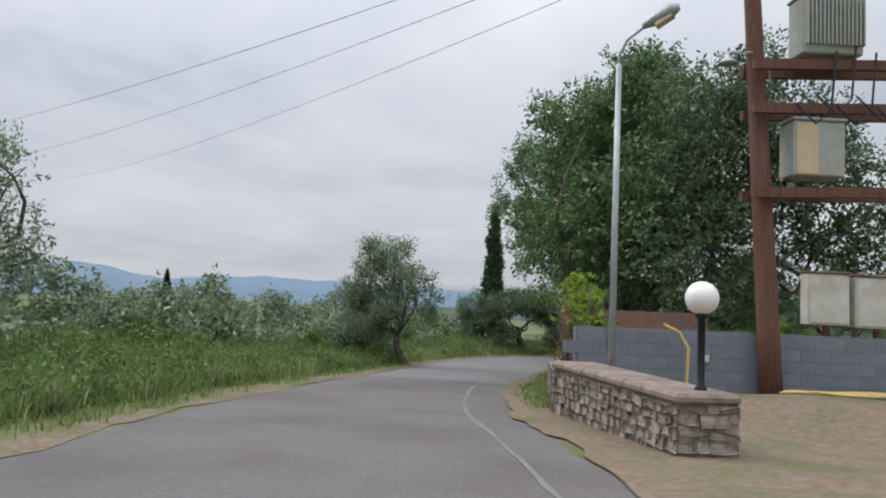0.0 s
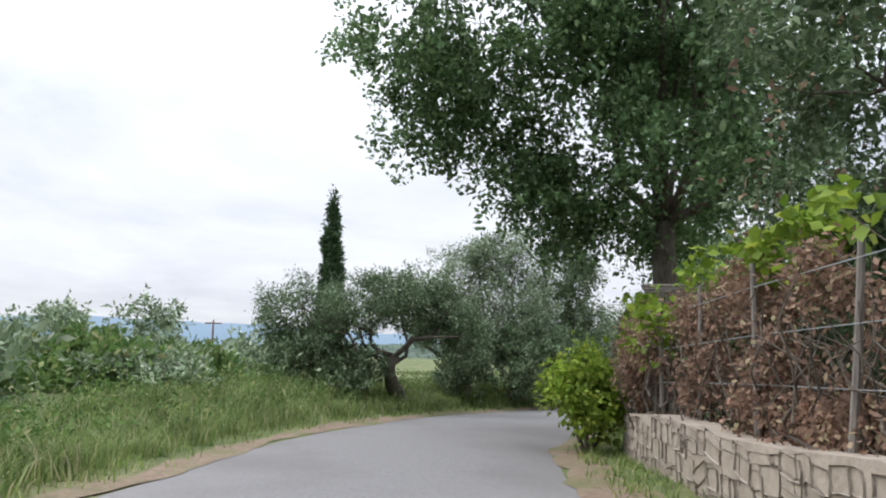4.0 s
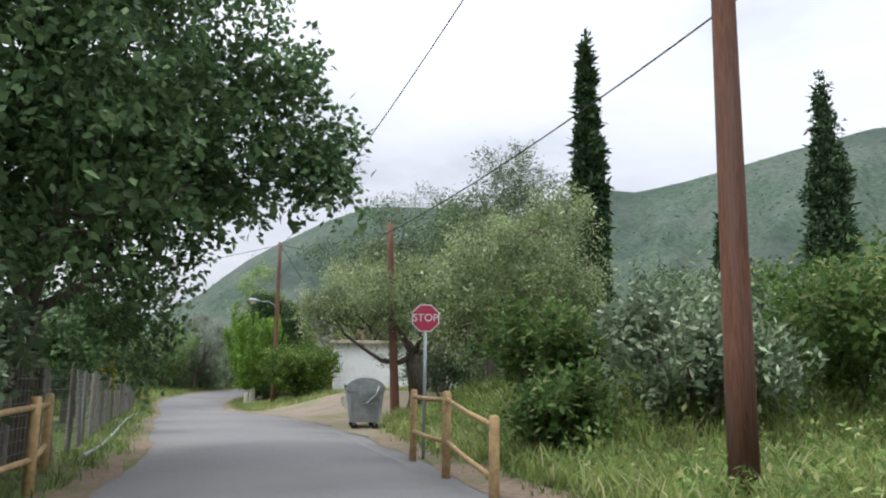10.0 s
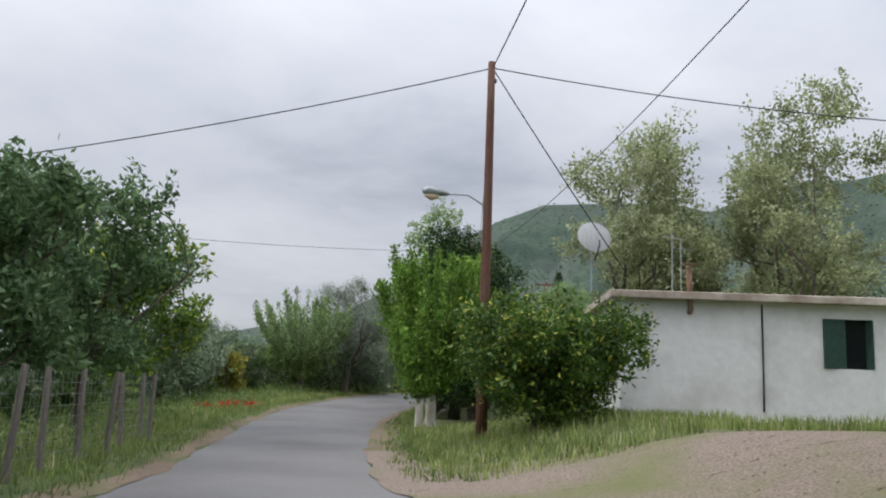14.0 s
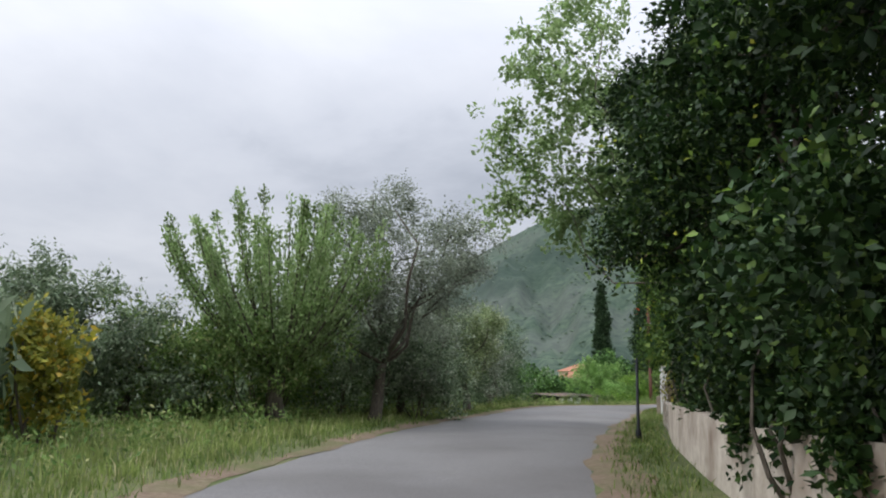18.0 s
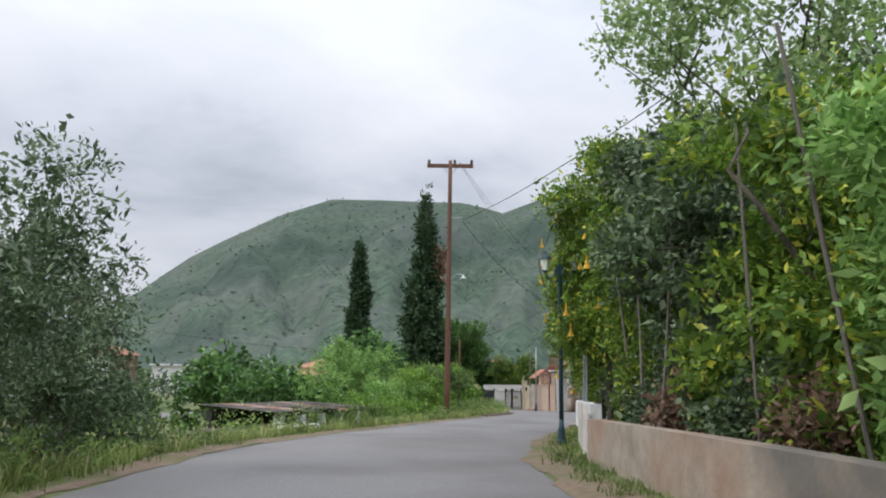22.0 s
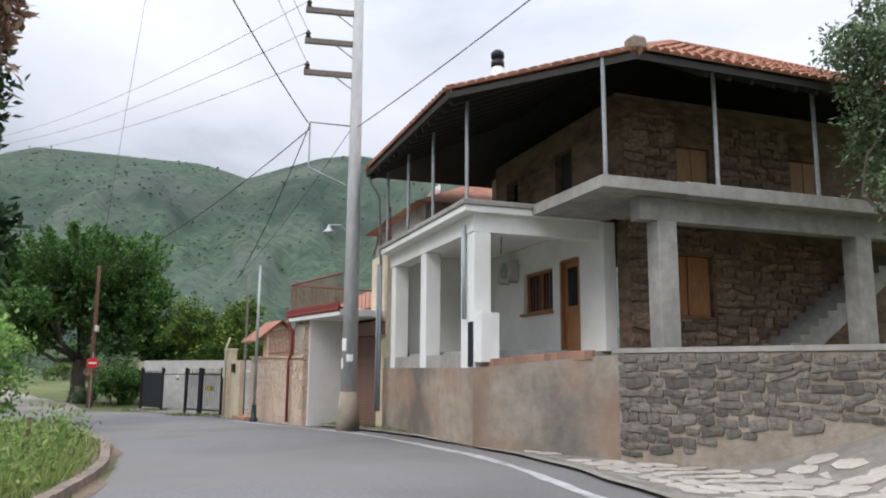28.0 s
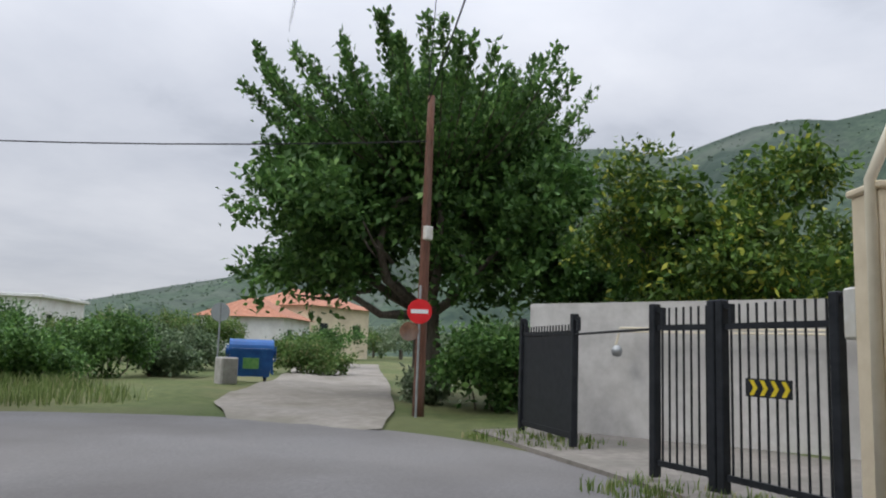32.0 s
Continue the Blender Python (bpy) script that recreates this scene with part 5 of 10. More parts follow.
for k, s in enumerate(np.arange(50, 96, 2.6)):
    x, y, z = beside(s, LINE[int(s / 0.5), 4] + (1.45 if 73 < s < 83 else 1.75) - 0.3 * float(ramp01(s, 88, 95)))
    zt = LINE[int(s / 0.5), 2] + 0.62
    hgt = 1.75 + 0.35 * math.sin(k * 1.9) + (0.5 if 60 < s < 72 else 0) + (0.45 if 73 < s < 83 else 0) - (0.45 if s > 86 else 0)
    rz = math.degrees(math.atan2(_tan[int(s / 0.5)][1], _tan[int(s / 0.5)][0]))
    r3 = np.random.default_rng(300 + k)
    vine = thing("vine", (x, y, zt), "dry brown grapevine tangled on the trellis with green shoots", "vine", "vines on the trellis", rz=rz)
    canes = Mesh()
    for _ in range(44):
        c0 = r3.uniform(-1.5, 1.5)
        p = [(c0, r3.normal() * 0.15, 0.0)]
        for step_ in range(5):
            p.append((p[-1][0] + r3.normal() * 0.3, p[-1][1] + r3.normal() * 0.12, min(p[-1][2] + r3.uniform(0.05, 0.55), hgt + 0.1)))
        canes.tube(p, list(np.linspace(0.018, 0.005, 6)), 4)
    part("cane_tangle", canes, BARK, vine, "tangled brown canes")
    lob = [(r3.uniform(-1.3, 1.3), r3.normal() * 0.1, r3.uniform(0.25, hgt - 0.25), 0.55, 0.3, 0.4) for _ in range(10)]
    P, D = crown_points(lob, 460 if 73 < s < 83 else 60 if s > 84 else 300, 20, 0.16, r3, 0.2, 0.3, 0.5)
    part("dry_leaves", leaf_mesh("dry_leaves", P, D, 0.082, 0.052, r3), DRYVINE, vine, "dry brown leaves")
    green = 130 if s > 83 else 70 if s < 56 else (40 if k % 2 else 20)
    lob = [(r3.uniform(-1.4, 1.4), -0.1 + r3.normal() * 0.15, hgt * r3.uniform(0.7, 1.05), 0.5, 0.3, 0.22) for _ in range(5)]
    P, D = crown_points(lob, green, 9, 0.17, r3, 0.3, 0.3, 0.2)
    part("green_leaves", leaf_mesh("green_leaves", P, D, 0.15, 0.14, r3), VINELEAF, vine, "fresh yellow-green vine leaves")

# pergola behind the vine
pg = thing("pergola", (*beside(77.5, LINE[155, 4] + 3.0)[:2], LINE[155, 2] + 0.5), "rough grey timber pergola behind the vine", "pergola", rz=math.degrees(math.atan2(_tan[155][1], _tan[155][0])))
for x in (-1.8, 0.2, 2.2):
    for y in (-1.2, 1.0):
        part("post", Mesh().tube([(x, y, -0.3), (x + 0.03, y, 1.2), (x, y, 2.55)], [0.06, 0.055, 0.05], 7), GREYWOOD, pg)
for y in (-1.2, 1.0):
    part("beam", Mesh().tube([(-2.3, y, 2.58), (0.2, y, 2.55), (2.8, y, 2.6)], 0.05, 7), GREYWOOD, pg)
for k in range(7):
    part("rafter", Mesh().tube([(-2.1 + k * 0.75, -1.6, 2.68), (-2.1 + k * 0.75, 1.5, 2.68)], 0.035, 6), GREYWOOD, pg)

for k, (dx, dz) in enumerate(((0.0, 0.0), (0.9, 0.1), (1.9, 0.0))):
    cable((px + dx, py, land1(px, py) + 10.9 + dz), (-60.0 + 6 * dx, 78.0 + 9.0 * dx, 15.5), 1.2, "thin bare overhead power line", 0.011)
solid("wall_socket", bevelled((0.14, 0.03, 0.14), 0.006), BOXWHITE, "small white socket plate on the block wall", "socket", at=(5.35, 15.38, 0.55))
rb2 = np.random.default_rng(88)
for k in range(5):
    x0 = 6.4 + 0.15 * k
    solid("hose", Mesh().tube([(x0 + 0.42 * j, 14.35 + 0.16 * math.sin(j * 1.3 + k) + 0.06 * k, land1(x0, 14.4) + 0.075) for j in range(8)], 0.022, 6), HOSE, "yellow hose coiled along the forecourt", "hose", "forecourt hoses")

# ---- bridge rails, stop sign, bin ----
def rail_fence(pts, label, post_h=1.0):
    e = thing("timber_rail_fence", (*pts[0][:2], 0), label, "fence", "timber rail fences")
    inv = e.matrix_world.inverted()
    for x, y, z in pts:
        part("post", Mesh().tube([tuple(inv @ Vector((x, y, z - 0.3))), tuple(inv @ Vector((x, y, z + post_h))), tuple(inv @ Vector((x, y, z + post_h + 0.02)))], [0.062, 0.06, 0.04], 10), RAILWOOD, e, smooth=True)
    for a, b in zip(pts[:-1], pts[1:]):
        for hz in (0.32, 0.90):
            part("rail", Mesh().tube([tuple(inv @ Vector((a[0], a[1], a[2] + hz))), tuple(inv @ Vector(((a[0] + b[0]) / 2, (a[1] + b[1]) / 2, (a[2] + b[2]) / 2 + hz - 0.02))), tuple(inv @ Vector((b[0], b[1], b[2] + hz)))], 0.036, 8), RAILWOOD, e, smooth=True)
    return e


rail_fence([(30.7, 65.2, -2.25), (32.1, 66.9, -2.05), (33.6, 68.7, -2.1)], "yellow-stained round timber rail fence beside the culvert")
rail_fence([(24.6, 66.6, -2.15), (27.5, 69.3, -2.1), (28.6, 71.2, -2.15)], "weathered yellow timber rail fence under the tree")
sg = thing("stop_sign", (33.95, 68.75, land1(33.95, 68.75) - 0.05), "faded red octagonal stop sign on a grey post", "sign", rz=-53)
part("post", Mesh().tube([(0, 0.03, -0.3), (0, 0.03, 2.75)], 0.03, 10), GALV, sg, smooth=True)
oc = Mesh()
R8 = 0.262
ring = [(R8 * math.cos(radians(22.5 + 45 * i)), R8 * math.sin(radians(22.5 + 45 * i))) for i in range(8)]
for nm, sc, y0, mt in (("plate", 1.0, 0.0, SIGNWHITE), ("red_face", 0.93, -0.006, FADEDRED)):
    o = Mesh()
    o.v = [(x * sc, y0 + 0.006, 2.5 + z * sc) for x, z in ring] + [(x * sc, y0, 2.5 + z * sc) for x, z in ring]
    o.f = [tuple(range(8)), tuple(reversed(range(8, 16)))] + [(i, i + 8, (i + 1) % 8 + 8, (i + 1) % 8) for i in range(8)]
    part(nm, o, mt, sg)
text_mesh("STOP", 0.19, SIGNWHITE, sg, pose(0, -0.010, 2.5, 90, 0, 0))


def wheelie_bin(at, rz, mat, label, blue=False):
    """A 1100-litre bin with a domed lid, side trunnions and castors."""
    e = thing("waste_container", at, label, "bin", rz=rz)
    w, d = 1.36, 1.0
    b = Mesh()
    b.slab([(-w / 2 + 0.08, -d / 2 + 0.1), (w / 2 - 0.08, -d / 2 + 0.1), (w / 2 - 0.08, d / 2 - 0.1), (-w / 2 + 0.08, d / 2 - 0.1)], 0.2, 0.22)
    n0 = len(b.v)
    lo = [(-w / 2 + 0.08, -d / 2 + 0.1), (w / 2 - 0.08, -d / 2 + 0.1), (w / 2 - 0.08, d / 2 - 0.1), (-w / 2 + 0.08, d / 2 - 0.1)]
    hi = [(-w / 2, -d / 2), (w / 2, -d / 2), (w / 2, d / 2), (-w / 2, d / 2)]
    b.v += [(x, y, 0.22) for x, y in lo] + [(x, y, 1.05) for x, y in hi]
    b.f += [(n0 + i, n0 + (i + 1) % 4, n0 + 4 + (i + 1) % 4, n0 + 4 + i) for i in range(4)]
    part("body", b, mat, e)
    part("rim", Mesh().box((0, -d / 2, 1.05), (w + 0.06, 0.05, 0.06)).box((0, d / 2, 1.05), (w + 0.06, 0.05, 0.06)).box((-w / 2, 0, 1.05), (0.05, d - 0.06, 0.06)).box((w / 2, 0, 1.05), (0.05, d - 0.06, 0.06)), mat, e)
    lid = Mesh()
    k = 9
    for side in (-1, 1):
        for i in range(k):
            a = math.pi * i / (k - 1)
            lid.v.append((side * (w / 2 + 0.02), -math.cos(a) * (d / 2 + 0.03), 1.09 + 0.30 * math.sin(a)))
    for i in range(k - 1):
        lid.f.append((i, i + 1, k + i + 1, k + i))
    lid.f += [tuple(range(k)), tuple(reversed(range(k, 2 * k)))]
    part("lid", lid, mat, e, smooth=False)
    for sx in (-1, 1):
        part("side_plate", Mesh().tube([(sx * (w / 2 + 0.0), 0, 0.98), (sx * (w / 2 + 0.05), 0, 0.98)], 0.2, 14), mat, e)
        part("trunnion", Mesh().tube([(sx * (w / 2), 0, 0.98), (sx * (w / 2 + 0.13), 0, 0.98)], 0.03, 8), mat, e)
        for sy in (-1, 1):
            part("castor", Mesh().tube([(sx * (w / 2 - 0.2) - 0.03, sy * (d / 2 - 0.22), 0.09), (sx * (w / 2 - 0.2) + 0.03, sy * (d / 2 - 0.22), 0.09)], 0.09, 12), RUBBER, e, "black rubber castor")
            part("castor_fork", Mesh().box((sx * (w / 2 - 0.2), sy * (d / 2 - 0.22), 0.17), (0.1, 0.07, 0.12)), mat, e)
    for sx in (-1, 1):
        part("hub", Mesh().tube([(sx * (w / 2 + 0.04), 0, 0.98), (sx * (w / 2 + 0.09), 0, 0.98)], 0.09, 12), mat, e)
        part("lever", Mesh().tube([(sx * (w / 2 + 0.08), -0.36, 1.18), (sx * (w / 2 + 0.09), -0.3, 0.95), (sx * (w / 2 + 0.09), -0.05, 0.72), (sx * (w / 2 + 0.07), 0.05, 0.68)], 0.024, 7), mat, e, "bent lid lever", True)
        part("lever_bracket", Mesh().box((sx * (w / 2 + 0.02), -0.12, 0.70), (0.05, 0.28, 0.07), 0, 1, 0, 0), mat, e)
        part("end_frame", Mesh().box((sx * (w / 2 - 0.015), -0.41, 0.66), (0.06, 0.05, 0.78), 0, 1, 5, -sx * 5).box((sx * (w / 2 - 0.015), 0.41, 0.66), (0.06, 0.05, 0.78), 0, 1, -5, -sx * 5), mat, e)
        part("lift_handle", Mesh().tube([(sx * (w / 2 - 0.12), d / 2, 0.86), (sx * (w / 2 - 0.12), d / 2 + 0.09, 0.84), (sx * (w / 2 - 0.12), d / 2 + 0.08, 0.6), (sx * (w / 2 - 0.12), d / 2 - 0.04, 0.58)], 0.014, 6), mat, e)
    # solid black strip stands in for the shade below the open lid
    part("lid_gap_shade", Mesh().box((0, d / 2 - 0.02, 1.13), (w - 0.04, 0.1, 0.07)), RUBBER, e, "black strip painting the shade under the rolled lid")
    for kx in (-0.35, 0.0, 0.35):
        part("rib", Mesh().box((kx, -d / 2 + 0.035, 0.62), (0.05, 0.03, 0.8), 0, 1, 7), mat, e)
    if blue:
        part("sticker", Mesh().box((0.0, -d / 2 + 0.02, 0.62), (0.5, 0.05, 0.34), 0, 1, 7), GREENLABEL, e, "green recycling sticker")
    e.scale = (1.07, 1.07, 1.07)
    return e


binG = wheelie_bin((40.35, 76.0, land1(40.35, 76.0) - 0.02), 46, BINGREY, "dented galvanised grey waste container beside the lane")
poleA = wooden_pole(31.4, 62.65, 10.0, 0.16, "reddish-brown wooden utility pole with a small street lamp", (0.004, 0.0), -1.5)
lamp_arm(poleA, 6.6, (-0.35, 0.94), 0.85, "round")
poleB = wooden_pole(42.75, 76.75, 6.45, 0.16, "bare brown wooden pole beside the olive trees", (-0.045, 0.035))
poleC = wooden_pole(54.2, 95.85, 9.6, 0.15, "reddish-brown wooden utility pole with a street lamp", (-0.004, 0.0), -2.9)
lamp_arm(poleC, 5.85, (-0.86, 0.5), 1.1)
for k in range(3):
    part("insulator", Mesh().lathe([(0.03, 0), (0.05, 0.03), (0.03, 0.07), (0.05, 0.1), (0.02, 0.13)], 8, (0.1 * (k - 1) + 0.1, 0.1, 9.35 - 0.12 * k)), PORCELAIN, poleC)
pole2 = wooden_pole(29.6, 54.6, 8.6, 0.16, "brown wooden utility pole behind the trees")
poleX = wooden_pole(69.0, 112.0, 8.4, 0.14, "brown wooden utility pole among the trees", z=-3.2)
topA, topB, topC = (31.4, 62.65, 8.35), (42.1, 76.9, 3.65), (54.2, 95.85, 6.55)
cable(topA, topC, 0.9)
cable(topA, (35.4, 55.0, 6.2), 0.5)
cable(topA, (24.8, 53.3, 6.9), 0.1)
cable((24.8, 53.3, 6.9), (14.0, 37.0, 9.5), 0.3)
cable(topC, (40.5, 107.0, 2.6), 0.3)
cable(topC, (70.0, 82.0, 5.6), 0.6)
cable(topC, (57.5, 94.0, 1.35), 0.05, "black service cable to the white house")
cable(topB, (69.0, 112.0, 5.0), 1.0, r=0.009)
cable(topB, (29.6, 54.6, 6.6), 0.6)
cable(topC, (69.0, 112.0, 5.0), 0.7, r=0.01)
cable((69.0, 112.0, 5.0), (35.0, 118.0, 4.2), 0.8, r=0.01)

# ---- white flat-roofed house ----
HO, HF, HB = Vector((57.3, 94.0)), Vector((0.707, -0.707)), Vector((0.707, 0.707))
hz = -2.3
hse = thing("white_house", (HO.x, HO.y, hz), "single-storey white plastered house with a flat concrete roof", "house", rz=-45)
W1, D1, H1 = 8.0, 6.0, 2.95
wx0, wx1, wz0, wz1 = 5.05, 6.25, 1.35, 2.6
t_ = 0.25
for (x0, x1, z0, z1) in ((0, wx0, 0, H1), (wx1, W1, 0, H1), (wx0, wx1, 0, wz0), (wx0, wx1, wz1, H1)):
    part("wall", Mesh().box(((x0 + x1) / 2, t_ / 2, (z0 + z1) / 2 - 0.2 * (z0 == 0)), (x1 - x0, t_, z1 - z0 + 0.4 * (z0 == 0))), WHITEWASH, hse)
for (y0, y1, z0, z1) in ((t_, 1.2, 0, H1), (2.1, D1, 0, H1), (1.2, 2.1, 0, 1.2), (1.2, 2.1, 2.3, H1)):
    part("wall", Mesh().box((t_ / 2, (y0 + y1) / 2, (z0 + z1) / 2), (t_, y1 - y0, z1 - z0)), WHITEWASH, hse)
part("wall", Mesh().box((W1 - t_ / 2, D1 / 2 + t_ / 2, H1 / 2), (t_, D1 - t_, H1)), WHITEWASH, hse)
part("wall", Mesh().box((W1 / 2, D1 - t_ / 2, H1 / 2), (W1 - 2 * t_, t_, H1)), WHITEWASH, hse)
part("floor", Mesh().box((W1 / 2, D1 / 2, -0.02), (W1 - 0.5, D1 - 0.5, 0.1)), GREYCONC, hse)
part("roof", bevelled((W1 + 0.6, D1 + 0.6, 0.2), 0.02, (W1 / 2, D1 / 2, H1 + 0.1)), PLASTER, hse, "stained flat concrete roof slab")
win = part("window", Mesh().box(((wx0 + wx1) / 2, 0.16, (wz0 + wz1) / 2), (wx1 - wx0, 0.02, wz1 - wz0)), GLASSDARK, hse, "dark open window")
GREENSH = surface("dark_green_shutter_paint", (0.02, 0.05, 0.04), (0.04, 0.08, 0.065), 6.0, 0.6, bump=0.1)
for sx, a in ((wx0, 8), (wx1, -68)):
    sh = Mesh().box((0.28 * (1 if sx == wx0 else -1), 0, 0), (0.56, 0.04, wz1 - wz0 - 0.02))
    o = part("shutter", sh, GREENSH, win, "dark green shutter")
    o.matrix_local = pose(sx, -0.04, (wz0 + wz1) / 2, 0, 0, a if sx == wx0 else a)
part("window", Mesh().box((0.12, 1.65, 1.75), (0.03, 0.9, 1.1)), GLASSDARK, hse)
part("conduit", Mesh().tube([(3.55, -0.03, 0.2), (3.55, -0.03, 2.9)], 0.022, 6), CABLE, hse, "black conduit up the wall")
part("flue_pipe", Mesh().tube([(1.75, 0.1, H1 - 0.35), (1.75, -0.12, H1 - 0.25), (1.72, -0.16, H1 + 0.1), (1.68, -0.16, H1 + 0.85)], 0.07, 10), RUST, hse, "rusty stove flue pipe", True)
part("flue_cap", Mesh().box((1.68, -0.16, H1 + 0.92), (0.34, 0.2, 0.04)), RUST, hse)
part("meter_box", bevelled((0.12, 0.32, 0.42), 0.02, (-0.06, 0.7, 1.05)), GALV, hse)
for k in range(3):
    # black disc on the wall paints the dark inside of a vent
    part("vent_hole_shade", Mesh().tube([(7.1, -0.004, 2.35), (7.1, 0.02, 2.35)], 0.06, 8), CABLE, hse)
    break
dish = thing("satellite_dish", (HO.x - 0.1, HO.y + 0.9, hz + H1 + 0.2), "pale grey satellite dish on a mast on the flat roof", "satellite dish", rz=-35)
part("mast", Mesh().tube([(0, 0, 0), (0, 0, 1.25)], 0.03, 8), GALV, dish)
dm = Mesh()
for i in range(7):
    r = 0.46 * i / 6
    for k in range(20):
        a = 2 * math.pi * k / 20
        dm.v.append((r * math.cos(a), -0.22 + 0.28 * (r * r), r * math.sin(a)))
for i in range(6):
    for k in range(20):
        q = (k + 1) % 20
        dm.f.append((i * 20 + k, i * 20 + q, (i + 1) * 20 + q, (i + 1) * 20 + k))
dd = part("reflector", dm, POLECONC, dish, "pale grey round reflector", True)
dd.matrix_local = pose(0, -0.1, 1.4, -22, 0, 0)
part("feed_arm", Mesh().tube([(0, -0.3, 0.8), (0.0, -0.75, 1.15), (0, -0.72, 1.3)], 0.018, 6), CABLE, dish)
for ax, ay in ((62.5, 95.5), (60.6, 94.6)):
    an = thing("antenna", (ax, ay, hz + H1 + 0.2), "thin television antenna mast on the roof", "antenna", "antennas")
    part("mast", Mesh().tube([(0, 0, 0), (0, 0, 2.2)], 0.018, 6), GALV, an)
    part("boom", Mesh().tube([(-0.5, 0, 1.9), (0.6, 0, 1.95)], 0.012, 5), GALV, an)

# ---- left garden fence ----
fe = thing("wire_fence", (*beside(128, -6)[:2], 0), "old timber post and wire mesh garden fence", "fence")
inv = fe.matrix_world.inverted()
FP = Mesh().tube([(0, 0, -0.3), (0, 0, 1.5)], [0.055, 0.045], 7).data("fence_post")
FP.materials.append(GREYWOOD)
prev = None
mesh_w = Mesh()
for s in np.arange(109, 148, 1.3):
    x, y, z = beside(s, -LINE[int(s / 0.5), 3] - 1.25)
    ob = new("post", FP)
    ob.parent = fe
    ob.matrix_basis = inv @ pose(x, y, z, rw.normal() * 3, rw.normal() * 3, 0)
    if prev:
        for hz_ in np.arange(0.1, 1.45, 0.17):
            mesh_w.tube([tuple(inv @ Vector((*prev[:2], prev[2] + hz_))), tuple(inv @ Vector((x, y, z + hz_)))], 0.004, 3)
        for q in np.linspace(0, 1, 9):
            a = Vector(prev) * (1 - q) + Vector((x, y, z)) * q
            mesh_w.tube([tuple(inv @ (a + Vector((0, 0, 0.05)))), tuple(inv @ (a + Vector((0, 0, 1.45))))], 0.003, 3)
    prev = (x, y, z)
part("wire_mesh", mesh_w, GALV, fe)
kerbm = Mesh().tube([(*beside(s, -LINE[int(s / 0.5), 3] - 0.75)[:2], beside(s, -LINE[int(s / 0.5), 3] - 0.75)[2] + 0.06) for s in np.arange(114, 138, 1.5)], 0.03, 6)
solid("water_pipe", kerbm, PVCPIPE, "grey plastic water pipe lying along the verge", "pipe")

# ---- plaster wall and gate pillar on the second bend ----
WS = np.arange(160.0, 194.6, 1.5)
pw = [beside(s, LINE[int(s / 0.5), 4] + (1.6 if s < 182 else 1.5)) for s in WS]
pb = [LINE[int(s / 0.5), 2] - 0.3 for s in WS]
pt = [LINE[int(s / 0.5), 2] + 1.05 - 0.012 * (s - 160) for s in WS]
plw = wall_run("wall_plaster", [p[:2] for p in pw], 0.35, pb, pt, PLASTER, "low wall of crumbling whitewashed plaster over rubble")
LIME_D = stone_data(LIMESTONEWASH, SLABS)
for k in range(12, len(pw) - 1):
    lay_stones(plw, pw[k + 1], pw[k], pb[k] + 0.3, pt[k + 1] - 0.02, LIME_D, rw, (0.34, 0.2), 30, rough=0.12, proud=0.0, depth=0.05)
gp = thing("gate_pillar", (86.6, 126.9, land1(86.6, 126.9) - 0.1), "white plastered gate pillar with a hollow brick top", "pillar", kind="structure", rz=35)
part("shaft", bevelled((0.34, 0.34, 2.35), 0.03, (0, 0, 1.15)), WHITEWASH, gp)
part("cap", bevelled((0.4, 0.4, 0.1), 0.03, (0, 0, 2.38)), PLASTER, gp)
# no recess is cut; a dark brown box paints the hollow's shade
part("hollow", Mesh().box((-0.03, 0.15, 2.1), (0.26, 0.06, 0.28)), CAPSTONE, gp, "dark patch painted as the shaded broken hollow near the top")
WS2 = np.arange(194.6, 205.4, 1.5)
p2_ = [beside(s, LINE[int(s / 0.5), 4] + 1.0) for s in WS2]
wall_run("wall_low", [p[:2] for p in p2_], 0.3, [LINE[int(s / 0.5), 2] - 0.3 for s in WS2], [LINE[int(s / 0.5), 2] + 0.85 for s in WS2], CONCRETE, "low brown rendered garden wall")
# whitewashed block wall before the house
S3, O3 = float(along(115.9, 142.1)[0][0]) * 0.5, float(along(115.9, 142.1)[1][0])
WS3 = np.linspace(206.2, S3, 22)
p3_ = [beside(s, (LINE[int(s / 0.5), 4] + 1.15) * (1 - float(ramp01(s, S3 - 12, S3))) + O3 * float(ramp01(s, S3 - 12, S3))) for s in WS3]
b3 = [LINE[int(s / 0.5), 2] - 0.3 for s in WS3]
t3 = [LINE[int(s / 0.5), 2] + 1.12 for s in WS3]
wbw = wall_run("wall_block", [p[:2] for p in p3_], 0.25, b3, t3, WHITEWASH, "whitewashed concrete block garden wall with missing paint")
BL = bevelled((1, 1, 1), 0.006)
BL = as_mesh("block", BL)
BLOCKPAINT = surface("whitewashed_block", (0.50, 0.47, 0.43), (0.62, 0.59, 0.55), 2.0, 0.9, stain=(0.36, 0.29, 0.21), stain_scale=0.6, stain_amount=0.7, bump=0.12, bump_scale=20.0, vary=0.03, stain2=(0.24, 0.22, 0.20), stain2_scale=0.8, stain2_amount=0.4)
_n, _l = BLOCKPAINT.node_tree.nodes, BLOCKPAINT.node_tree.links
_g = _n.new("ShaderNodeNewGeometry")
_l.new(_g.outputs["Position"], next(q for q in _n if q.type == "MAPPING").inputs[0])
BL.materials.append(BLOCKPAINT)
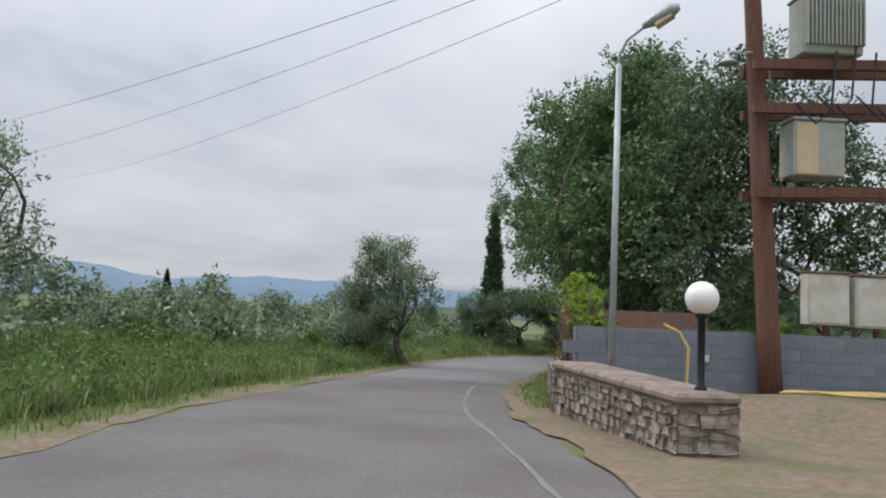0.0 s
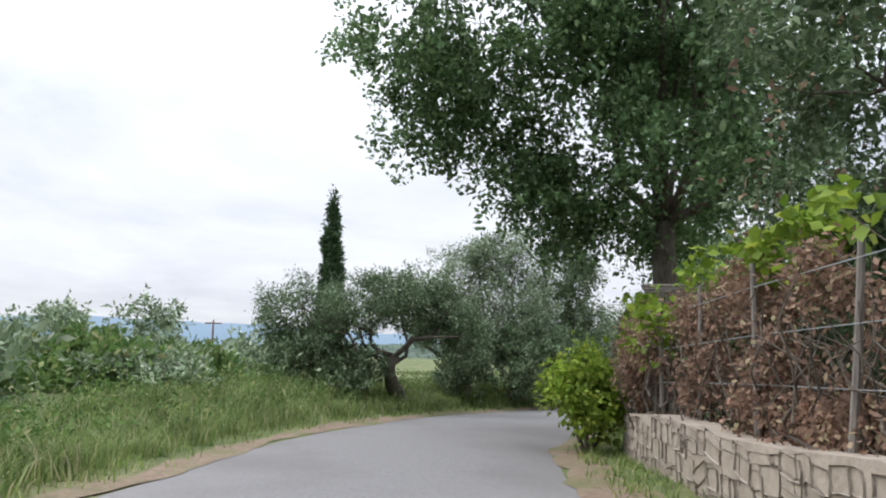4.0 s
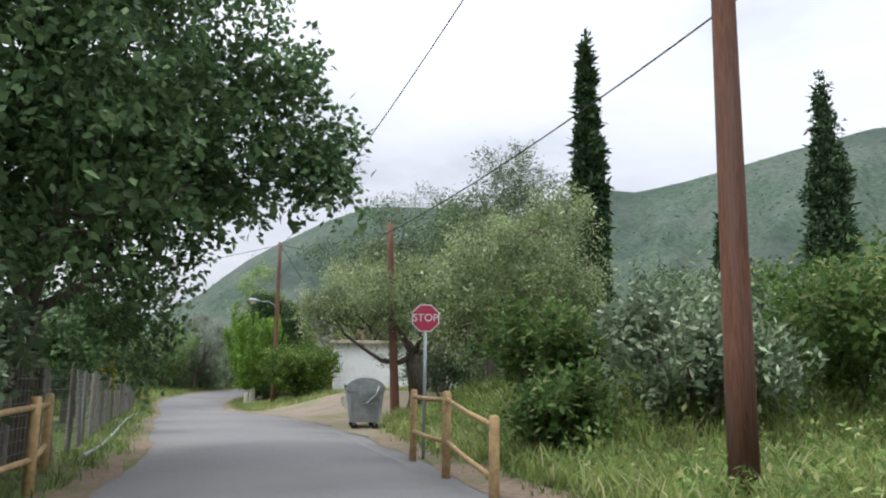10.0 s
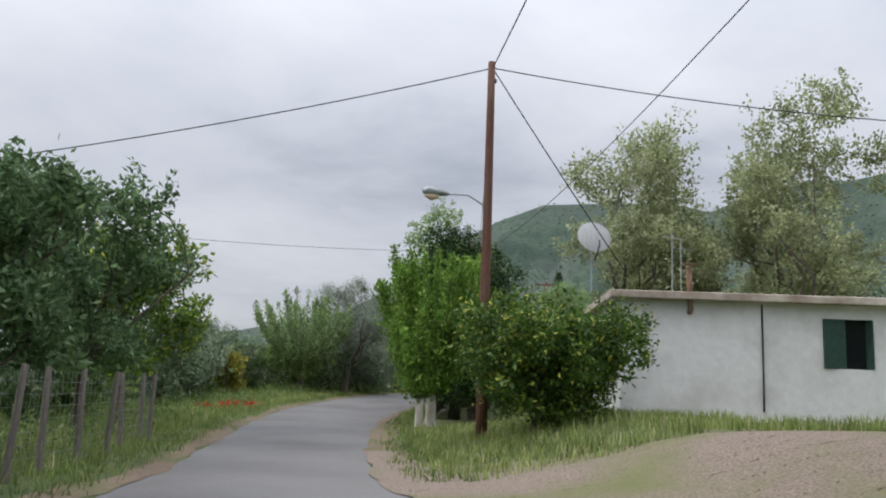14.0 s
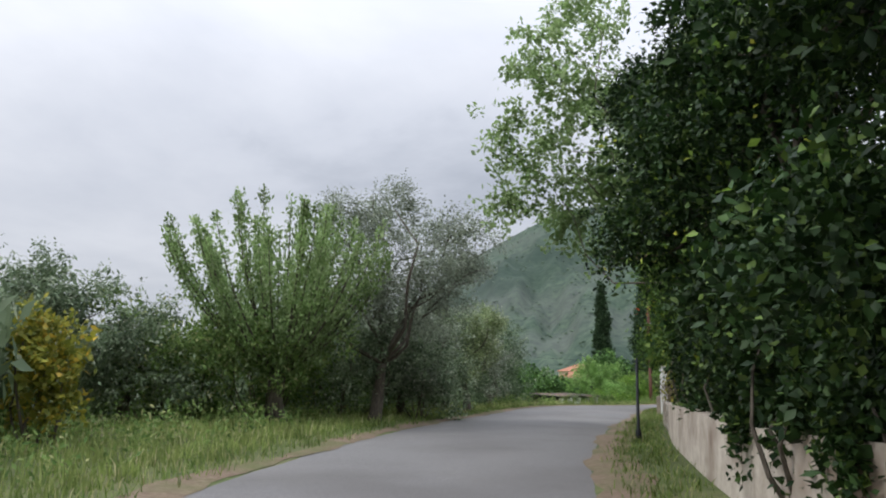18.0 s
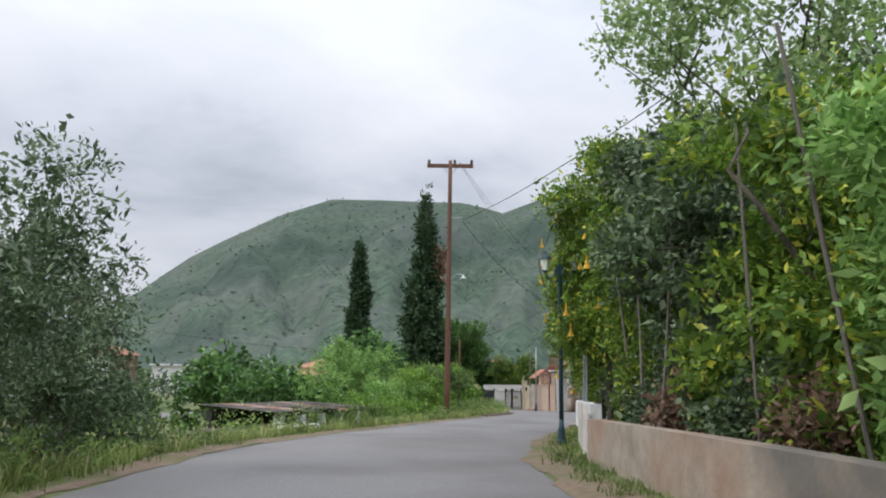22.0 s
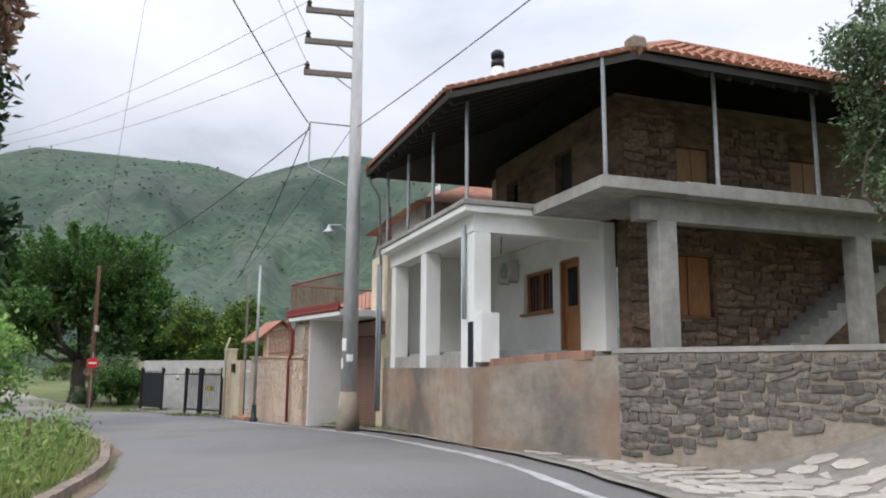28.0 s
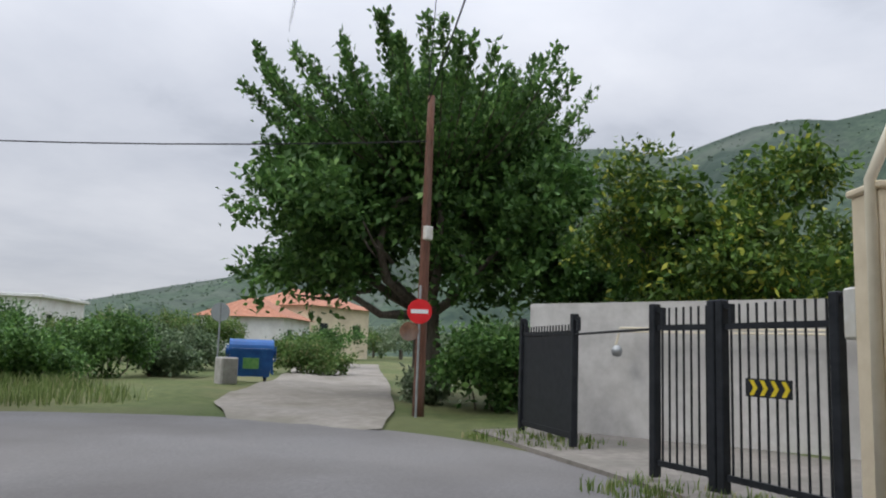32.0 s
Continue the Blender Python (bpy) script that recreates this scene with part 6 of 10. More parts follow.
for k in range(10):
    a, b = Vector(p3_[k][:2]), Vector(p3_[k + 1][:2])
    d = b - a
    ang = math.atan2(d.y, d.x)
    nrm = Vector((-d.y, d.x)).normalized()
    for r in range(6):
        for c in range(3):
            q = (c + 0.5 + (0.25 if r % 2 else -0.2)) / 3
            p = a + d * q + nrm * 0.004
            ob = new("block", BL)
            ob.parent = wbw
            ob.matrix_world = Matrix.LocRotScale(Vector((p.x, p.y, b3[k] + 0.3 + 0.095 + r * 0.185)), Euler((0, 0, ang)), Vector((d.length / 3 * 0.997, 0.06, 0.1845)))


mf = thing("wall_fence", (*p3_[5][:2], 0), "galvanised posts and wire on the garden wall", "fence")
inv = mf.matrix_world.inverted()
for k in range(3, 20, 2):
    a, b = Vector((*p3_[k][:2], t3[k])), Vector((*p3_[min(k + 2, 21)][:2], t3[min(k + 2, 21)]))
    off_ = Vector((a.y - b.y, b.x - a.x, 0)).normalized() * -0.14
    part("post", Mesh().tube([tuple(inv @ (a + off_ + Vector((0, 0, -0.1)))), tuple(inv @ (a + off_ + Vector((0, 0, 1.25))))], 0.022, 7), GALV, mf)
    for hz_ in (0.25, 0.7, 1.15):
        part("wire", Mesh().tube([tuple(inv @ (a + off_ + Vector((0, 0, hz_)))), tuple(inv @ (b + off_ + Vector((0, 0, hz_))))], 0.004, 4), GALV, mf)


def lantern_post(x, y, label, heads=2, h=3.6, z=None, rz=0.0):
    z = land1(x, y) if z is None else z
    e = thing("street_lantern", (x, y, z), label, "street lamp", "iron street lanterns", rz=rz)
    part("base", Mesh().lathe([(0.13, -0.1), (0.13, 0.08), (0.115, 0.12), (0.1, 0.2), (0.085, 0.34), (0.092, 0.37), (0.07, 0.42), (0.062, 0.62)], 14), BLUEIRON, e, smooth=True)
    part("column", Mesh().lathe([(0.062, 0.6), (0.055, 2.0), (0.05, h - 0.1), (0.07, h - 0.06), (0.04, h)], 12), BLUEIRON, e, smooth=True)
    for sx in ((-1, 1) if heads == 2 else ()):
        part("arm", Mesh().tube([(0, 0, h - 0.35), (sx * 0.2, 0, h - 0.42), (sx * 0.38, 0, h - 0.25), (sx * 0.38, 0, h - 0.12)], 0.02, 7), BLUEIRON, e, smooth=True)
        gls = part("lantern", Mesh().lathe([(0.07, 0), (0.14, 0.30)], 6, (sx * 0.38, 0, h - 0.1)), OPAL, e, "frosted lantern glass")
        part("lantern_roof", Mesh().lathe([(0.18, 0.30), (0.17, 0.33), (0.07, 0.44), (0.03, 0.46), (0.02, 0.54)], 6, (sx * 0.38, 0, h - 0.1)), BLUEIRON, gls)
        part("lantern_rim", Mesh().lathe([(0.05, -0.05), (0.085, -0.03), (0.085, 0.01)], 6, (sx * 0.38, 0, h - 0.1)), BLUEIRON, gls)
    if heads == 2:
        part("finial_shield", Mesh().tube([(0, -0.06, h - 0.1), (0, 0.06, h - 0.1)], 0.15, 12), BLUEIRON, e)
    return e


lantern_post(100.15, 135.95, "dark blue-green iron street lantern in front of the flowering bush", 2, 4.6, rz=-60)
wooden_pole(123.8, 141.6, 9.0, 0.14, "brown wooden utility pole behind the iron lantern")
lantern_post(121.12, 142.28, "dark blue-green double-headed iron street lantern", 2, 3.84, rz=12)
dp = thing("iron_post", (71.2, 116.6, land1(71.2, 116.6)), "dark painted iron post by the plaster wall", "post")
part("shaft", Mesh().lathe([(0.07, -0.1), (0.07, 0.2), (0.04, 0.26), (0.032, 1.9)], 10), BLACKIRON, dp, smooth=True)
sp_ = thing("signpost", (123.4, 142.0, land1(123.4, 142.0)), "small blank metal sign on a thin post beside the paving", "sign", rz=30)
part("post", Mesh().tube([(0, 0, -0.2), (0, 0, 1.95)], 0.025, 8), GALV, sp_)
part("plate", Mesh().box((0, -0.03, 1.85), (0.22, 0.02, 0.32)), GREYBACK, sp_)
# tall pole with a crossarm, and the cables
poleD = wooden_pole(116.6, 149.9, 14.2, 0.17, "tall reddish-brown wooden pole with a three-insulator crossarm", z=-3.9)
cr = part("crossarm", Mesh().box((0, 0, 13.9), (2.6, 0.14, 0.2), 0), POLEWOOD, poleD)
cr.matrix_local = pose(0, 0, 0, 0, 0, -58)
for k in (-1.2, 0.25, 1.2):
    a = radians(-58)
    part("insulator", Mesh().lathe([(0.03, 0), (0.09, 0.04), (0.05, 0.1), (0.1, 0.16), (0.04, 0.26)], 9, (k * math.cos(a), k * math.sin(a), 14.0)), PORCELAIN, poleD)
part("brace", Mesh().tube([(0.35 * math.cos(radians(-58)), 0.35 * math.sin(radians(-58)), 13.8), (0, 0, 13.3)], 0.02, 5), GALV, poleD)
part("brace", Mesh().tube([(-0.35 * math.cos(radians(-58)), -0.35 * math.sin(radians(-58)), 13.8), (0, 0, 13.3)], 0.02, 5), GALV, poleD)
part("side_bracket", Mesh().tube([(0, 0, 10.9), (0.5, -0.5, 10.95), (0.52, -0.52, 10.7)], 0.03, 6), GALV, poleD)
lamp_arm(poleD, 7.6, (0.55, -0.83), 0.8, "round")
cable((117.1, 149.4, 6.9), (86.0, 119.0, 5.5), 0.9)
cable((117.1, 149.4, 6.9), (140.05, 154.4, 4.7), 0.8)

# ---- two-storey stone house with the white porch ----
HU, HV = Vector((0.835, 0.550)), Vector((0.550, -0.835))
EO = Vector((136.2, 148.85))
EZ = -4.0
ANG = math.degrees(math.atan2(HU.y, HU.x))


def hp(s, w):
    p = EO + HU * s + HV * w
    return p.x, p.y


# local frame: x along the road front, y towards the road, so deeper into the plot is -y
F0, C0, P1, EAVE = 1.98, 4.92, 5.2, 7.5
he = thing("stone_house", (EO.x, EO.y, EZ), "two-storey rubble stone house with a white porch and tiled hip roof", "house", rz=ANG)


def hbox(name, x0, x1, y0, y1, z0, z1, mat, label="", bev=0.0):
    c, s = ((x0 + x1) / 2, (y0 + y1) / 2, (z0 + z1) / 2), (x1 - x0, y1 - y0, z1 - z0)
    return part(name, bevelled(s, bev, c) if bev else Mesh().box(c, s), mat, he, label)


# podium and retaining wall face
FL = 1.58
hbox("podium", -0.45, 6.75, -3.4, 0.0, -0.5, FL, CONCRETE, "stained concrete retaining wall under the porch")
hbox("porch_floor", -0.45, 6.75, -3.4, -0.5, FL, F0, GREYCONC, "grey concrete porch floor")
# porch pillars and beams
for x0, w in ((-0.47, 0.78), (2.8, 0.45), (5.6, 0.42)):
    hbox("porch_pillar", x0, x0 + w, -0.42, -0.02, FL - 0.04, C0 - 0.4, WHITEPAINT, "white painted porch pillar", 0.012)
hbox("porch_beam", -0.47, 6.15, -0.45, 0.0, C0 - 0.4, C0, WHITEPAINT)
hbox("porch_beam", -0.47, -0.1, -3.15, -0.45, C0 - 0.4, C0, WHITEPAINT)
hbox("porch_roof", -0.62, 6.3, -3.15, 0.26, C0, P1 - 0.12, WHITEPAINT, "white porch roof slab", 0.02)
hbox("slab_edge", -0.66, 6.34, -3.15, 0.30, P1 - 0.12, P1, GREYCONC, "grey concrete edge of the porch roof", 0.015)
hbox("parapet_curb", 0.31, 5.6, -0.30, -0.04, FL, FL + 0.30, GREYCONC, "low grey block upstand between the pillars")
hbox("parapet_curb", 6.02, 6.75, -0.30, -0.04, FL, FL + 0.30, GREYCONC, "low grey block upstand between the pillars")
hbox("meter_niche", -0.9, -0.47, -0.42, -0.02, FL + 0.12, FL + 1.15, WHITEPAINT)
hbox("niche_door", -0.44, -0.16, -0.03, 0.0, FL + 0.02, FL + 0.98, BLACKIRON, "dark meter niche")
part("ceiling_flex", Mesh().tube([(1.6, -1.6, C0), (1.62, -1.6, C0 - 0.35), (1.6, -1.58, C0 - 0.5)], 0.012, 5), CABLE, he, "hanging lamp flex")
# back wall of the porch with window and door
bw0 = -3.15
for x0, x1, z0, z1 in ((-0.65, 0.5, F0, C0), (1.42, 1.85, F0, C0), (0.5, 1.42, F0 + 2.28, C0), (1.85, 3.55, F0, F0 + 1.08), (1.85, 3.55, F0 + 2.2, C0), (3.55, 6.3, F0, C0)):
    hbox("porch_wall", x0, x1, bw0 - 0.3, bw0, z0, z1, WHITEPAINT)
hbox("porch_end_wall", 6.05, 6.3, -3.15, -0.45, F0, C0, WHITEPAINT)
dr = hbox("door", 0.55, 1.37, bw0 - 0.16, bw0 - 0.1, F0 + 0.02, F0 + 2.25, SHUTTERWOOD, "varnished wooden front door with a glazed panel")
for z0, z1 in ((0.2, 0.9),):
    part("door_panel", bevelled((0.55, 0.02, z1 - z0), 0.008, (0.96, bw0 - 0.09, F0 + (z0 + z1) / 2)), SHUTTERWOOD, dr)
part("door_panel", bevelled((0.55, 0.02, 0.14), 0.008, (0.96, bw0 - 0.09, F0 + 1.03)), SHUTTERWOOD, dr)
part("door_glass", Mesh().box((0.96, bw0 - 0.095, F0 + 1.62), (0.5, 0.012, 0.95)), GLASSDARK, dr, "dark glazed panel behind a grille")
for k in range(4):
    part("grille_bar", Mesh().tube([(0.78 + 0.12 * k, bw0 - 0.08, F0 + 1.15), (0.78 + 0.12 * k, bw0 - 0.08, F0 + 2.09)], 0.008, 5), BLACKIRON, dr)
for x in (0.51, 1.41):
    part("door_jamb", Mesh().box((x, bw0 - 0.06, F0 + 1.14), (0.08, 0.14, 2.28)), SHUTTERWOOD, dr)
part("door_head", Mesh().box((0.96, bw0 - 0.06, F0 + 2.27), (0.82, 0.14, 0.07)), SHUTTERWOOD, dr)
wn1 = hbox("window", 1.88, 3.52, bw0 - 0.2, bw0 - 0.17, F0 + 1.08, F0 + 2.2, GLASSDARK, "dark barred window in a brown frame")
for k in range(8):
    part("window_bar", Mesh().tube([(2.0 + 0.2 * k, bw0 - 0.1, F0 + 1.1), (2.0 + 0.2 * k, bw0 - 0.1, F0 + 2.18)], 0.011, 5), BROWNIRON, wn1)
part("window_frame", Mesh().box((2.7, bw0 - 0.13, F0 + 1.12), (1.68, 0.08, 0.07)).box((2.7, bw0 - 0.13, F0 + 2.16), (1.68, 0.08, 0.07)).box((1.9, bw0 - 0.13, F0 + 1.64), (0.07, 0.08, 0.96)).box((3.5, bw0 - 0.13, F0 + 1.64), (0.07, 0.08, 0.96)).box((2.7, bw0 - 0.14, F0 + 1.64), (0.06, 0.06, 0.96)), SHUTTERWOOD, wn1)
part("window_sill", bevelled((1.8, 0.2, 0.06), 0.01, (2.7, bw0 + 0.02, F0 + 1.05)), SHUTTERWOOD, wn1)
ac = thing("air_conditioner", (*hp(4.25, 3.0), EZ + F0 + 2.05), "white outdoor air conditioner unit on the porch wall", "air conditioner", rz=ANG)
part("casing", bevelled((0.85, 0.3, 0.6), 0.03, (0, 0.02, 0.3)), BOXWHITE, ac)
part("fan_grille", Mesh().tube([(-0.1, 0.17, 0.3), (-0.1, 0.19, 0.3)], 0.24, 18), GALV, ac, "round fan grille")
for sx in (-0.3, 0.3):
    part("bracket", Mesh().box((sx, -0.05, -0.02), (0.04, 0.4, 0.04)), GALV, ac)
# rain pipes on the front
for x0, y0 in ((-0.05, 0.05), (6.82, 0.1), (7.0, 0.14)):
    pt_ = [(x0, y0, C0 - 0.2), (x0, y0, 0.3 if x0 > 1 else FL + 1.05)]
    part("rain_pipe", Mesh().tube(pt_, 0.045, 9), PVCPIPE, he, "grey rain pipe", True)
part("rain_pipe", Mesh().tube([(6.55, 0.62, EAVE - 0.05), (6.6, 0.5, EAVE - 0.35), (6.82, 0.2, EAVE - 0.7), (6.82, 0.1, C0 - 0.25)], 0.045, 9), PVCPIPE, he, "grey rain pipe", True)
# ground floor stone walls beside the porch
gx0, gy1 = -1.15, -3.2
for y0, y1, z0, z1 in ((-4.4, -3.5, 1.6, C0), (-5.75, -4.4, 1.6, 2.75), (-5.75, -4.4, 4.2, C0), (-12.0, -5.75, 1.6, C0)):
    hbox("stone_wall", gx0, gx0 + 0.5, y0, y1, z0, z1, RUBBLE)
lw = hbox("shuttered_window", gx0 + 0.12, gx0 + 0.16, -5.72, -4.43, 2.78, 4.17, SHUTTERWOOD, "brown shuttered window")
for k in (0, 1):
    part("shutter", bevelled((0.04, 0.6, 1.36), 0.01, (gx0 + 0.09, -5.40 + 0.65 * k, 3.475)), SHUTTERWOOD, lw)
    for zz in (3.1, 3.85):
        part("shutter_panel", bevelled((0.02, 0.42, 0.52), 0.01, (gx0 + 0.065, -5.40 + 0.65 * k, zz)), SHUTTERWOOD, lw)
part("window_frame", Mesh().box((gx0 + 0.08, -5.08, 2.74), (0.1, 1.45, 0.07)).box((gx0 + 0.08, -5.08, 4.22), (0.1, 1.45, 0.07)), SHUTTERWOOD, lw)
# outside stair rising along the wall
stm = Mesh()
stm.v += [(gx0 - 0.98, -6.2, 1.45), (gx0 - 0.98, -10.6, 4.45), (gx0 - 0.98, -10.6, 4.05), (gx0 - 0.98, -6.9, 1.45), (gx0 - 0.02, -6.2, 1.45), (gx0 - 0.02, -10.6, 4.45), (gx0 - 0.02, -10.6, 4.05), (gx0 - 0.02, -6.9, 1.45)]
b = len(stm.v) - 8
stm.f += [(b, b + 1, b + 2, b + 3), (b + 4, b + 7, b + 6, b + 5), (b, b + 4, b + 5, b + 1), (b + 3, b + 2, b + 6, b + 7)]
stair = part("outside_stair", stm, GREYCONC, he, "concrete outside stair")
for k in range(14):
    part("step", Mesh().box((gx0 - 0.5, -6.6 - k * 0.28, 1.7 + k * 0.19), (0.93, 0.30, 0.2)), GREYCONC, stair)
# upper floor: slab, pillars, walls
hbox("veranda_slab", -3.6, -0.67, -3.2 - 0.02, -1.35, C0 + 0.02, P1 - 0.03, GREYCONC)
hbox("veranda_slab", -3.6, -1.0, -12.0, -3.22, C0, P1, GREYCONC, "cantilevered concrete veranda slab", 0.015)
hbox("slab_beam", -3.2, -2.88, -12.0, -2.4, C0 - 0.45, C0, GREYCONC)
for y in (-3.0, -8.1):
    hbox("veranda_pillar", -3.25, -2.85, y - 0.22, y + 0.22, 1.5, C0 - 0.45, GREYCONC, "square concrete pillar", 0.015)
ux = -1.1
for y0, y1, z0, z1 in ((-4.9, -3.3, P1, EAVE + 0.4), (-5.85, -4.9, P1, P1 + 0.55), (-5.85, -4.9, P1 + 1.6, EAVE + 0.4), (-8.3, -5.85, P1, EAVE + 0.4), (-9.25, -8.3, P1, P1 + 0.55), (-9.25, -8.3, P1 + 1.6, EAVE + 0.4), (-12.0, -9.25, P1, EAVE + 0.4)):
    hbox("stone_wall", ux, ux + 0.5, y0, y1, z0, z1, RUBBLE)
for yc in (-5.375, -8.775):
    uw = hbox("shuttered_window", ux + 0.14, ux + 0.18, yc - 0.47, yc + 0.47, P1 + 0.55, P1 + 1.6, PALESHUTTER, "faded brown shuttered window")
    for k in (-1, 1):
        part("shutter", bevelled((0.04, 0.44, 1.0), 0.01, (ux + 0.10, yc + k * 0.23, P1 + 1.08)), PALESHUTTER, uw)
    part("sill", Mesh().box((ux - 0.02, yc, P1 + 0.52), (0.2, 1.1, 0.06)), BLACKIRON, uw)
for x0, x1, z0, z1 in ((ux + 0.5, 1.0, P1, EAVE + 0.3), (1.0, 1.9, P1 + 2.0, EAVE + 0.3), (1.9, 4.2, P1, EAVE + 0.3), (4.2, 5.0, P1, P1 + 0.8), (4.2, 5.0, P1 + 1.9, EAVE + 0.3), (5.0, 5.8, P1, EAVE + 0.3)):
    hbox("stone_wall", x0, x1, -3.8, -3.3, z0, z1, RUBBLE)
hbox("upper_door", 1.0, 1.9, -3.55, -3.5, P1, P1 + 2.0, DARKWOOD, "dark wooden veranda door")
hbox("upper_window", 4.2, 5.0, -3.6, -3.55, P1 + 0.8, P1 + 1.9, GLASSDARK)
hbox("stone_wall", 5.3, 5.8, -12.0, -3.8, P1 - 0.3, EAVE + 0.3, RUBBLE)
hbox("stone_wall", ux, 5.8, -12.3, -12.0, 0.0, EAVE + 0.3, RUBBLE)
BROWN_D = stone_data(BROWNSTONE)
rwh = np.random.default_rng(19)
for y0, y1, z0, z1 in ((-4.4, -3.5, 1.7, C0), (-5.75, -4.4, 1.7, 2.7), (-5.75, -4.4, 4.25, C0), (-9.0, -5.75, 1.7, C0 - 0.1)):
    lay_stones(he, hp(gx0, -y0), hp(gx0, -y1), EZ + z0, EZ + z1, BROWN_D, rwh, (0.42, 0.19), 120, rough=0.15)
for y0, y1, z0, z1 in ((-4.85, -3.4, P1 + 0.1, EAVE), (-8.25, -5.9, P1 + 0.1, EAVE)):
    lay_stones(he, hp(ux, -y0), hp(ux, -y1), EZ + z0, EZ + z1, BROWN_D, rwh, (0.42, 0.19), 130, rough=0.15)
# slender roof posts
for x, y in ((-3.45, -1.5), (-3.45, -4.1), (-3.45, -6.7), (-3.45, -9.3), (-0.4, 0.12), (1.9, 0.12), (4.0, 0.12), (6.1, 0.12)):
    part("roof_post", Mesh().tube([(x, y, P1 - 0.02), (x, y, EAVE + (0.1 if x < -1 else 0.0))], 0.045, 8), GALV, he, "slender galvanised veranda post")
# roof: low hip with a front slope running out over the porch
ex0, ex1, ey0, ey1 = -4.0, 6.55, -12.8, 0.7
rz0, rz1 = EAVE, EAVE + 3.1
ridge = ((1.3, -6.7), (1.3, -8.6))
corner = [(ex0, -1.9), (-0.75, ey1), (ex1, ey1), (ex1, ey0), (ex0, ey0)]
deckm = Mesh()
top = [(x, y, rz0) for x, y in corner] + [(ridge[0][0], ridge[0][1], rz1), (ridge[1][0], ridge[1][1], rz1)]
deckm.v = top + [(x, y, z - 0.14) for x, y, z in top]
faces = [(0, 5, 1), (1, 5, 2), (2, 5, 6, 3), (3, 6, 4), (4, 6, 5, 0)]
deckm.f = [tuple(reversed(f)) for f in faces] + [tuple(i + 7 for i in f) for f in faces] + [(i, (i + 1) % 5, (i + 1) % 5 + 7, i + 7) for i in range(5)]
rf = part("roof", deckm, DARKWOOD, he, "dark timber roof deck with terracotta tiles")


def tile_slope(parent, e0, e1, r0, r1, pitch_w=0.24, course=0.42, lift=0.035, name="roof_tile_course"):
    """Rows of half-round tiles on the slope between an eave line and a ridge line."""
    e0, e1, r0, r1 = Vector(e0), Vector(e1), Vector(r0), Vector(r1)
    ln = (e1 - e0).length
    n = int(ln / pitch_w)
    ax = (e1 - e0).normalized()
    for i in range(n):
        q = (i + 0.5) / n
        a = e0.lerp(e1, q)
        # run straight up the slope until a hip or the ridge is met
        base = e0 + ax * (q * ln)
        nrm = (e1 - e0).cross(r0 - e0).normalized()
        if nrm.z < 0:
            nrm = -nrm
        upv = nrm.cross(ax)
        if upv.z < 0:
            upv = -upv
        h = (r0 - e0).dot(upv)
        x0, x1 = (r0 - e0).dot(ax), (r1 - e0).dot(ax)
        xq = q * ln
        if xq < x0:
            top_ = h * xq / max(x0, 1e-6)
        elif xq > x1:
            top_ = h * (ln - xq) / max(ln - x1, 1e-6)
        else:
            top_ = h
        if top_ < 0.2:
            continue
        m = Mesh()
        k = max(1, int(round(top_ / course)))
        for c in range(k):
            l0, l1 = top_ * c / k - 0.03, top_ * (c + 1) / k + 0.02
            b0 = len(m.v)
            for l_, rr, up_ in ((l0, pitch_w * 0.52, 0.025), (l1, pitch_w * 0.44, 0.0)):
                for s in range(6):
                    an = math.pi * s / 5
                    m.v.append(tuple(base + upv * l_ + ax * (math.cos(an) * rr) + nrm * (math.sin(an) * rr * 0.75 + lift + up_)))
            for s in range(5):
                m.f.append((b0 + s, b0 + s + 1, b0 + 7 + s, b0 + 6 + s))
            m.f.append(tuple(b0 + s for s in range(6)))
        part(name, m, TERRACOTTA, parent)


T_ = [Vector(p) for p in top]
tile_slope(rf, T_[4], T_[0], T_[6], T_[5])
tile_slope(rf, T_[1], T_[2], T_[5], T_[5] + Vector((0.01, 0, 0)))
tile_slope(rf, T_[0], T_[1], T_[5], T_[5] + Vector((0.01, -0.01, 0)))
tile_slope(rf, T_[2], T_[3], T_[5], T_[6])
tile_slope(rf, T_[3], T_[4], T_[6], T_[6] + Vector((-0.01, 0, 0)))
part("ridge_tiles", Mesh().tube([tuple(T_[5] + Vector((0, 0, 0.03))), tuple(T_[6] + Vector((0, 0, 0.03)))], 0.13, 8), TERRACOTTA, rf)
for c in (0, 1, 2, 3, 4):
    part("hip_tiles", Mesh().tube([tuple(T_[c] + Vector((0, 0, 0.04))), tuple((T_[5] if c < 3 else T_[6]) + Vector((0, 0, 0.04)))], 0.12, 8), TERRACOTTA, rf)
part("acroterion", bevelled((0.34, 0.34, 0.3), 0.06, (ex0 + 0.1, -1.95, rz0 + 0.18)), CAPSTONE, rf, "moulded clay corner ornament")
for k in range(15):
    x = -0.6 + k * 0.5
    part("rafter", Mesh().box((x, -1.35, rz0 + 0.62), (0.09, 4.2, 0.12), 0, 1, -22.7), DARKWOOD, rf)
for k in range(16):
    y = -3.6 - k * 0.56
    part("rafter", Mesh().box((-2.8, y, rz0 + 0.47), (2.5, 0.09, 0.12), 0, 1, 0, -30.3), DARKWOOD, rf)
ch = thing("chimney_flue", (*hp(6.3, 3.6), EZ + EAVE - 0.7), "white metal chimney flue with a black cowl", "chimney")
part("pipe", Mesh().lathe([(0.2, 0), (0.2, 4.6)], 14), WHITEPAINT, ch, smooth=True)
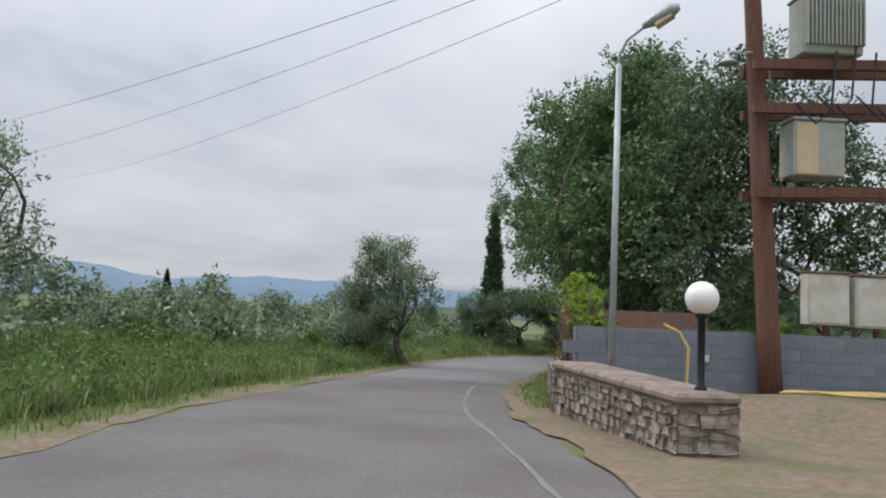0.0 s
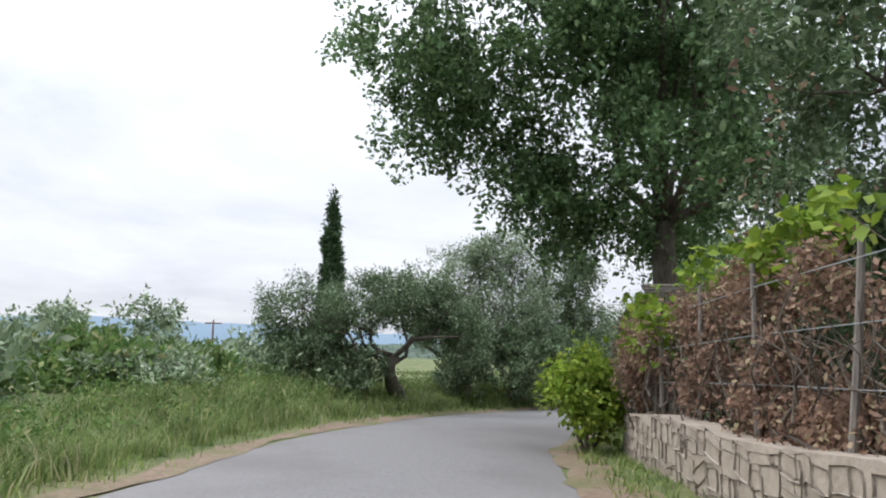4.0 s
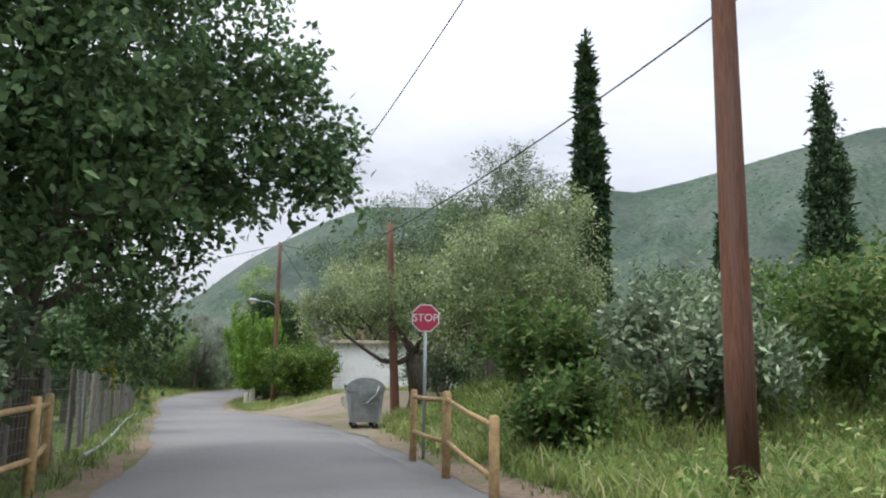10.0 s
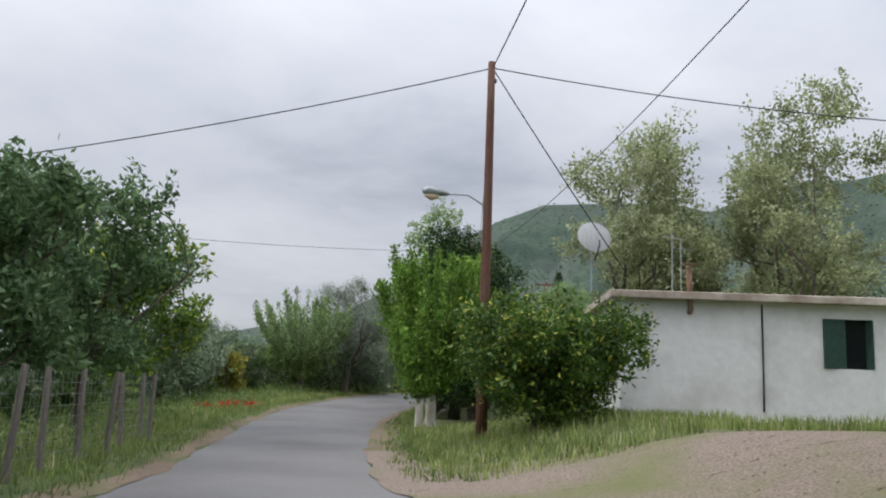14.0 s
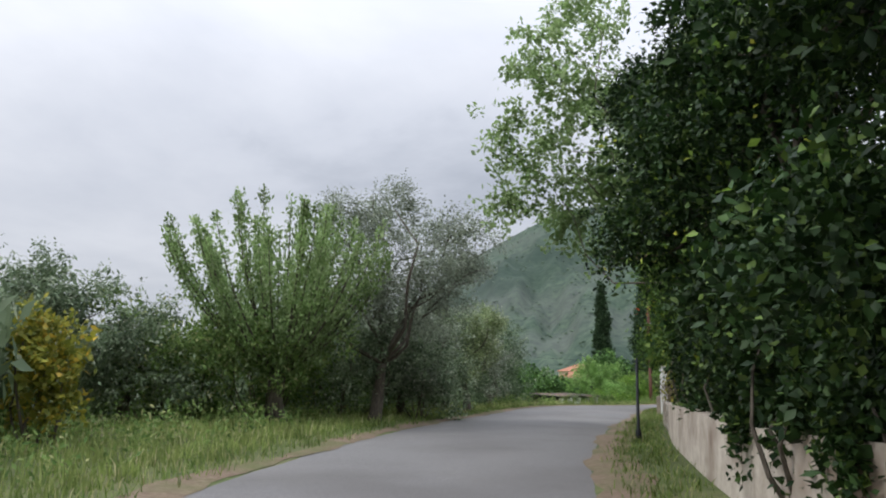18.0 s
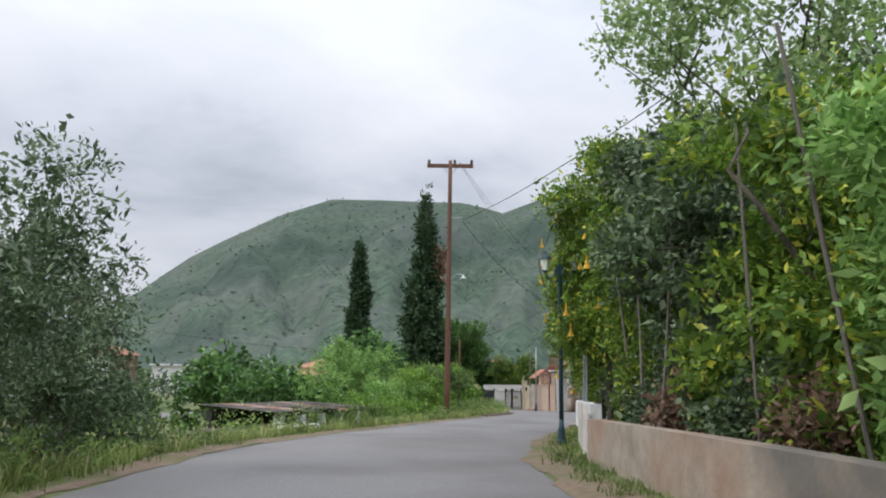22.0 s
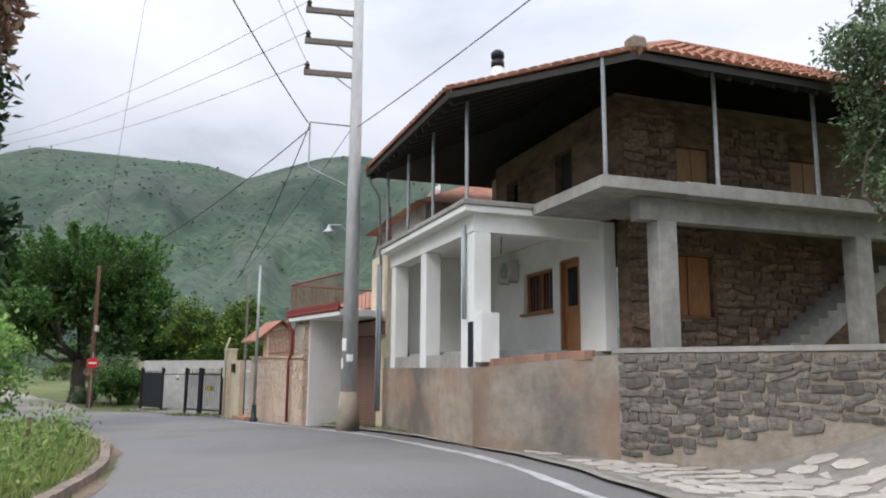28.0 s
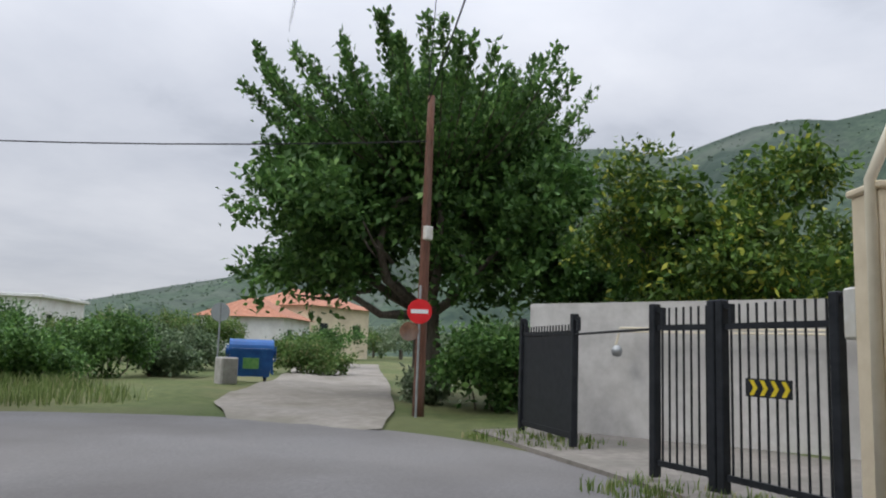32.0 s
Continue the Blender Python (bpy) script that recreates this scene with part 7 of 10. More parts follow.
part("cowl", Mesh().lathe([(0.17, 4.6), (0.22, 4.62), (0.22, 4.8), (0.17, 4.82), (0.17, 4.9), (0.22, 4.92), (0.22, 5.1), (0.12, 5.2)], 14), BLACKIRON, ch, "black cowl", True)
# stone garden wall that flares from the corner of the podium
sj, se = Vector((133.0, 145.55)), Vector((130.6, 141.6))
cw = wall_run("wall_podium", [hp(-0.45, 0), tuple(sj)], 0.4, [-4.3, -4.2], [EZ + FL, EZ + F0 - 0.17], PODIUMC, "stained concrete retaining wall", side=-1)
gw = wall_run("wall_rubble", [tuple(sj), tuple(se), (130.0, 140.4)], 0.5, [-4.2, -3.6, -3.4], [EZ + F0 - 0.17, EZ + F0 - 0.12, EZ + F0 - 0.08], MORTAR, "dark rubble stone garden wall", side=-1)
lay_stones(gw, tuple(se), tuple(sj), -3.85, EZ + F0 - 0.17, DARK_D, rw, (0.30, 0.14), 250, proud=-0.03, depth=0.085, zfun=lambda q: -3.85 + 0.95 * (1 - q))
part("coping", Mesh().box((0, 0, 0), (4.8, 0.52, 0.08)), GREYCONC, gw).matrix_world = pose((sj.x + se.x) / 2 + 0.2, (sj.y + se.y) / 2 - 0.12, EZ + F0 - 0.11, 0, 0, math.degrees(math.atan2(sj.y - se.y, sj.x - se.x)))
hb = as_mesh("brick", bevelled((0.19, 0.09, 0.17), 0.008))
hb.materials.append(HOLLOWBRICK)
c0_ = Vector(hp(-0.6, 0.2))
for k in range(18):
    q = c0_.lerp(sj + (sj - c0_).normalized() * -0.6, (k + 0.5) / 18)
    ob = new("brick", hb)
    ob.parent = cw
    ob.matrix_world = pose(q.x, q.y, EZ + FL + 0.09 + 0.008 * k, 0, 0, math.degrees(math.atan2(sj.y - c0_.y, sj.x - c0_.x)))
part("brick_bed", Mesh().slab([hp(-0.5, 0.16), tuple(sj), (sj.x + 0.2, sj.y - 0.3), hp(-0.5, 0.5)][::-1], -4.0 + FL - 0.1, -4.0 + FL + 0.19), GREYCONC, cw)
gw2 = wall_run("wall_ramp", [(134.1, 140.9), (135.2, 136.2)], 0.5, [-4.0, -4.0], [-1.8, -1.7], MORTAR, "dark rubble stone wall beside the ramp", side=-1)
lay_stones(gw2, (135.2, 136.2), (134.1, 140.9), -3.3, -1.75, DARK_D, rw, (0.34, 0.17), 160, proud=-0.03, depth=0.085)
lay_stones(gw2, (134.1, 140.9), (134.6, 141.0), -3.3, -1.8, DARK_D, rw, (0.34, 0.17), 20, proud=-0.03, depth=0.085)
# yellowed render strip at the house end
solid("wall_end_strip", Mesh().slab([hp(6.78, 0.12), hp(6.78, 4.0), hp(8.75, 4.0), hp(8.75, 0.12)][::-1], -4.5, EZ + C0 + 0.2), CREAM, "narrow wall of cracked cream render", "wall", kind="structure")

fg = thing("fan_guard", (*hp(7.1, 0.1), EZ + C0 + 0.2), "red-painted iron fan guard with spiked rays on the terrace end", "guard", rz=ANG)
part("rail", Mesh().tube([(-0.55, 0, 0.1), (-0.55, 0, 1.35)], 0.022, 6), REDIRON, fg)
part("rail", Mesh().tube([(-0.55, 0, 1.35), (0.5, 0, 0.75), (1.5, 0, 0.1)], 0.03, 6), REDIRON, fg)
for k in range(13):
    a = radians(8 + k * 13)
    part("ray", Mesh().tube([(-0.35 + 0.12 * math.cos(a), 0.03, 0.08 + 0.12 * math.sin(a)), (-0.35 + 0.85 * math.cos(a), 0.05, 0.08 + 0.8 * math.sin(a))], [0.012, 0.006], 5), BROWNIRON, fg)
part("arch", Mesh().tube([(-0.35 + 0.55 * math.cos(a), 0.04, 0.08 + 0.5 * math.sin(a)) for a in np.linspace(0.1, 3.0, 14)], 0.012, 5), BROWNIRON, fg)
nd = thing("satellite_dish", (145.2, 151.8, 3.0), "white satellite dish on the neighbouring roof", "dish", rz=ANG)
part("dish", Mesh().lathe([(0.05, 0.0), (0.3, 0.06), (0.45, 0.16), (0.47, 0.17), (0.3, 0.09), (0.02, 0.03)], 16), WHITEPAINT, nd, smooth=True).matrix_local = pose(0, 0, 0.5, 55, 0, 150)
part("mast", Mesh().tube([(0, 0, -0.6), (0, 0, 0.55)], 0.025, 6), GALV, nd)

# ---- lattice-armed concrete pole ----
ce = thing("concrete_pole", (140.62, 153.17, -4.0), "tall round concrete electricity pole with three short arms", "utility pole", "utility poles")
part("shaft", Mesh().tube([(0, 0, -0.3), (0, 0, 12.9)], [0.24, 0.15], 16), POLECONC, ce, smooth=True)
part("foot", Mesh().lathe([(0.34, -0.2), (0.32, 0.3), (0.25, 0.9)], 14), CONCRETE, ce, "rendered concrete foot", True)
adir = Vector((-0.42, 0.91, 0))
for z in (12.35, 11.35, 10.35):
    part("arm", Mesh().box(tuple(adir * 0.75 + Vector((0, 0, z))), (1.7, 0.12, 0.16), math.degrees(math.atan2(adir.y, adir.x))), GREYWOOD, ce)
    part("arm_brace", Mesh().tube([tuple(adir * 0.7 + Vector((0, 0, z - 0.05))), (0, 0, z - 0.55)], 0.02, 5), GALV, ce)
    part("insulator", Mesh().lathe([(0.04, 0), (0.09, 0.05), (0.05, 0.1), (0.09, 0.15), (0.03, 0.26)], 9, tuple(adir * 1.5 + Vector((0, 0, z + 0.08)))), PORCELAIN, ce)
part("side_frame", Mesh().tube([(0, 0, 8.75), tuple(adir * 1.35 + Vector((0, 0, 8.8))), tuple(adir * 1.35 + Vector((0, 0, 7.4))), (0, 0, 6.8)], 0.03, 6), GALV, ce)
lamp_arm(ce, 5.6, (-0.42, 0.91), 0.7, "round")
for zz, aa, hh in ((1.55, 125, 0.3), (2.05, 150, 0.36), (1.75, 200, 0.2)):
    rr = 0.247 - 0.0072 * zz
    nm_ = Mesh()
    for hz_ in (zz, zz + hh):
        nm_.v += [(rr * math.cos(radians(aa + d)), rr * math.sin(radians(aa + d)), hz_) for d in (-24, -12, 0, 12, 24)]
    nm_.f = [(i, i + 1, i + 6, i + 5) for i in range(4)]
    part("notice", nm_, WHITEPAINT, ce, "torn white paper notice")
side = adir * 1.35
cable((140.62 + side.x, 153.17 + side.y, 4.75), (149.0, 161.4, 1.4), 0.3)
cable((140.62, 153.17, 4.9), (149.0, 161.5, 1.3), 0.25, r=0.01)
cable((140.62 + side.x, 153.17 + side.y, 4.6), (152.8, 171.3, 2.4), 0.5)
cable((152.8, 171.3, 1.5), (128.0, 196.0, 3.2), 1.0)
cable((152.8, 171.3, 2.7), (150.5, 168.0, 16.0), 0.1, r=0.01)
for dz in (12.35, 11.35, 10.35):
    cable((140.62 + adir.x * 1.5, 153.17 + adir.y * 1.5, -4.0 + dz + 0.3), (161.0, 190.0, 9.0 + dz * 0.3), 1.0, r=0.008)
    cable((140.62 + adir.x * 1.5, 153.17 + adir.y * 1.5, -4.0 + dz + 0.3), (116.0 + dz * 0.1, 149.6, 10.3), 0.8, r=0.008)
cable((140.62, 153.17, 4.7), (117.5, 133.0, 5.8), 0.5, r=0.014)

# ---- garage and stone-clad garden wall ----
GA, GB = Vector((143.35, 155.66)), Vector((147.4, 159.8))
gd = (GB - GA).normalized()
gn = Vector((gd.y, -gd.x))
GANG = math.degrees(math.atan2(gd.y, gd.x))
zg = -4.3
ga = thing("garage", (GA.x, GA.y, zg), "roller-shutter garage with stone-clad pillars and a roof terrace", "garage", rz=GANG)
gtop = 3.42
part("pillar", Mesh().box((0.14, -0.2, gtop / 2), (0.36, 0.4, gtop + 0.4)), MORTAR, ga)
part("reveal", Mesh().box((-0.08, -0.72, gtop / 2), (0.06, 1.42, gtop)), WHITEPAINT, ga, "white painted garage reveal")
part("garage_wall", Mesh().box((-1.6, -3.5, gtop / 2), (3.9, 0.2, gtop + 0.4)), CREAM, ga)
part("garage_wall", Mesh().box((-3.4, -2.6, gtop / 2), (0.2, 1.6, gtop + 0.4)), CREAM, ga)
part("garage_wall", Mesh().box((0.35, -2.0, gtop / 2), (0.2, 2.8, gtop + 0.4)), CREAM, ga)
sh = part("roller_shutter", Mesh().box((-1.58, -1.5, 1.5), (2.95, 0.04, 3.0)), SHUTTERBROWN, ga, "brown slatted roller shutter")
slat = as_mesh("slat", bevelled((2.9, 0.03, 0.085), 0.012))
slat.materials.append(SHUTTERBROWN)
for k in range(31):
    ob = new("slat", slat)
    ob.parent = sh
    ob.location = (-1.58, -1.465, 0.08 + k * 0.092)
part("shutter_box", Mesh().box((-1.58, -1.35, 3.1), (2.95, 0.35, 0.42)), SHUTTERBROWN, ga)
part("guide_rail", Mesh().box((-0.15, -1.42, 1.5), (0.07, 0.12, 3.0)), BLACKIRON, ga)
part("roof_slab", bevelled((4.4, 3.9, 0.22), 0.02, (-0.65, -1.75, gtop + 0.11)), WHITEWASH, ga)
part("fascia", Mesh().tube([(-2.85, 0.16, gtop + 0.2), (1.5, 0.16, gtop + 0.2)], 0.085, 8), REDIRON, ga, "oxide red gutter")
part("fascia", bevelled((4.4, 0.06, 0.16), 0.015, (-0.67, 0.2, gtop + 0.32)), REDIRON, ga)
part("downpipe", Mesh().tube([(1.4, 0.2, gtop + 0.15), (1.4, 0.14, gtop - 0.15), (1.25, 0.09, gtop - 0.45), (1.25, 0.09, 2.35), (1.45, 0.11, 2.1), (1.45, 0.11, 0.05)], 0.05, 9), REDIRON, ga, "oxide red downpipe", True)
lay_stones(ga, tuple(GA + gd * 0.3), tuple(GA - gd * 0.05), zg + 0.02, zg + gtop, ORANGE_D, rw, (0.34, 0.15), 40, rough=0.02)
# terrace railing
rl = thing("terrace_railing", (GA.x, GA.y, zg + gtop + 0.34), "brown wrought iron terrace railing with a red handrail", "railing", rz=GANG)
part("handrail", Mesh().tube([(-2.85, 0.1, 0.95), (1.5, 0.1, 0.95)], 0.03, 8), REDIRON, rl)
part("handrail", Mesh().tube([(1.5, 0.1, 0.95), (1.5, -3.4, 0.95)], 0.03, 8), REDIRON, rl)
part("bottom_rail", Mesh().tube([(-2.85, 0.1, 0.1), (1.5, 0.1, 0.1)], 0.018, 6), BROWNIRON, rl)
for k in range(36):
    part("baluster", Mesh().tube([(-2.77 + k * 0.12, 0.1, 0.0), (-2.77 + k * 0.12, 0.1, 0.94)], 0.012, 5), BROWNIRON, rl)
for k in range(22):
    part("baluster", Mesh().tube([(1.5, -0.1 - k * 0.15, 0.0), (1.5, -0.1 - k * 0.15, 0.94)], 0.012, 5), BROWNIRON, rl)
for k in range(4):
    c = -1.2 + k * 0.72
    part("scroll", Mesh().tube([(c + 0.07 * math.cos(a) * (1 - a / 9), 0.11, 0.6 + 0.11 * math.sin(a)) for a in np.linspace(0, 6.2, 10)], 0.011, 4), BROWNIRON, rl)
# clad wall
cl0, cl1 = GA + gd * 0.32, GB
clad = wall_run("wall_clad", [tuple(cl0), tuple(cl1)], 0.3, [-4.6, -4.6], [-2.12, -2.05], LIGHTMORTAR, "garden wall clad in pink split stone")
clad_rest = Mesh()
lay_stones(clad, tuple(cl1), tuple(cl0), -4.35, -2.1, CLAD_D, rw, (0.24, 0.092), 300, rough=0.03, depth=0.07, rest=clad_rest)
part("stone_courses", clad_rest, CLADSTONE, clad, "upper courses of pink split stone")
n0 = lay_stones(ga, tuple(GA + gd * 1.2), tuple(GA + gd * 0.32), -2.05, zg + gtop - 0.02, CLAD_D, rw, (0.26, 0.092), 80, rough=0.03, depth=0.07)
part("upper_pillar", Mesh().box((0.76, -0.2, 2.78), (0.88, 0.4, 1.15)), PALECONC, ga)
part("coping", Mesh().box((0, 0, 0), ((cl1 - cl0).length + 0.1, 0.36, 0.06)), ORANGESTONE, clad).matrix_world = pose(*((cl0 + cl1) / 2 + gn * 0.12), -2.05, 0, -0.6, GANG)
r2 = thing("garden_railing", (*(cl0 + gn * 0.15), -2.02), "brown iron railing on top of the garden wall", "railing", rz=GANG)
L2 = (cl1 - cl0).length - 1.5
for zz in (0.12, 0.95):
    part("rail", Mesh().tube([(1.1, 0, zz), (L2, 0, zz)], 0.018, 6), BROWNIRON, r2)
for k in range(int((L2 - 1.0) / 0.14)):
    part("baluster", Mesh().tube([(1.1 + k * 0.14, 0, 0), (1.1 + k * 0.14, 0, 0.95)], 0.012, 5), BROWNIRON, r2)
# gatehouse with a small tiled roof
gh = thing("gate_porch", (*(GB + gn * 0.5 - gd * 0.35), -4.4), "small pink stone gate porch with a tiled gable", "porch", rz=GANG)
part("wall", Mesh().box((-0.75, -0.1, 1.6), (0.35, 0.9, 3.2)), CLADSTONE, gh)
part("wall", Mesh().box((-0.3, -0.65, 1.6), (1.2, 0.2, 3.2)), CLADSTONE, gh)
gbl = Mesh()
gbl.v = [(x, y, z) for x in (-0.93, -0.7) for y, z in ((0.62, 3.1), (-0.95, 3.1), (-0.17, 3.72))]
gbl.f = [(0, 2, 1), (3, 4, 5), (0, 1, 4, 3), (1, 2, 5, 4), (2, 0, 3, 5)]
part("gable", gbl, CLADSTONE, gh, "pink stone gable")
for sy in (1, -1):
    rf2 = Mesh()
    y1, z1 = -0.17 + sy * 0.98, 3.0
    rf2.v = [(-1.1, -0.17, 3.78), (0.75, -0.17, 3.78), (0.75, y1, z1), (-1.1, y1, z1)]
    rf2.v += [(x, y, z - 0.07) for x, y, z in rf2.v]
    rf2.f = [(0, 1, 2, 3), (7, 6, 5, 4), (0, 4, 5, 1), (1, 5, 6, 2), (2, 6, 7, 3), (3, 7, 4, 0)]
    rs_ = part("roof_slope", rf2, TERRACOTTA, gh, "small terracotta roof slope")
    part("bargeboard", Mesh().tube([(-1.1, y1, z1 - 0.03), (-1.1, -0.17, 3.76)], 0.04, 6), REDIRON, rs_)
part("gate_door", bevelled((0.9, 0.06, 2.1), 0.015, (0.1, 0.05, 1.15)), SHUTTERWOOD, gh, "brown gate door")
part("step", bevelled((1.5, 0.9, 0.18), 0.02, (0.15, 0.55, 0.05)), FLOORTILE, gh, "orange tiled step")
cp = thing("gate_pier", (148.2, 161.15, -4.4), "cream rendered gate pier with letter box and pipes", "pillar", kind="structure", rz=GANG)
part("shaft", bevelled((0.4, 0.4, 2.75), 0.015, (0, 0, 1.3)), CREAM, cp)
part("wing", bevelled((1.1, 0.2, 2.25), 0.015, (-0.72, -0.1, 1.1)), CREAM, cp)
part("letter_box", bevelled((0.26, 0.1, 0.34), 0.015, (-0.62, 0.06, 1.95)), BLACKIRON, cp, "dark green letter box")
part("pipe", Mesh().tube([(-0.15, 0.24, 0.05), (-0.15, 0.24, 2.75), (-0.45, 0.2, 3.15)], 0.045, 8), CREAMPIPE, cp, "cream drain pipe", True)
part("meter_box", bevelled((0.2, 0.3, 0.42), 0.02, (0.28, 0.05, 1.75)), BOXWHITE, cp)
part("cap", bevelled((0.46, 0.46, 0.06), 0.015, (0, 0, 2.7)), CREAM, cp)
# iron gates
def iron_gate(a, b, h, label, sheet=False):
    d = Vector((b[0] - a[0], b[1] - a[1]))
    w = d.length
    g = thing("iron_gate", (a[0], a[1], -4.35), label, "gate", "black iron gates", rz=math.degrees(math.atan2(d.y, d.x)))
    for x in (0, w):
        part("gate_post", bevelled((0.1, 0.1, h + 0.15), 0.01, (x, 0, (h + 0.15) / 2)), BLACKIRON, g)
        part("latch_loop", Mesh().box((x + 0.06, 0, h + 0.08), (0.16, 0.05, 0.05)).box((x + 0.14, 0, h), (0.04, 0.05, 0.2)), BLACKIRON, g)
    for z in (0.16, h - 0.12):
        part("gate_rail", Mesh().box((w / 2, 0, z), (w - 0.13, 0.045, 0.06)), BLACKIRON, g)
    if sheet:
        part("sheet", Mesh().box((w / 2, 0.0, h / 2), (w - 0.15, 0.015, h - 0.2)), BLACKIRON, g, "black sheet infill")
    n = int(w / 0.11)
    for k in range(1, n):
        part("bar", Mesh().tube([(w * k / n, 0.012, 0.12), (w * k / n, 0.012, h + (0.0 if sheet else 0.1))], 0.013, 5), BLACKIRON, g)
    return g


iron_gate((151.95, 167.8), (150.9, 166.0), 1.75, "black sheet-backed iron gate leaf standing open", True)
iron_gate((149.42, 163.87), (149.1, 163.03), 1.75, "black barred iron gate leaf")
g3 = iron_gate((149.06, 162.92), (148.5, 161.66), 1.75, "black barred iron gate leaf with a yellow chevron plate")
pl = part("chevron_plate", Mesh().box((0.65, -0.05, 1.05), (0.55, 0.02, 0.17)), BLACKIRON, g3, "black and yellow chevron plate")
for k in range(4):
    m = Mesh()
    x = 0.43 + k * 0.13
    m.v = [(x, -0.062, 0.98), (x + 0.05, -0.062, 0.98), (x + 0.1, -0.062, 1.05), (x + 0.05, -0.062, 1.12), (x, -0.062, 1.12), (x + 0.05, -0.062, 1.05), (x, -0.066, 0.98), (x + 0.05, -0.066, 0.98), (x + 0.1, -0.066, 1.05), (x + 0.05, -0.066, 1.12), (x, -0.066, 1.12), (x + 0.05, -0.066, 1.05)]
    m.f = [(0, 5, 4, 3, 2, 1), (6, 7, 8, 9, 10, 11)]
    part("chevron", m, SIGNYELLOW, pl)
yw = wall_run("wall_yard", [(152.9, 168.4), (153.6, 164.5), (154.4, 158.0)], 0.25, [-4.6, -4.6, -4.6], [-2.12, -2.08, -2.05], YARDPLASTER, "plain whitewashed yard wall with a grey top", side=-1)
for dz in (-0.46, -0.52):
    part("conduit", Mesh().tube([(152.93, 166.6, -2.1 + dz - 0.35), (152.93, 166.5, -2.1 + dz), (153.38, 164.4, -2.1 + dz), (154.1, 158.6, -2.1 + dz)], 0.018, 6), CREAMPIPE, yw, "pale conduit on the yard wall")
part("wall_lamp", Mesh().lathe([(0.0, 0.1), (0.07, 0.08), (0.1, 0.0), (0.07, -0.08), (0.0, -0.1)], 12, (152.92, 166.55, -2.95)), GALV, yw, "round grey wall lamp", True)
g4 = thing("slide_rail", (149.42, 163.87, -4.35), "thin black gate rail across the yard entrance", "rail")
part("bar", Mesh().tube([(0, 0, 1.62), (1.48, 2.13, 1.6)], 0.016, 6), BLACKIRON, g4)
solid("yard_paving", Mesh().slab([(147.9, 161.5), (154.4, 159.0), (153.4, 168.2), (151.6, 168.6)], -4.6, -4.385), RAMPC, "cracked grey concrete yard", "paving", kind="structure")
# steel pole before the wall and service pole
mp = thing("steel_pole", (145.75, 158.75, -4.35), "galvanised steel service pole with a footed base", "utility pole", "utility poles")
part("base", Mesh().lathe([(0.15, -0.1), (0.15, 0.08), (0.1, 0.14), (0.085, 0.5), (0.1, 0.55), (0.06, 0.6)], 12), BLUEIRON, mp, smooth=True)
part("shaft", Mesh().tube([(0, 0, 0.5), (0, 0, 3.2), (0, 0, 5.7)], [0.06, 0.055, 0.04], 10), GALV, mp, smooth=True)
sp2 = wooden_pole(149.5, 161.2, 5.9, 0.07, "thin grey service pole behind the gate", z=-4.4, mat=GREYWOOD)
# no-entry sign on a wooden pole
pf = wooden_pole(152.85, 171.3, 7.1, 0.13, "leaning brown wooden pole with a white junction box", (0.035, 0.03), -4.45)
part("junction_box", bevelled((0.2, 0.14, 0.3), 0.02, (-0.02, -0.12, 3.9)), BOXWHITE, pf, "white junction box")
ne = thing("no_entry_sign", (152.55, 171.05, -4.45), "red no-entry sign with a white bar on a thin post", "sign", rz=-45)
part("post", Mesh().tube([(0, 0.03, 0), (0, 0.03, 2.75)], 0.025, 8), GALV, ne)
part("disc", Mesh().tube([(0, 0.0, 2.2), (0, -0.012, 2.2)], 0.26, 24), SIGNRED, ne, "red disc")
part("bar", Mesh().box((0, -0.016, 2.2), (0.36, 0.008, 0.085)), SIGNWHITE, ne, "white bar")
part("plate", Mesh().tube([(-0.2, 0, 1.78), (-0.2, -0.012, 1.78)], 0.2, 18), RUST, ne, "dark round sign behind")
wheelie_bin((156.0, 183.2, land1(156, 183.2)), -30, BINBLUE, "blue plastic recycling container with a green sticker", True)
rs = thing("road_sign", (154.6, 183.0, land1(154.6, 183)), "grey back of a round road sign on a post", "sign", rz=-45)
part("post", Mesh().tube([(0, 0, -0.2), (0, 0, 2.6)], 0.03, 8), GALV, rs)
part("disc", Mesh().tube([(0, 0.0, 2.3), (0, -0.015, 2.3)], 0.32, 20), GREYBACK, rs)
solid("concrete_stub", bevelled((0.6, 0.5, 0.9), 0.05, (0, 0, 0.4)), GREYCONC, "short grey concrete block beside the bin", "block", at=(154.4, 182.0, land1(154.4, 182)))
# concrete side lane past the bin
lane_l = [(148.6, 171.4), (150.4, 175.4), (153.6, 179.6), (157.6, 184.2), (163.4, 191.4), (170.0, 199.4)]
lane_r = [(150.4, 169.6), (153.0, 172.2), (156.4, 176.2), (160.6, 181.0), (167.0, 189.0), (174.5, 198.0)]
lv, lf = [], []
for i in range(41):
    u = i / 40 * 5
    k = min(int(u), 4)
    a = Vector(lane_l[k]).lerp(Vector(lane_l[k + 1]), u - k)
    b = Vector(lane_r[k]).lerp(Vector(lane_r[k + 1]), u - k)
    for j in range(9):
        q = a.lerp(b, j / 8)
        lv.append((q.x, q.y, max(land1(q.x, q.y), -4.5) + 0.05 + 0.008 * math.sin(i * 1.7 + j * 2.1)))
for i in range(40):
    for j in range(8):
        c = i * 9 + j
        lf.append((c, c + 1, c + 10, c + 9))
solid("lane_concrete", raw_mesh("lane_concrete", lv, lf), LANEC, "cracked pale concrete side lane", "lane", kind="structure")
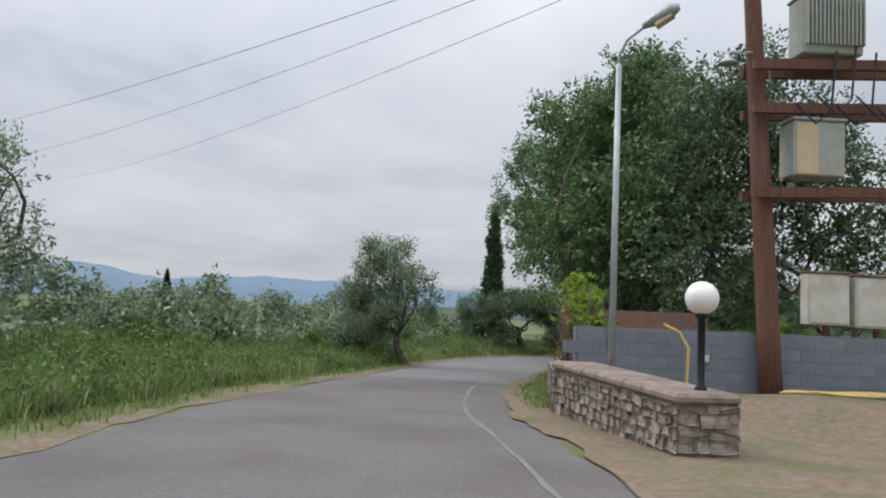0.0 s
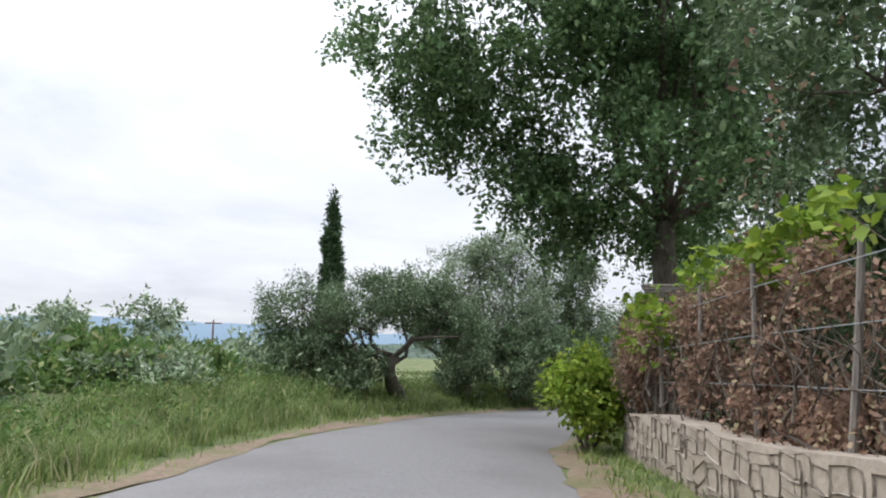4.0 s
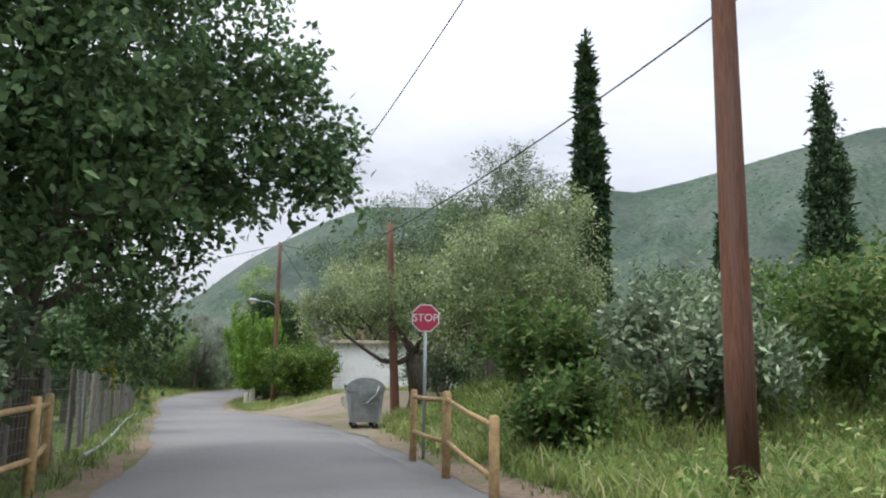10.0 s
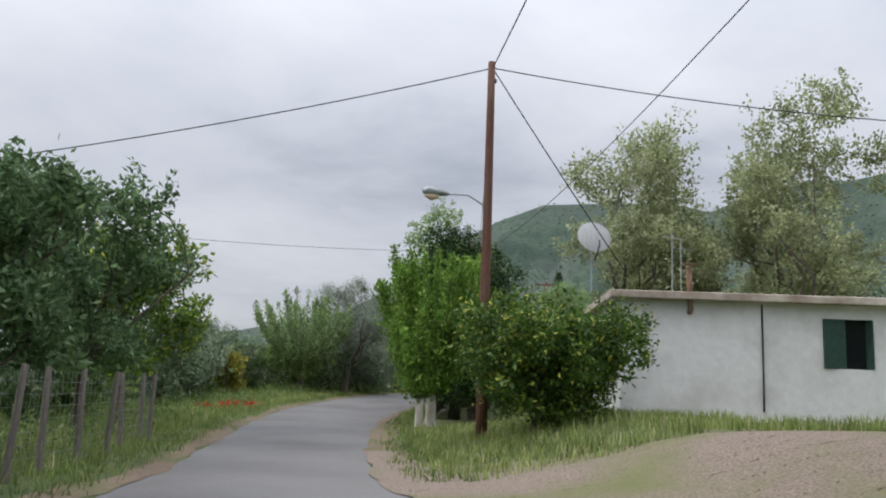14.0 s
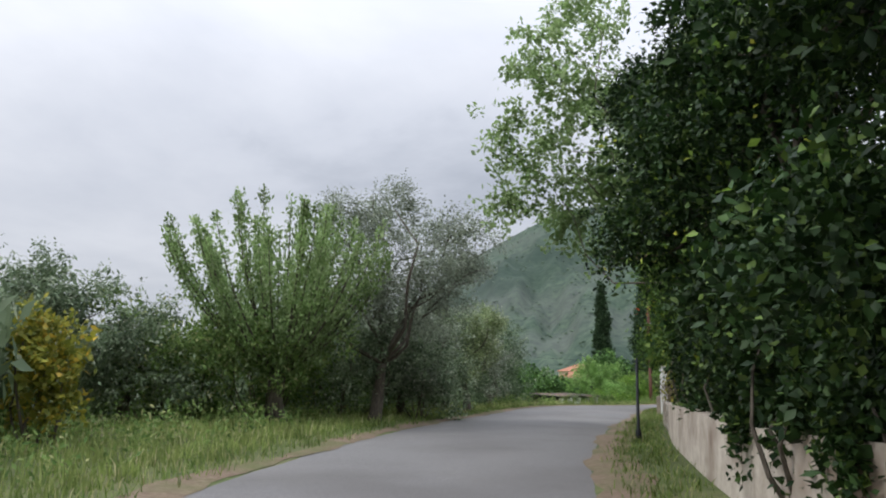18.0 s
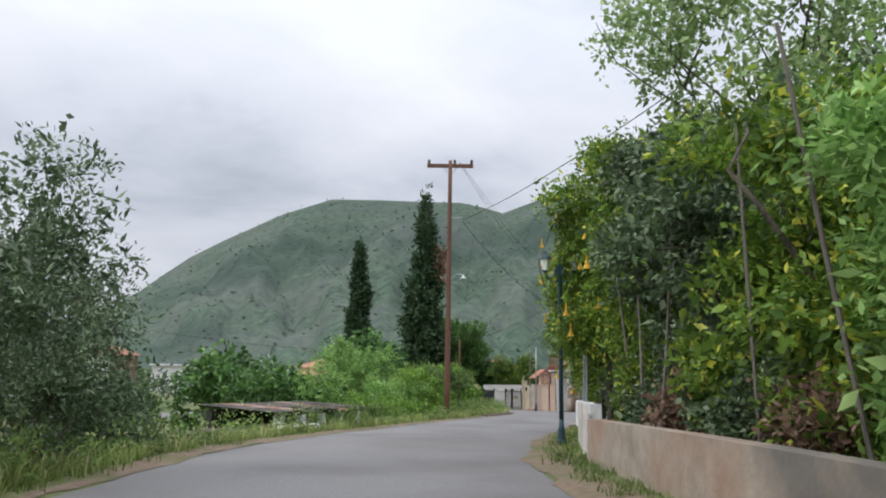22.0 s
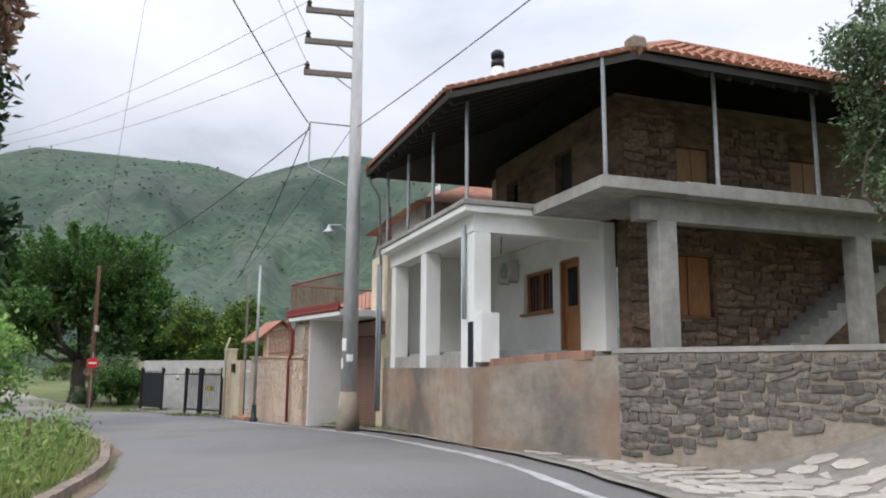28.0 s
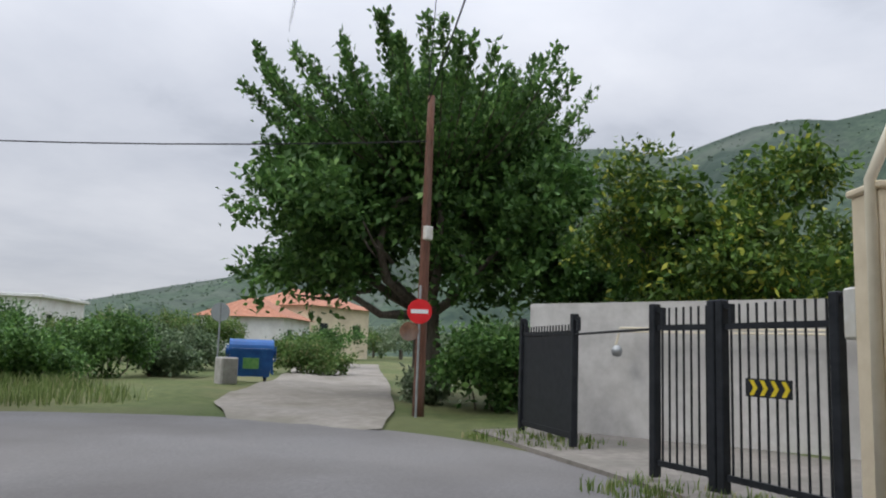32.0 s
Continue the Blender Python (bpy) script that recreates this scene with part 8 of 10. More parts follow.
# flagstone apron with its concrete edge
fl = thing("flagstone_apron", (127.0, 142.8, 0), "apron of irregular pale flagstones beside the lane", "paving", kind="structure")
inv = fl.matrix_world.inverted()
FLAG = surface("pale_flagstone", (0.30, 0.275, 0.24), (0.44, 0.41, 0.36), 4.0, 0.85, stain=(0.33, 0.29, 0.24), stain_scale=1.4, stain_amount=0.6, bump=0.3, bump_scale=14.0, vary=0.14)
FD = []
for i in range(8):
    rs_ = np.random.default_rng(700 + i)
    m = Mesh()
    k = 6 + i % 3
    ring = [(0.52 * math.cos(2 * math.pi * a / k + rs_.normal() * 0.12) * rs_.uniform(0.85, 1.1), 0.52 * math.sin(2 * math.pi * a / k) * rs_.uniform(0.85, 1.1)) for a in range(k)]
    m.slab(ring, -0.06, 0.012)
    me = m.data("flagstone")
    me.materials.append(FLAG)
    FD.append(me)
base_pts = [(120.6, 141.6), (132.6, 145.3), (130.9, 142.2), (128.5, 139.0), (121.0, 139.2)]
n_f = 0
for sx in np.arange(236, 248.2, 0.42):
    i = int(sx / 0.5)
    for o in np.arange(0.3, 2.6, 0.26):
        off = LINE[i, 4] - 0.2 + o
        x, y = LINE[i, 0] + off * _tan[i, 1], LINE[i, 1] - off * _tan[i, 0]
        dd_ = (Vector((x, y)) - sj).dot(Vector((se.y - sj.y, -(se.x - sj.x))).normalized())
        if dd_ > -0.2 and (Vector((x, y)) - sj).length < 14:
            if dd_ < 0.25:
                continue
        if n_f < 300:
            ob = new("flagstone", FD[rw.integers(8)])
            ob.parent = fl
            z = land1(x, y)
            ob.matrix_basis = inv @ Matrix.LocRotScale(Vector((x + rw.normal() * 0.04, y + rw.normal() * 0.04, z + 0.075)), (Vector((land1(x - 0.3, y) - land1(x + 0.3, y), land1(x, y - 0.3) - land1(x, y + 0.3), 0.6)).to_track_quat("Z", "Y").to_matrix() @ Matrix.Rotation(0.35 + rw.normal() * 0.25 + 3.14 * rw.integers(2), 3, "Z")).to_euler(), Vector((0.49 * rw.uniform(0.9, 1.15), 0.32 * rw.uniform(0.88, 1.12), 1)))
            n_f += 1
draped("apron_mortar", lambda i: LINE[i, 4] - 0.2, lambda i: LINE[i, 4] + 6.5, 2 * 228, 2 * 247, 0.06, RAMPC, "grey mortar bed under the flagstones", "paving", 30, 0.1)
draped("gutter_edge", lambda i: LINE[i, 4] - 0.35, lambda i: LINE[i, 4] + 0.25, 2 * 226, 2 * 257, 0.06, LANEC, "worn pale concrete gutter along the lane", "gutter", 4, 0.1)

# ---- trees and shrubs, from the start of the lane onwards ----
OLV = "grey-green olive tree with a gnarled trunk"
tree("olive_tree", (-10.6, 16.4), OLV, lobes_round(4.6, 3.6, 1.5, 9, 3), OLIVELEAF, 1.5, 0.22, 520, 26, (0.10, 0.035), 0.26, 3, gnarl=0.8, group="olive trees")
tree("olive_tree", (-1.5, 31.2), "young olive tree leaning over the grass verge", [(-1.1, 0.2, 3.1, 1.3, 1.3, 1.1), (0.4, -0.2, 3.0, 1.2, 1.2, 1.0), (-0.4, 0.4, 4.3, 1.1, 1.1, 0.8), (-1.9, 0.1, 2.5, 1.1, 1.1, 0.9), (-1.3, 0.2, 4.4, 0.9, 0.9, 0.7), (0.9, 0.2, 2.1, 0.6, 0.7, 0.5), (-0.6, -0.4, 1.9, 0.9, 0.9, 0.6), (-1.4, 0.2, 1.2, 1.3, 1.2, 0.9), (-2.2, 0.3, 1.4, 1.0, 1.0, 0.9)], OLIVELEAF, 1.2, 0.15, 1500, 26, (0.085, 0.032), 0.22, 5, lean=(-0.15, 0.05), gnarl=0.9, group="olive trees")
bush("shrub", (-3.6, 32.3), "grey-green scrub under the young olive tree", 2.0, 1.5, OLIVEDARK, 60, 240, 22)
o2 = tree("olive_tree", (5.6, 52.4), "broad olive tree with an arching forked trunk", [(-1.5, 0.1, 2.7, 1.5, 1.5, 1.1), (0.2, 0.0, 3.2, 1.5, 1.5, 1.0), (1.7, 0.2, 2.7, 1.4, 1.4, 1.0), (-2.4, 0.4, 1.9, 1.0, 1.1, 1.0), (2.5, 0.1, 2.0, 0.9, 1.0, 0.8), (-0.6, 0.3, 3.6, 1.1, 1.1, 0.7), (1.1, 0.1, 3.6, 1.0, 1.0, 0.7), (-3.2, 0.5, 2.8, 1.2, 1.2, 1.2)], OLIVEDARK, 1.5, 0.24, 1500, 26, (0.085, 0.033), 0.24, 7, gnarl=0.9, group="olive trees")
bush("shrub", (4.2, 51.8), "grey-green scrub under the olive tree", 2.4, 1.7, OLIVEDARK, 61, 220, 22)
bush("shrub", (2.6, 52.5), "grey-green scrub under the olive tree", 2.6, 2.2, OLIVEDARK, 62, 260, 22)
bush("shrub", (8.6, 55.4), "grey-green scrub between the trees", 2.6, 2.6, OLIVEDARK, 67, 300, 22)
bush("shrub", (11.6, 56.6), "dark scrub at the foot of the tall trees", 4.4, 3.9, OLIVEDARK, 68, 760, 22)
tree("olive_tree", (8.6, 58.4), OLV, lobes_round(4.6, 5.2, 1.0, 9, 8), OLIVELEAF, 1.2, 0.2, 700, 24, (0.10, 0.036), 0.26, 8, group="olive trees")
tree("willow_leaved_tree", (11.4, 58.0), "tall grey-green tree with drooping foliage and a dark trunk", [(-0.5, 0, 3.5, 2.0, 1.9, 1.8), (0.3, 0.3, 5.2, 1.5, 1.5, 1.4), (-1.6, 0.2, 4.7, 1.5, 1.4, 1.3), (0.8, -0.4, 2.3, 1.6, 1.5, 1.4), (-1.8, -0.5, 2.4, 1.5, 1.4, 1.4), (-0.2, 0.2, 6.4, 1.1, 1.1, 0.9), (-1.3, 0.2, 6.1, 0.9, 0.9, 0.8)], OLIVELEAF, 1.4, 0.26, 1300, 28, (0.11, 0.034), 0.26, 9, droop=0.5, group="trees by the bend")
tree("willow_leaved_tree", (14.0, 58.9), "tall grey-green tree with drooping foliage and a dark trunk", [(0, 0, 3.2, 1.8, 1.7, 1.7), (0.4, 0.1, 5.0, 1.4, 1.4, 1.4), (0.4, 0.2, 6.4, 1.0, 1.0, 0.9), (-0.8, 0.2, 4.4, 1.3, 1.3, 1.2), (0.9, 0.2, 2.2, 1.5, 1.4, 1.3), (-0.9, -0.2, 2.0, 1.4, 1.3, 1.2), (1.5, 0.6, 3.6, 1.2, 1.2, 1.1)], OLIVEDARK, 1.3, 0.24, 1250, 28, (0.11, 0.034), 0.26, 10, droop=0.5, group="trees by the bend")
bush("shrub", (17.0, 61.4), "bright light-green shrub on the verge", 3.0, 1.7, BRIGHTLEAF, 63, 300, 24, (0.12, 0.06))
bush("shrub", (15.0, 60.3), "bright light-green shrub on the verge", 1.8, 1.2, BRIGHTLEAF, 64, 170, 24, (0.12, 0.06))
tree("olive_tree", (19.0, 64.4), OLV, lobes_round(5.0, 4.6, 0.5, 9, 11), OLIVELEAF, 0.9, 0.18, 760, 26, (0.10, 0.036), 0.25, 11, group="olive trees")
tree("olive_tree", (22.6, 67.4), OLV, lobes_round(5.0, 4.9, 0.5, 10, 12), OLIVELEAF, 0.9, 0.18, 820, 26, (0.10, 0.036), 0.25, 12, group="olive trees")
tree("olive_tree", (79.3, 132.4), "big grey-green olive tree leaning towards the lane", lobes_round(3.8, 4.4, 0.8, 10, 311), OLIVELIGHT, 1.0, 0.2, 900, 26, (0.10, 0.036), 0.26, 311, group="olive trees")
tree("yellowing_tree", (83.9, 124.0), "sparse tree with yellowing leaves behind the vine fence", lobes_round(2.3, 5.2, 2.2, 7, 312), YELLOWLEAF, 2.4, 0.09, 150, 14, (0.10, 0.06), 0.3, 312)
tree("plane_tree", (28.7, 72.3), "spreading dark green broadleaf tree over the lane", [(-0.5, -0.5, 5.2, 3.0, 3.0, 2.0), (-3.0, -2.6, 4.8, 2.4, 2.4, 1.9), (1.7, 0.3, 4.8, 2.2, 2.2, 1.7), (-1.2, -1.8, 7.6, 2.3, 2.3, 1.7), (-2.8, -3.4, 7.0, 2.0, 2.0, 1.5), (0.8, -1.6, 7.6, 2.0, 2.0, 1.5), (-3.8, -1.8, 3.2, 1.8, 1.8, 1.4), (1.8, -1.4, 4.2, 1.6, 1.4, 1.2), (2.6, -1.7, 6.2, 1.6, 1.6, 1.3), (-1.0, -2.6, 4.0, 2.0, 2.0, 1.5), (0.2, -0.6, 9.2, 1.8, 1.8, 1.2), (-1.8, -0.6, 2.6, 1.8, 1.6, 1.3), (1.6, 0.9, 3.3, 1.5, 1.5, 1.2), (2.2, 1.6, 2.3, 1.2, 1.2, 1.0), (3.0, -2.4, 4.6, 1.2, 1.2, 0.9)], PLANELEAF, 2.3, 0.26, 3000, 26, (0.115, 0.08), 0.3, 13, group="broadleaf trees", shell=0.45)
bush("shrub", (25.4, 69.9), "dark overgrown hedge beside the rail", 4.0, 3.2, OLIVEDARK, 65, 520, 24)
for k, s_ in enumerate((59.0, 62.0, 65.0, 68.5, 72.0)):
    x, y, z = beside(s_, LINE[int(s_ / 0.5), 4] + 3.2)
    bush("undergrowth", (x, y), "dark undergrowth behind the trellis", 3.0, 2.7 + 0.4 * (k % 2), OLIVEDARK, 680 + k, 300, 22, (0.11, 0.045), 0.25, group="undergrowth behind the wall")
# right side of the first bend
tree("broadleaf_tree", (4.6, 22.5), "tall dense dark green tree behind the wall", [(0, 0, 3.6, 2.1, 2.6, 2.0), (0.4, 1.5, 6.0, 2.2, 2.4, 1.9), (-0.4, 3.2, 4.8, 1.9, 2.2, 1.9), (0.9, -1.8, 4.8, 2.0, 2.0, 1.9), (1.2, 0.3, 8.0, 2.0, 2.0, 1.5), (0.6, 3.6, 7.6, 2.0, 2.0, 1.6), (2.2, -1.2, 6.8, 1.9, 1.9, 1.5), (-0.6, 1.6, 7.6, 1.6, 1.7, 1.4)], PLANELEAF, 1.6, 0.22, 1750, 26, (0.13, 0.06), 0.28, 15, group="trees behind the wall", extra=(("bright_sprays", BRIGHTLEAF, "fresh light-green sprays", 90, (0.2, 0.11)),))
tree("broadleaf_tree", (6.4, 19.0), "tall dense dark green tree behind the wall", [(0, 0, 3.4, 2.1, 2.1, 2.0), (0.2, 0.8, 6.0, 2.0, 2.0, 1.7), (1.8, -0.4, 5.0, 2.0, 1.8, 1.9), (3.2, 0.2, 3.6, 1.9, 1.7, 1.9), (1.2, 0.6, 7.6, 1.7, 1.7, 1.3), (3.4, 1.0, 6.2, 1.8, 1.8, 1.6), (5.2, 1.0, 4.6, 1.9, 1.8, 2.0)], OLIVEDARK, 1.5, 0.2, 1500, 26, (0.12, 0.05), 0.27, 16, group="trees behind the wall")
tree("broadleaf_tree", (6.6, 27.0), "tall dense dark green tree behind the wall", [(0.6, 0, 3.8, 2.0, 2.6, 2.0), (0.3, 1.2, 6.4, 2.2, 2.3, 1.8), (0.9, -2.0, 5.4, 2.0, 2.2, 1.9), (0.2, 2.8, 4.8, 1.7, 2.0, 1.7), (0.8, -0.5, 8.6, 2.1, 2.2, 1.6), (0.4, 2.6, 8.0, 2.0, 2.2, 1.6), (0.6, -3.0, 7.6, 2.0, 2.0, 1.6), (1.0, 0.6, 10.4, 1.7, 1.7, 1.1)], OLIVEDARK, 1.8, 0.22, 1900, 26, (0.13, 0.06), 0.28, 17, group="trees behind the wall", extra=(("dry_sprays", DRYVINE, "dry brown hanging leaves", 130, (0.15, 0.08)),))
tree("bare_branched_tree", (8.8, 27.0), "half-bare tree with thin grey branches", [(0, 0, 4.5, 2.4, 2.4, 2.2), (0.5, 2.0, 5.5, 1.6, 1.6, 1.4), (0, -2, 5.0, 1.6, 1.6, 1.4)], OLIVEDARK, 2.0, 0.2, 260, 20, (0.12, 0.045), 0.3, 18)
tree("plane_tree", (10.6, 44.0), "large spreading green tree overhanging the wall", [(-6.2, 0.4, 8.8, 1.9, 1.9, 1.6), (-4.9, -0.5, 10.8, 2.2, 2.2, 1.8), (-4.4, 1.2, 7.6, 2.0, 2.2, 1.6), (-2.0, -1.0, 12.4, 2.6, 2.6, 1.8), (-2.4, 0.3, 9.2, 2.8, 2.8, 2.2), (-5.2, 1.6, 6.9, 1.5, 1.5, 1.1), (0.6, 0.0, 10.6, 3.0, 3.0, 2.4), (0.0, -2.6, 7.4, 2.6, 2.4, 2.0), (1.2, 1.8, 7.4, 2.6, 2.6, 2.0), (2.2, 3.0, 9.2, 2.4, 2.4, 2.0), (-1.6, -2.6, 10.0, 2.4, 2.4, 2.0), (1.6, 1.8, 5.0, 1.5, 1.5, 0.9), (0.4, -3.4, 5.2, 1.8, 1.6, 1.3), (-3.0, 1.2, 6.2, 1.6, 1.6, 1.2), (-1.4, -1.2, 5.8, 1.8, 1.8, 1.3), (-3.0, -1.4, 7.6, 2.0, 2.0, 1.6), (-1.8, 0.8, 4.5, 1.9, 1.7, 1.2), (0.5, 0.6, 4.3, 1.7, 1.7, 1.2), (-3.6, 0.4, 5.2, 1.5, 1.4, 1.0)], PLANELEAF, 4.6, 0.34, 3600, 26, (0.125, 0.08), 0.32, 19, shell=0.4, group="broadleaf trees")
tree("olive_tree", (9.0, 35.4), OLV, lobes_round(5.2, 6.4, 1.6, 10, 20), OLIVEDARK, 2.0, 0.2, 900, 26, (0.11, 0.042), 0.27, 20, group="olive trees", extra=(("dry_sprays", DRYVINE, "dry brown hanging leaves", 80, (0.15, 0.08)),))
hang = Mesh()
rh = np.random.default_rng(44)
for k in range(30):
    q = rh.random()
    p = [(8.7 + 2.1 * q + rh.normal() * 0.35, 46.3 - 0.5 * q + rh.normal() * 0.4, 4.3 + 0.8 * rh.random())]
    dx, dy = rh.normal() * 0.07, rh.normal() * 0.07
    ln_ = rh.uniform(0.18, 0.36)
    for step_ in range(8):
        dx, dy = dx + rh.normal() * 0.06, dy + rh.normal() * 0.06
        p.append((p[-1][0] + dx, p[-1][1] + dy, p[-1][2] - ln_ * rh.uniform(0.5, 1.2)))
    hang.tube(p, list(np.linspace(0.014, 0.004, 9)), 4)
    for b_ in (3, 5, 6):
        c = [p[b_]]
        for step_ in range(4):
            c.append((c[-1][0] + rh.normal() * 0.12, c[-1][1] + rh.normal() * 0.12, c[-1][2] - rh.uniform(0.0, 0.16)))
        hang.tube(c, list(np.linspace(0.007, 0.003, 5)), 3)
solid("hanging_twigs", hang, BARK, "bare brown twigs hanging from the big tree", "twigs")
bush("shrub", (7.3, 40.8, land1(7.3, 40.8) + 0.2), "bright vine leaves spilling over the wall end", 1.5, 1.9, VINELEAF, 66, 330, 18, (0.075, 0.062))
# meadow side after the pillar
tree("olive_tree", (28.4, 55.8), "large dark olive tree above the meadow", lobes_round(6.0, 6.2, 1.0, 10, 21), OLIVEDARK, 1.5, 0.25, 1200, 26, (0.11, 0.038), 0.28, 21, group="olive trees")
tree("olive_tree", (37.0, 58.6), "large dark olive tree above the meadow", lobes_round(5.5, 5.0, 0.8, 9, 22), OLIVEDARK, 1.2, 0.22, 800, 24, (0.12, 0.042), 0.3, 22, group="olive trees")
for k, (x, y, w, h) in enumerate(((35.4, 64.4, 3.4, 2.6), (38.4, 62.4, 4.2, 3.2), (41.8, 66.2, 4.4, 3.4), (45.5, 63.5, 5, 3.8), (36.6, 67.6, 2.6, 2.0), (49.0, 68.0, 5.5, 4.2), (53.0, 64.0, 6.0, 4.5), (34.2, 66.2, 1.8, 1.3))):
    bush("shrub", (x, y), "tangled green scrub at the edge of the meadow", w, h, (OLIVELEAF, WEED, OLIVEDARK)[k % 3], 70 + k, int(110 * w), 22, (0.13, 0.055), 0.28, group="scrub bushes")
cypress((56.9, 76.4), 17.4, 1.6, 31, "tall slender dark green cypress with a leaning tip", -0.03)
cypress((79.0, 69.5), 21.0, 3.4, 32, "broad dark green cypress on the slope")
cypress((84.0, 78.0), 14.0, 2.2, 33, "dark green cypress on the slope")
tree("olive_tree", (43.9, 76.7), "old olive tree with a leaning dark trunk", [(-2.2, 0.6, 3.6, 1.7, 1.7, 1.4), (0.2, 0.4, 4.3, 1.8, 1.8, 1.3), (-1.0, 1.4, 4.6, 1.4, 1.4, 1.0), (1.9, -0.6, 3.6, 1.7, 1.7, 1.4), (-2.8, 1.6, 3.0, 1.1, 1.1, 0.9)], OLIVELIGHT, 1.8, 0.3, 1900, 26, (0.08, 0.028), 0.26, 23, lean=(-0.1, 0.15), gnarl=1.0, group="olive trees")
tree("olive_tree", (40.6, 71.0), "bushy windblown olive tree behind the rail", lobes_round(5.8, 4.6, 0.7, 11, 24), OLIVELIGHT, 1.2, 0.22, 1500, 26, (0.09, 0.034), 0.27, 24, group="olive trees")
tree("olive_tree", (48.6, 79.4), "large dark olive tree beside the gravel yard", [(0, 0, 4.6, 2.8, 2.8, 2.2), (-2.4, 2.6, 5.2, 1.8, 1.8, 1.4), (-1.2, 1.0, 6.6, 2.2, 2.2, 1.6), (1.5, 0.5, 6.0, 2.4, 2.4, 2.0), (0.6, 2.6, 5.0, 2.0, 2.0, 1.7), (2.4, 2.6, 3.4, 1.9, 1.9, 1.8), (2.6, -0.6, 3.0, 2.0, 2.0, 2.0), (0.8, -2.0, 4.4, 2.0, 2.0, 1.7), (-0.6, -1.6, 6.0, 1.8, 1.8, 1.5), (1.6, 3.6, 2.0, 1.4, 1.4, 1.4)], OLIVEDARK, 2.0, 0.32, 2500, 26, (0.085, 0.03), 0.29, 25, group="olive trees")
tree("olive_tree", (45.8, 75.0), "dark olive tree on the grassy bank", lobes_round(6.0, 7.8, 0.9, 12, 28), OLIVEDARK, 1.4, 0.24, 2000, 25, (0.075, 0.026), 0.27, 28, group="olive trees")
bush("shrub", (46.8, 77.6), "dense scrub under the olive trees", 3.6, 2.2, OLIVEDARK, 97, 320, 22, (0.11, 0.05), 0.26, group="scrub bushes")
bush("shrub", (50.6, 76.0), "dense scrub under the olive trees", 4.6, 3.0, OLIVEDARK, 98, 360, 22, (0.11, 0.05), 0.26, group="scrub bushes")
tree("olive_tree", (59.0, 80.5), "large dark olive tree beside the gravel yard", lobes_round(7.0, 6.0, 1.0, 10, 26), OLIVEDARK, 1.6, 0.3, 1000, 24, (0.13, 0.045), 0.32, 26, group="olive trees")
# white house plants
bush("citrus_bush", (54.6, 93.9), "rounded glossy citrus bush with yellow-green tips", 4.1, 3.5, CITRUSDARK, 80, 1300, 26, (0.10, 0.045), 0.24)
shoots_tree("pollarded_mulberry", (58.1, 102.5), "pollarded mulberry with limewashed trunk and upright shoots", 7.2, 4.4, 35, BRIGHTLEAF, 1.1, 40, leaves=520, size=(0.16, 0.085))
shoots_tree("pollarded_mulberry", (57.1, 101.9), "pollarded mulberry with limewashed trunk and upright shoots", 4.8, 2.2, 36, BRIGHTLEAF, 1.0, 14, 0.14)
for k, (x, y, h, w) in enumerate(((66.8, 99.8, 13.2, 7.2), (70.5, 95.2, 14.5, 7.4), (71.5, 102.0, 9.5, 6.0), (75.5, 98.0, 10.5, 6.0))):
    tree("spring_tree", (x, y), "tall open tree with pale spring leaves behind the house", lobes_round(w, h - 2.5, 2.5, 11, 40 + k), PALELEAF, 2.4, 0.22, 1150, 20, (0.15, 0.08), 0.34, 40 + k, shell=0.3, upward=0.7, group="pale spring trees")
for k, (x, y, w, h) in enumerate(((66.0, 86.0, 5.0, 4.0), (70.0, 91.0, 5.5, 5.0), (68.0, 105.0, 5.0, 4.0), (75.0, 100.0, 6.0, 5.0), (64.5, 104.5, 3.5, 3.0))):
    bush("shrub", (x, y), "dense green scrub behind the white house", w, h, (CITRUSLEAF, OLIVEDARK, YELLOWLEAF)[k % 3], 90 + k, int(90 * w), 22, (0.15, 0.065), 0.3, group="scrub bushes")
# left garden
GAR = ((33.2, 80.4, 2.8, 3.2, 0), (35.6, 84.2, 3.0, 3.5, 1), (38.2, 88.4, 3.0, 3.4, 1), (40.8, 92.6, 3.4, 4.4, 2), (43.4, 96.4, 4.0, 5.6, 0), (46.2, 100.8, 4.6, 6.8, 0), (48.4, 104.6, 4.4, 6.2, 2), (38.0, 94.0, 4.0, 4.6, 0), (35.0, 89.0, 4.0, 4.0, 0), (32.0, 85.0, 4.0, 4.2, 2))
for k, (x, y, w, h, q) in enumerate(GAR):
    tree("loquat_tree", (x, y), ("dark green loquat tree inside the garden fence", "yellowing citrus tree inside the garden fence", "dense green loquat tree with orange fruit")[q], lobes_round(w, h * 0.82, h * 0.16, 8, 110 + k), (PLANELEAF, YELLOWLEAF, CITRUSLEAF)[q], h * 0.25, 0.11, 520, 24, (0.15, 0.06), 0.24, 110 + k, group="garden trees", upward=0.3)
tree("garden_tree", (47.0, 108.5), "tall green garden tree with upright tips", lobes_round(4.6, 6.4, 1.6, 10, 130), BROADLEAF, 1.6, 0.18, 760, 24, (0.15, 0.07), 0.28, 130, upward=0.9)
tree("garden_tree", (52.6, 113.0), "grey-green tree beyond the garden", lobes_round(4.0, 3.4, 0.6, 8, 131), OLIVEDARK, 0.8, 0.15, 460, 24, (0.12, 0.045), 0.26, 131)
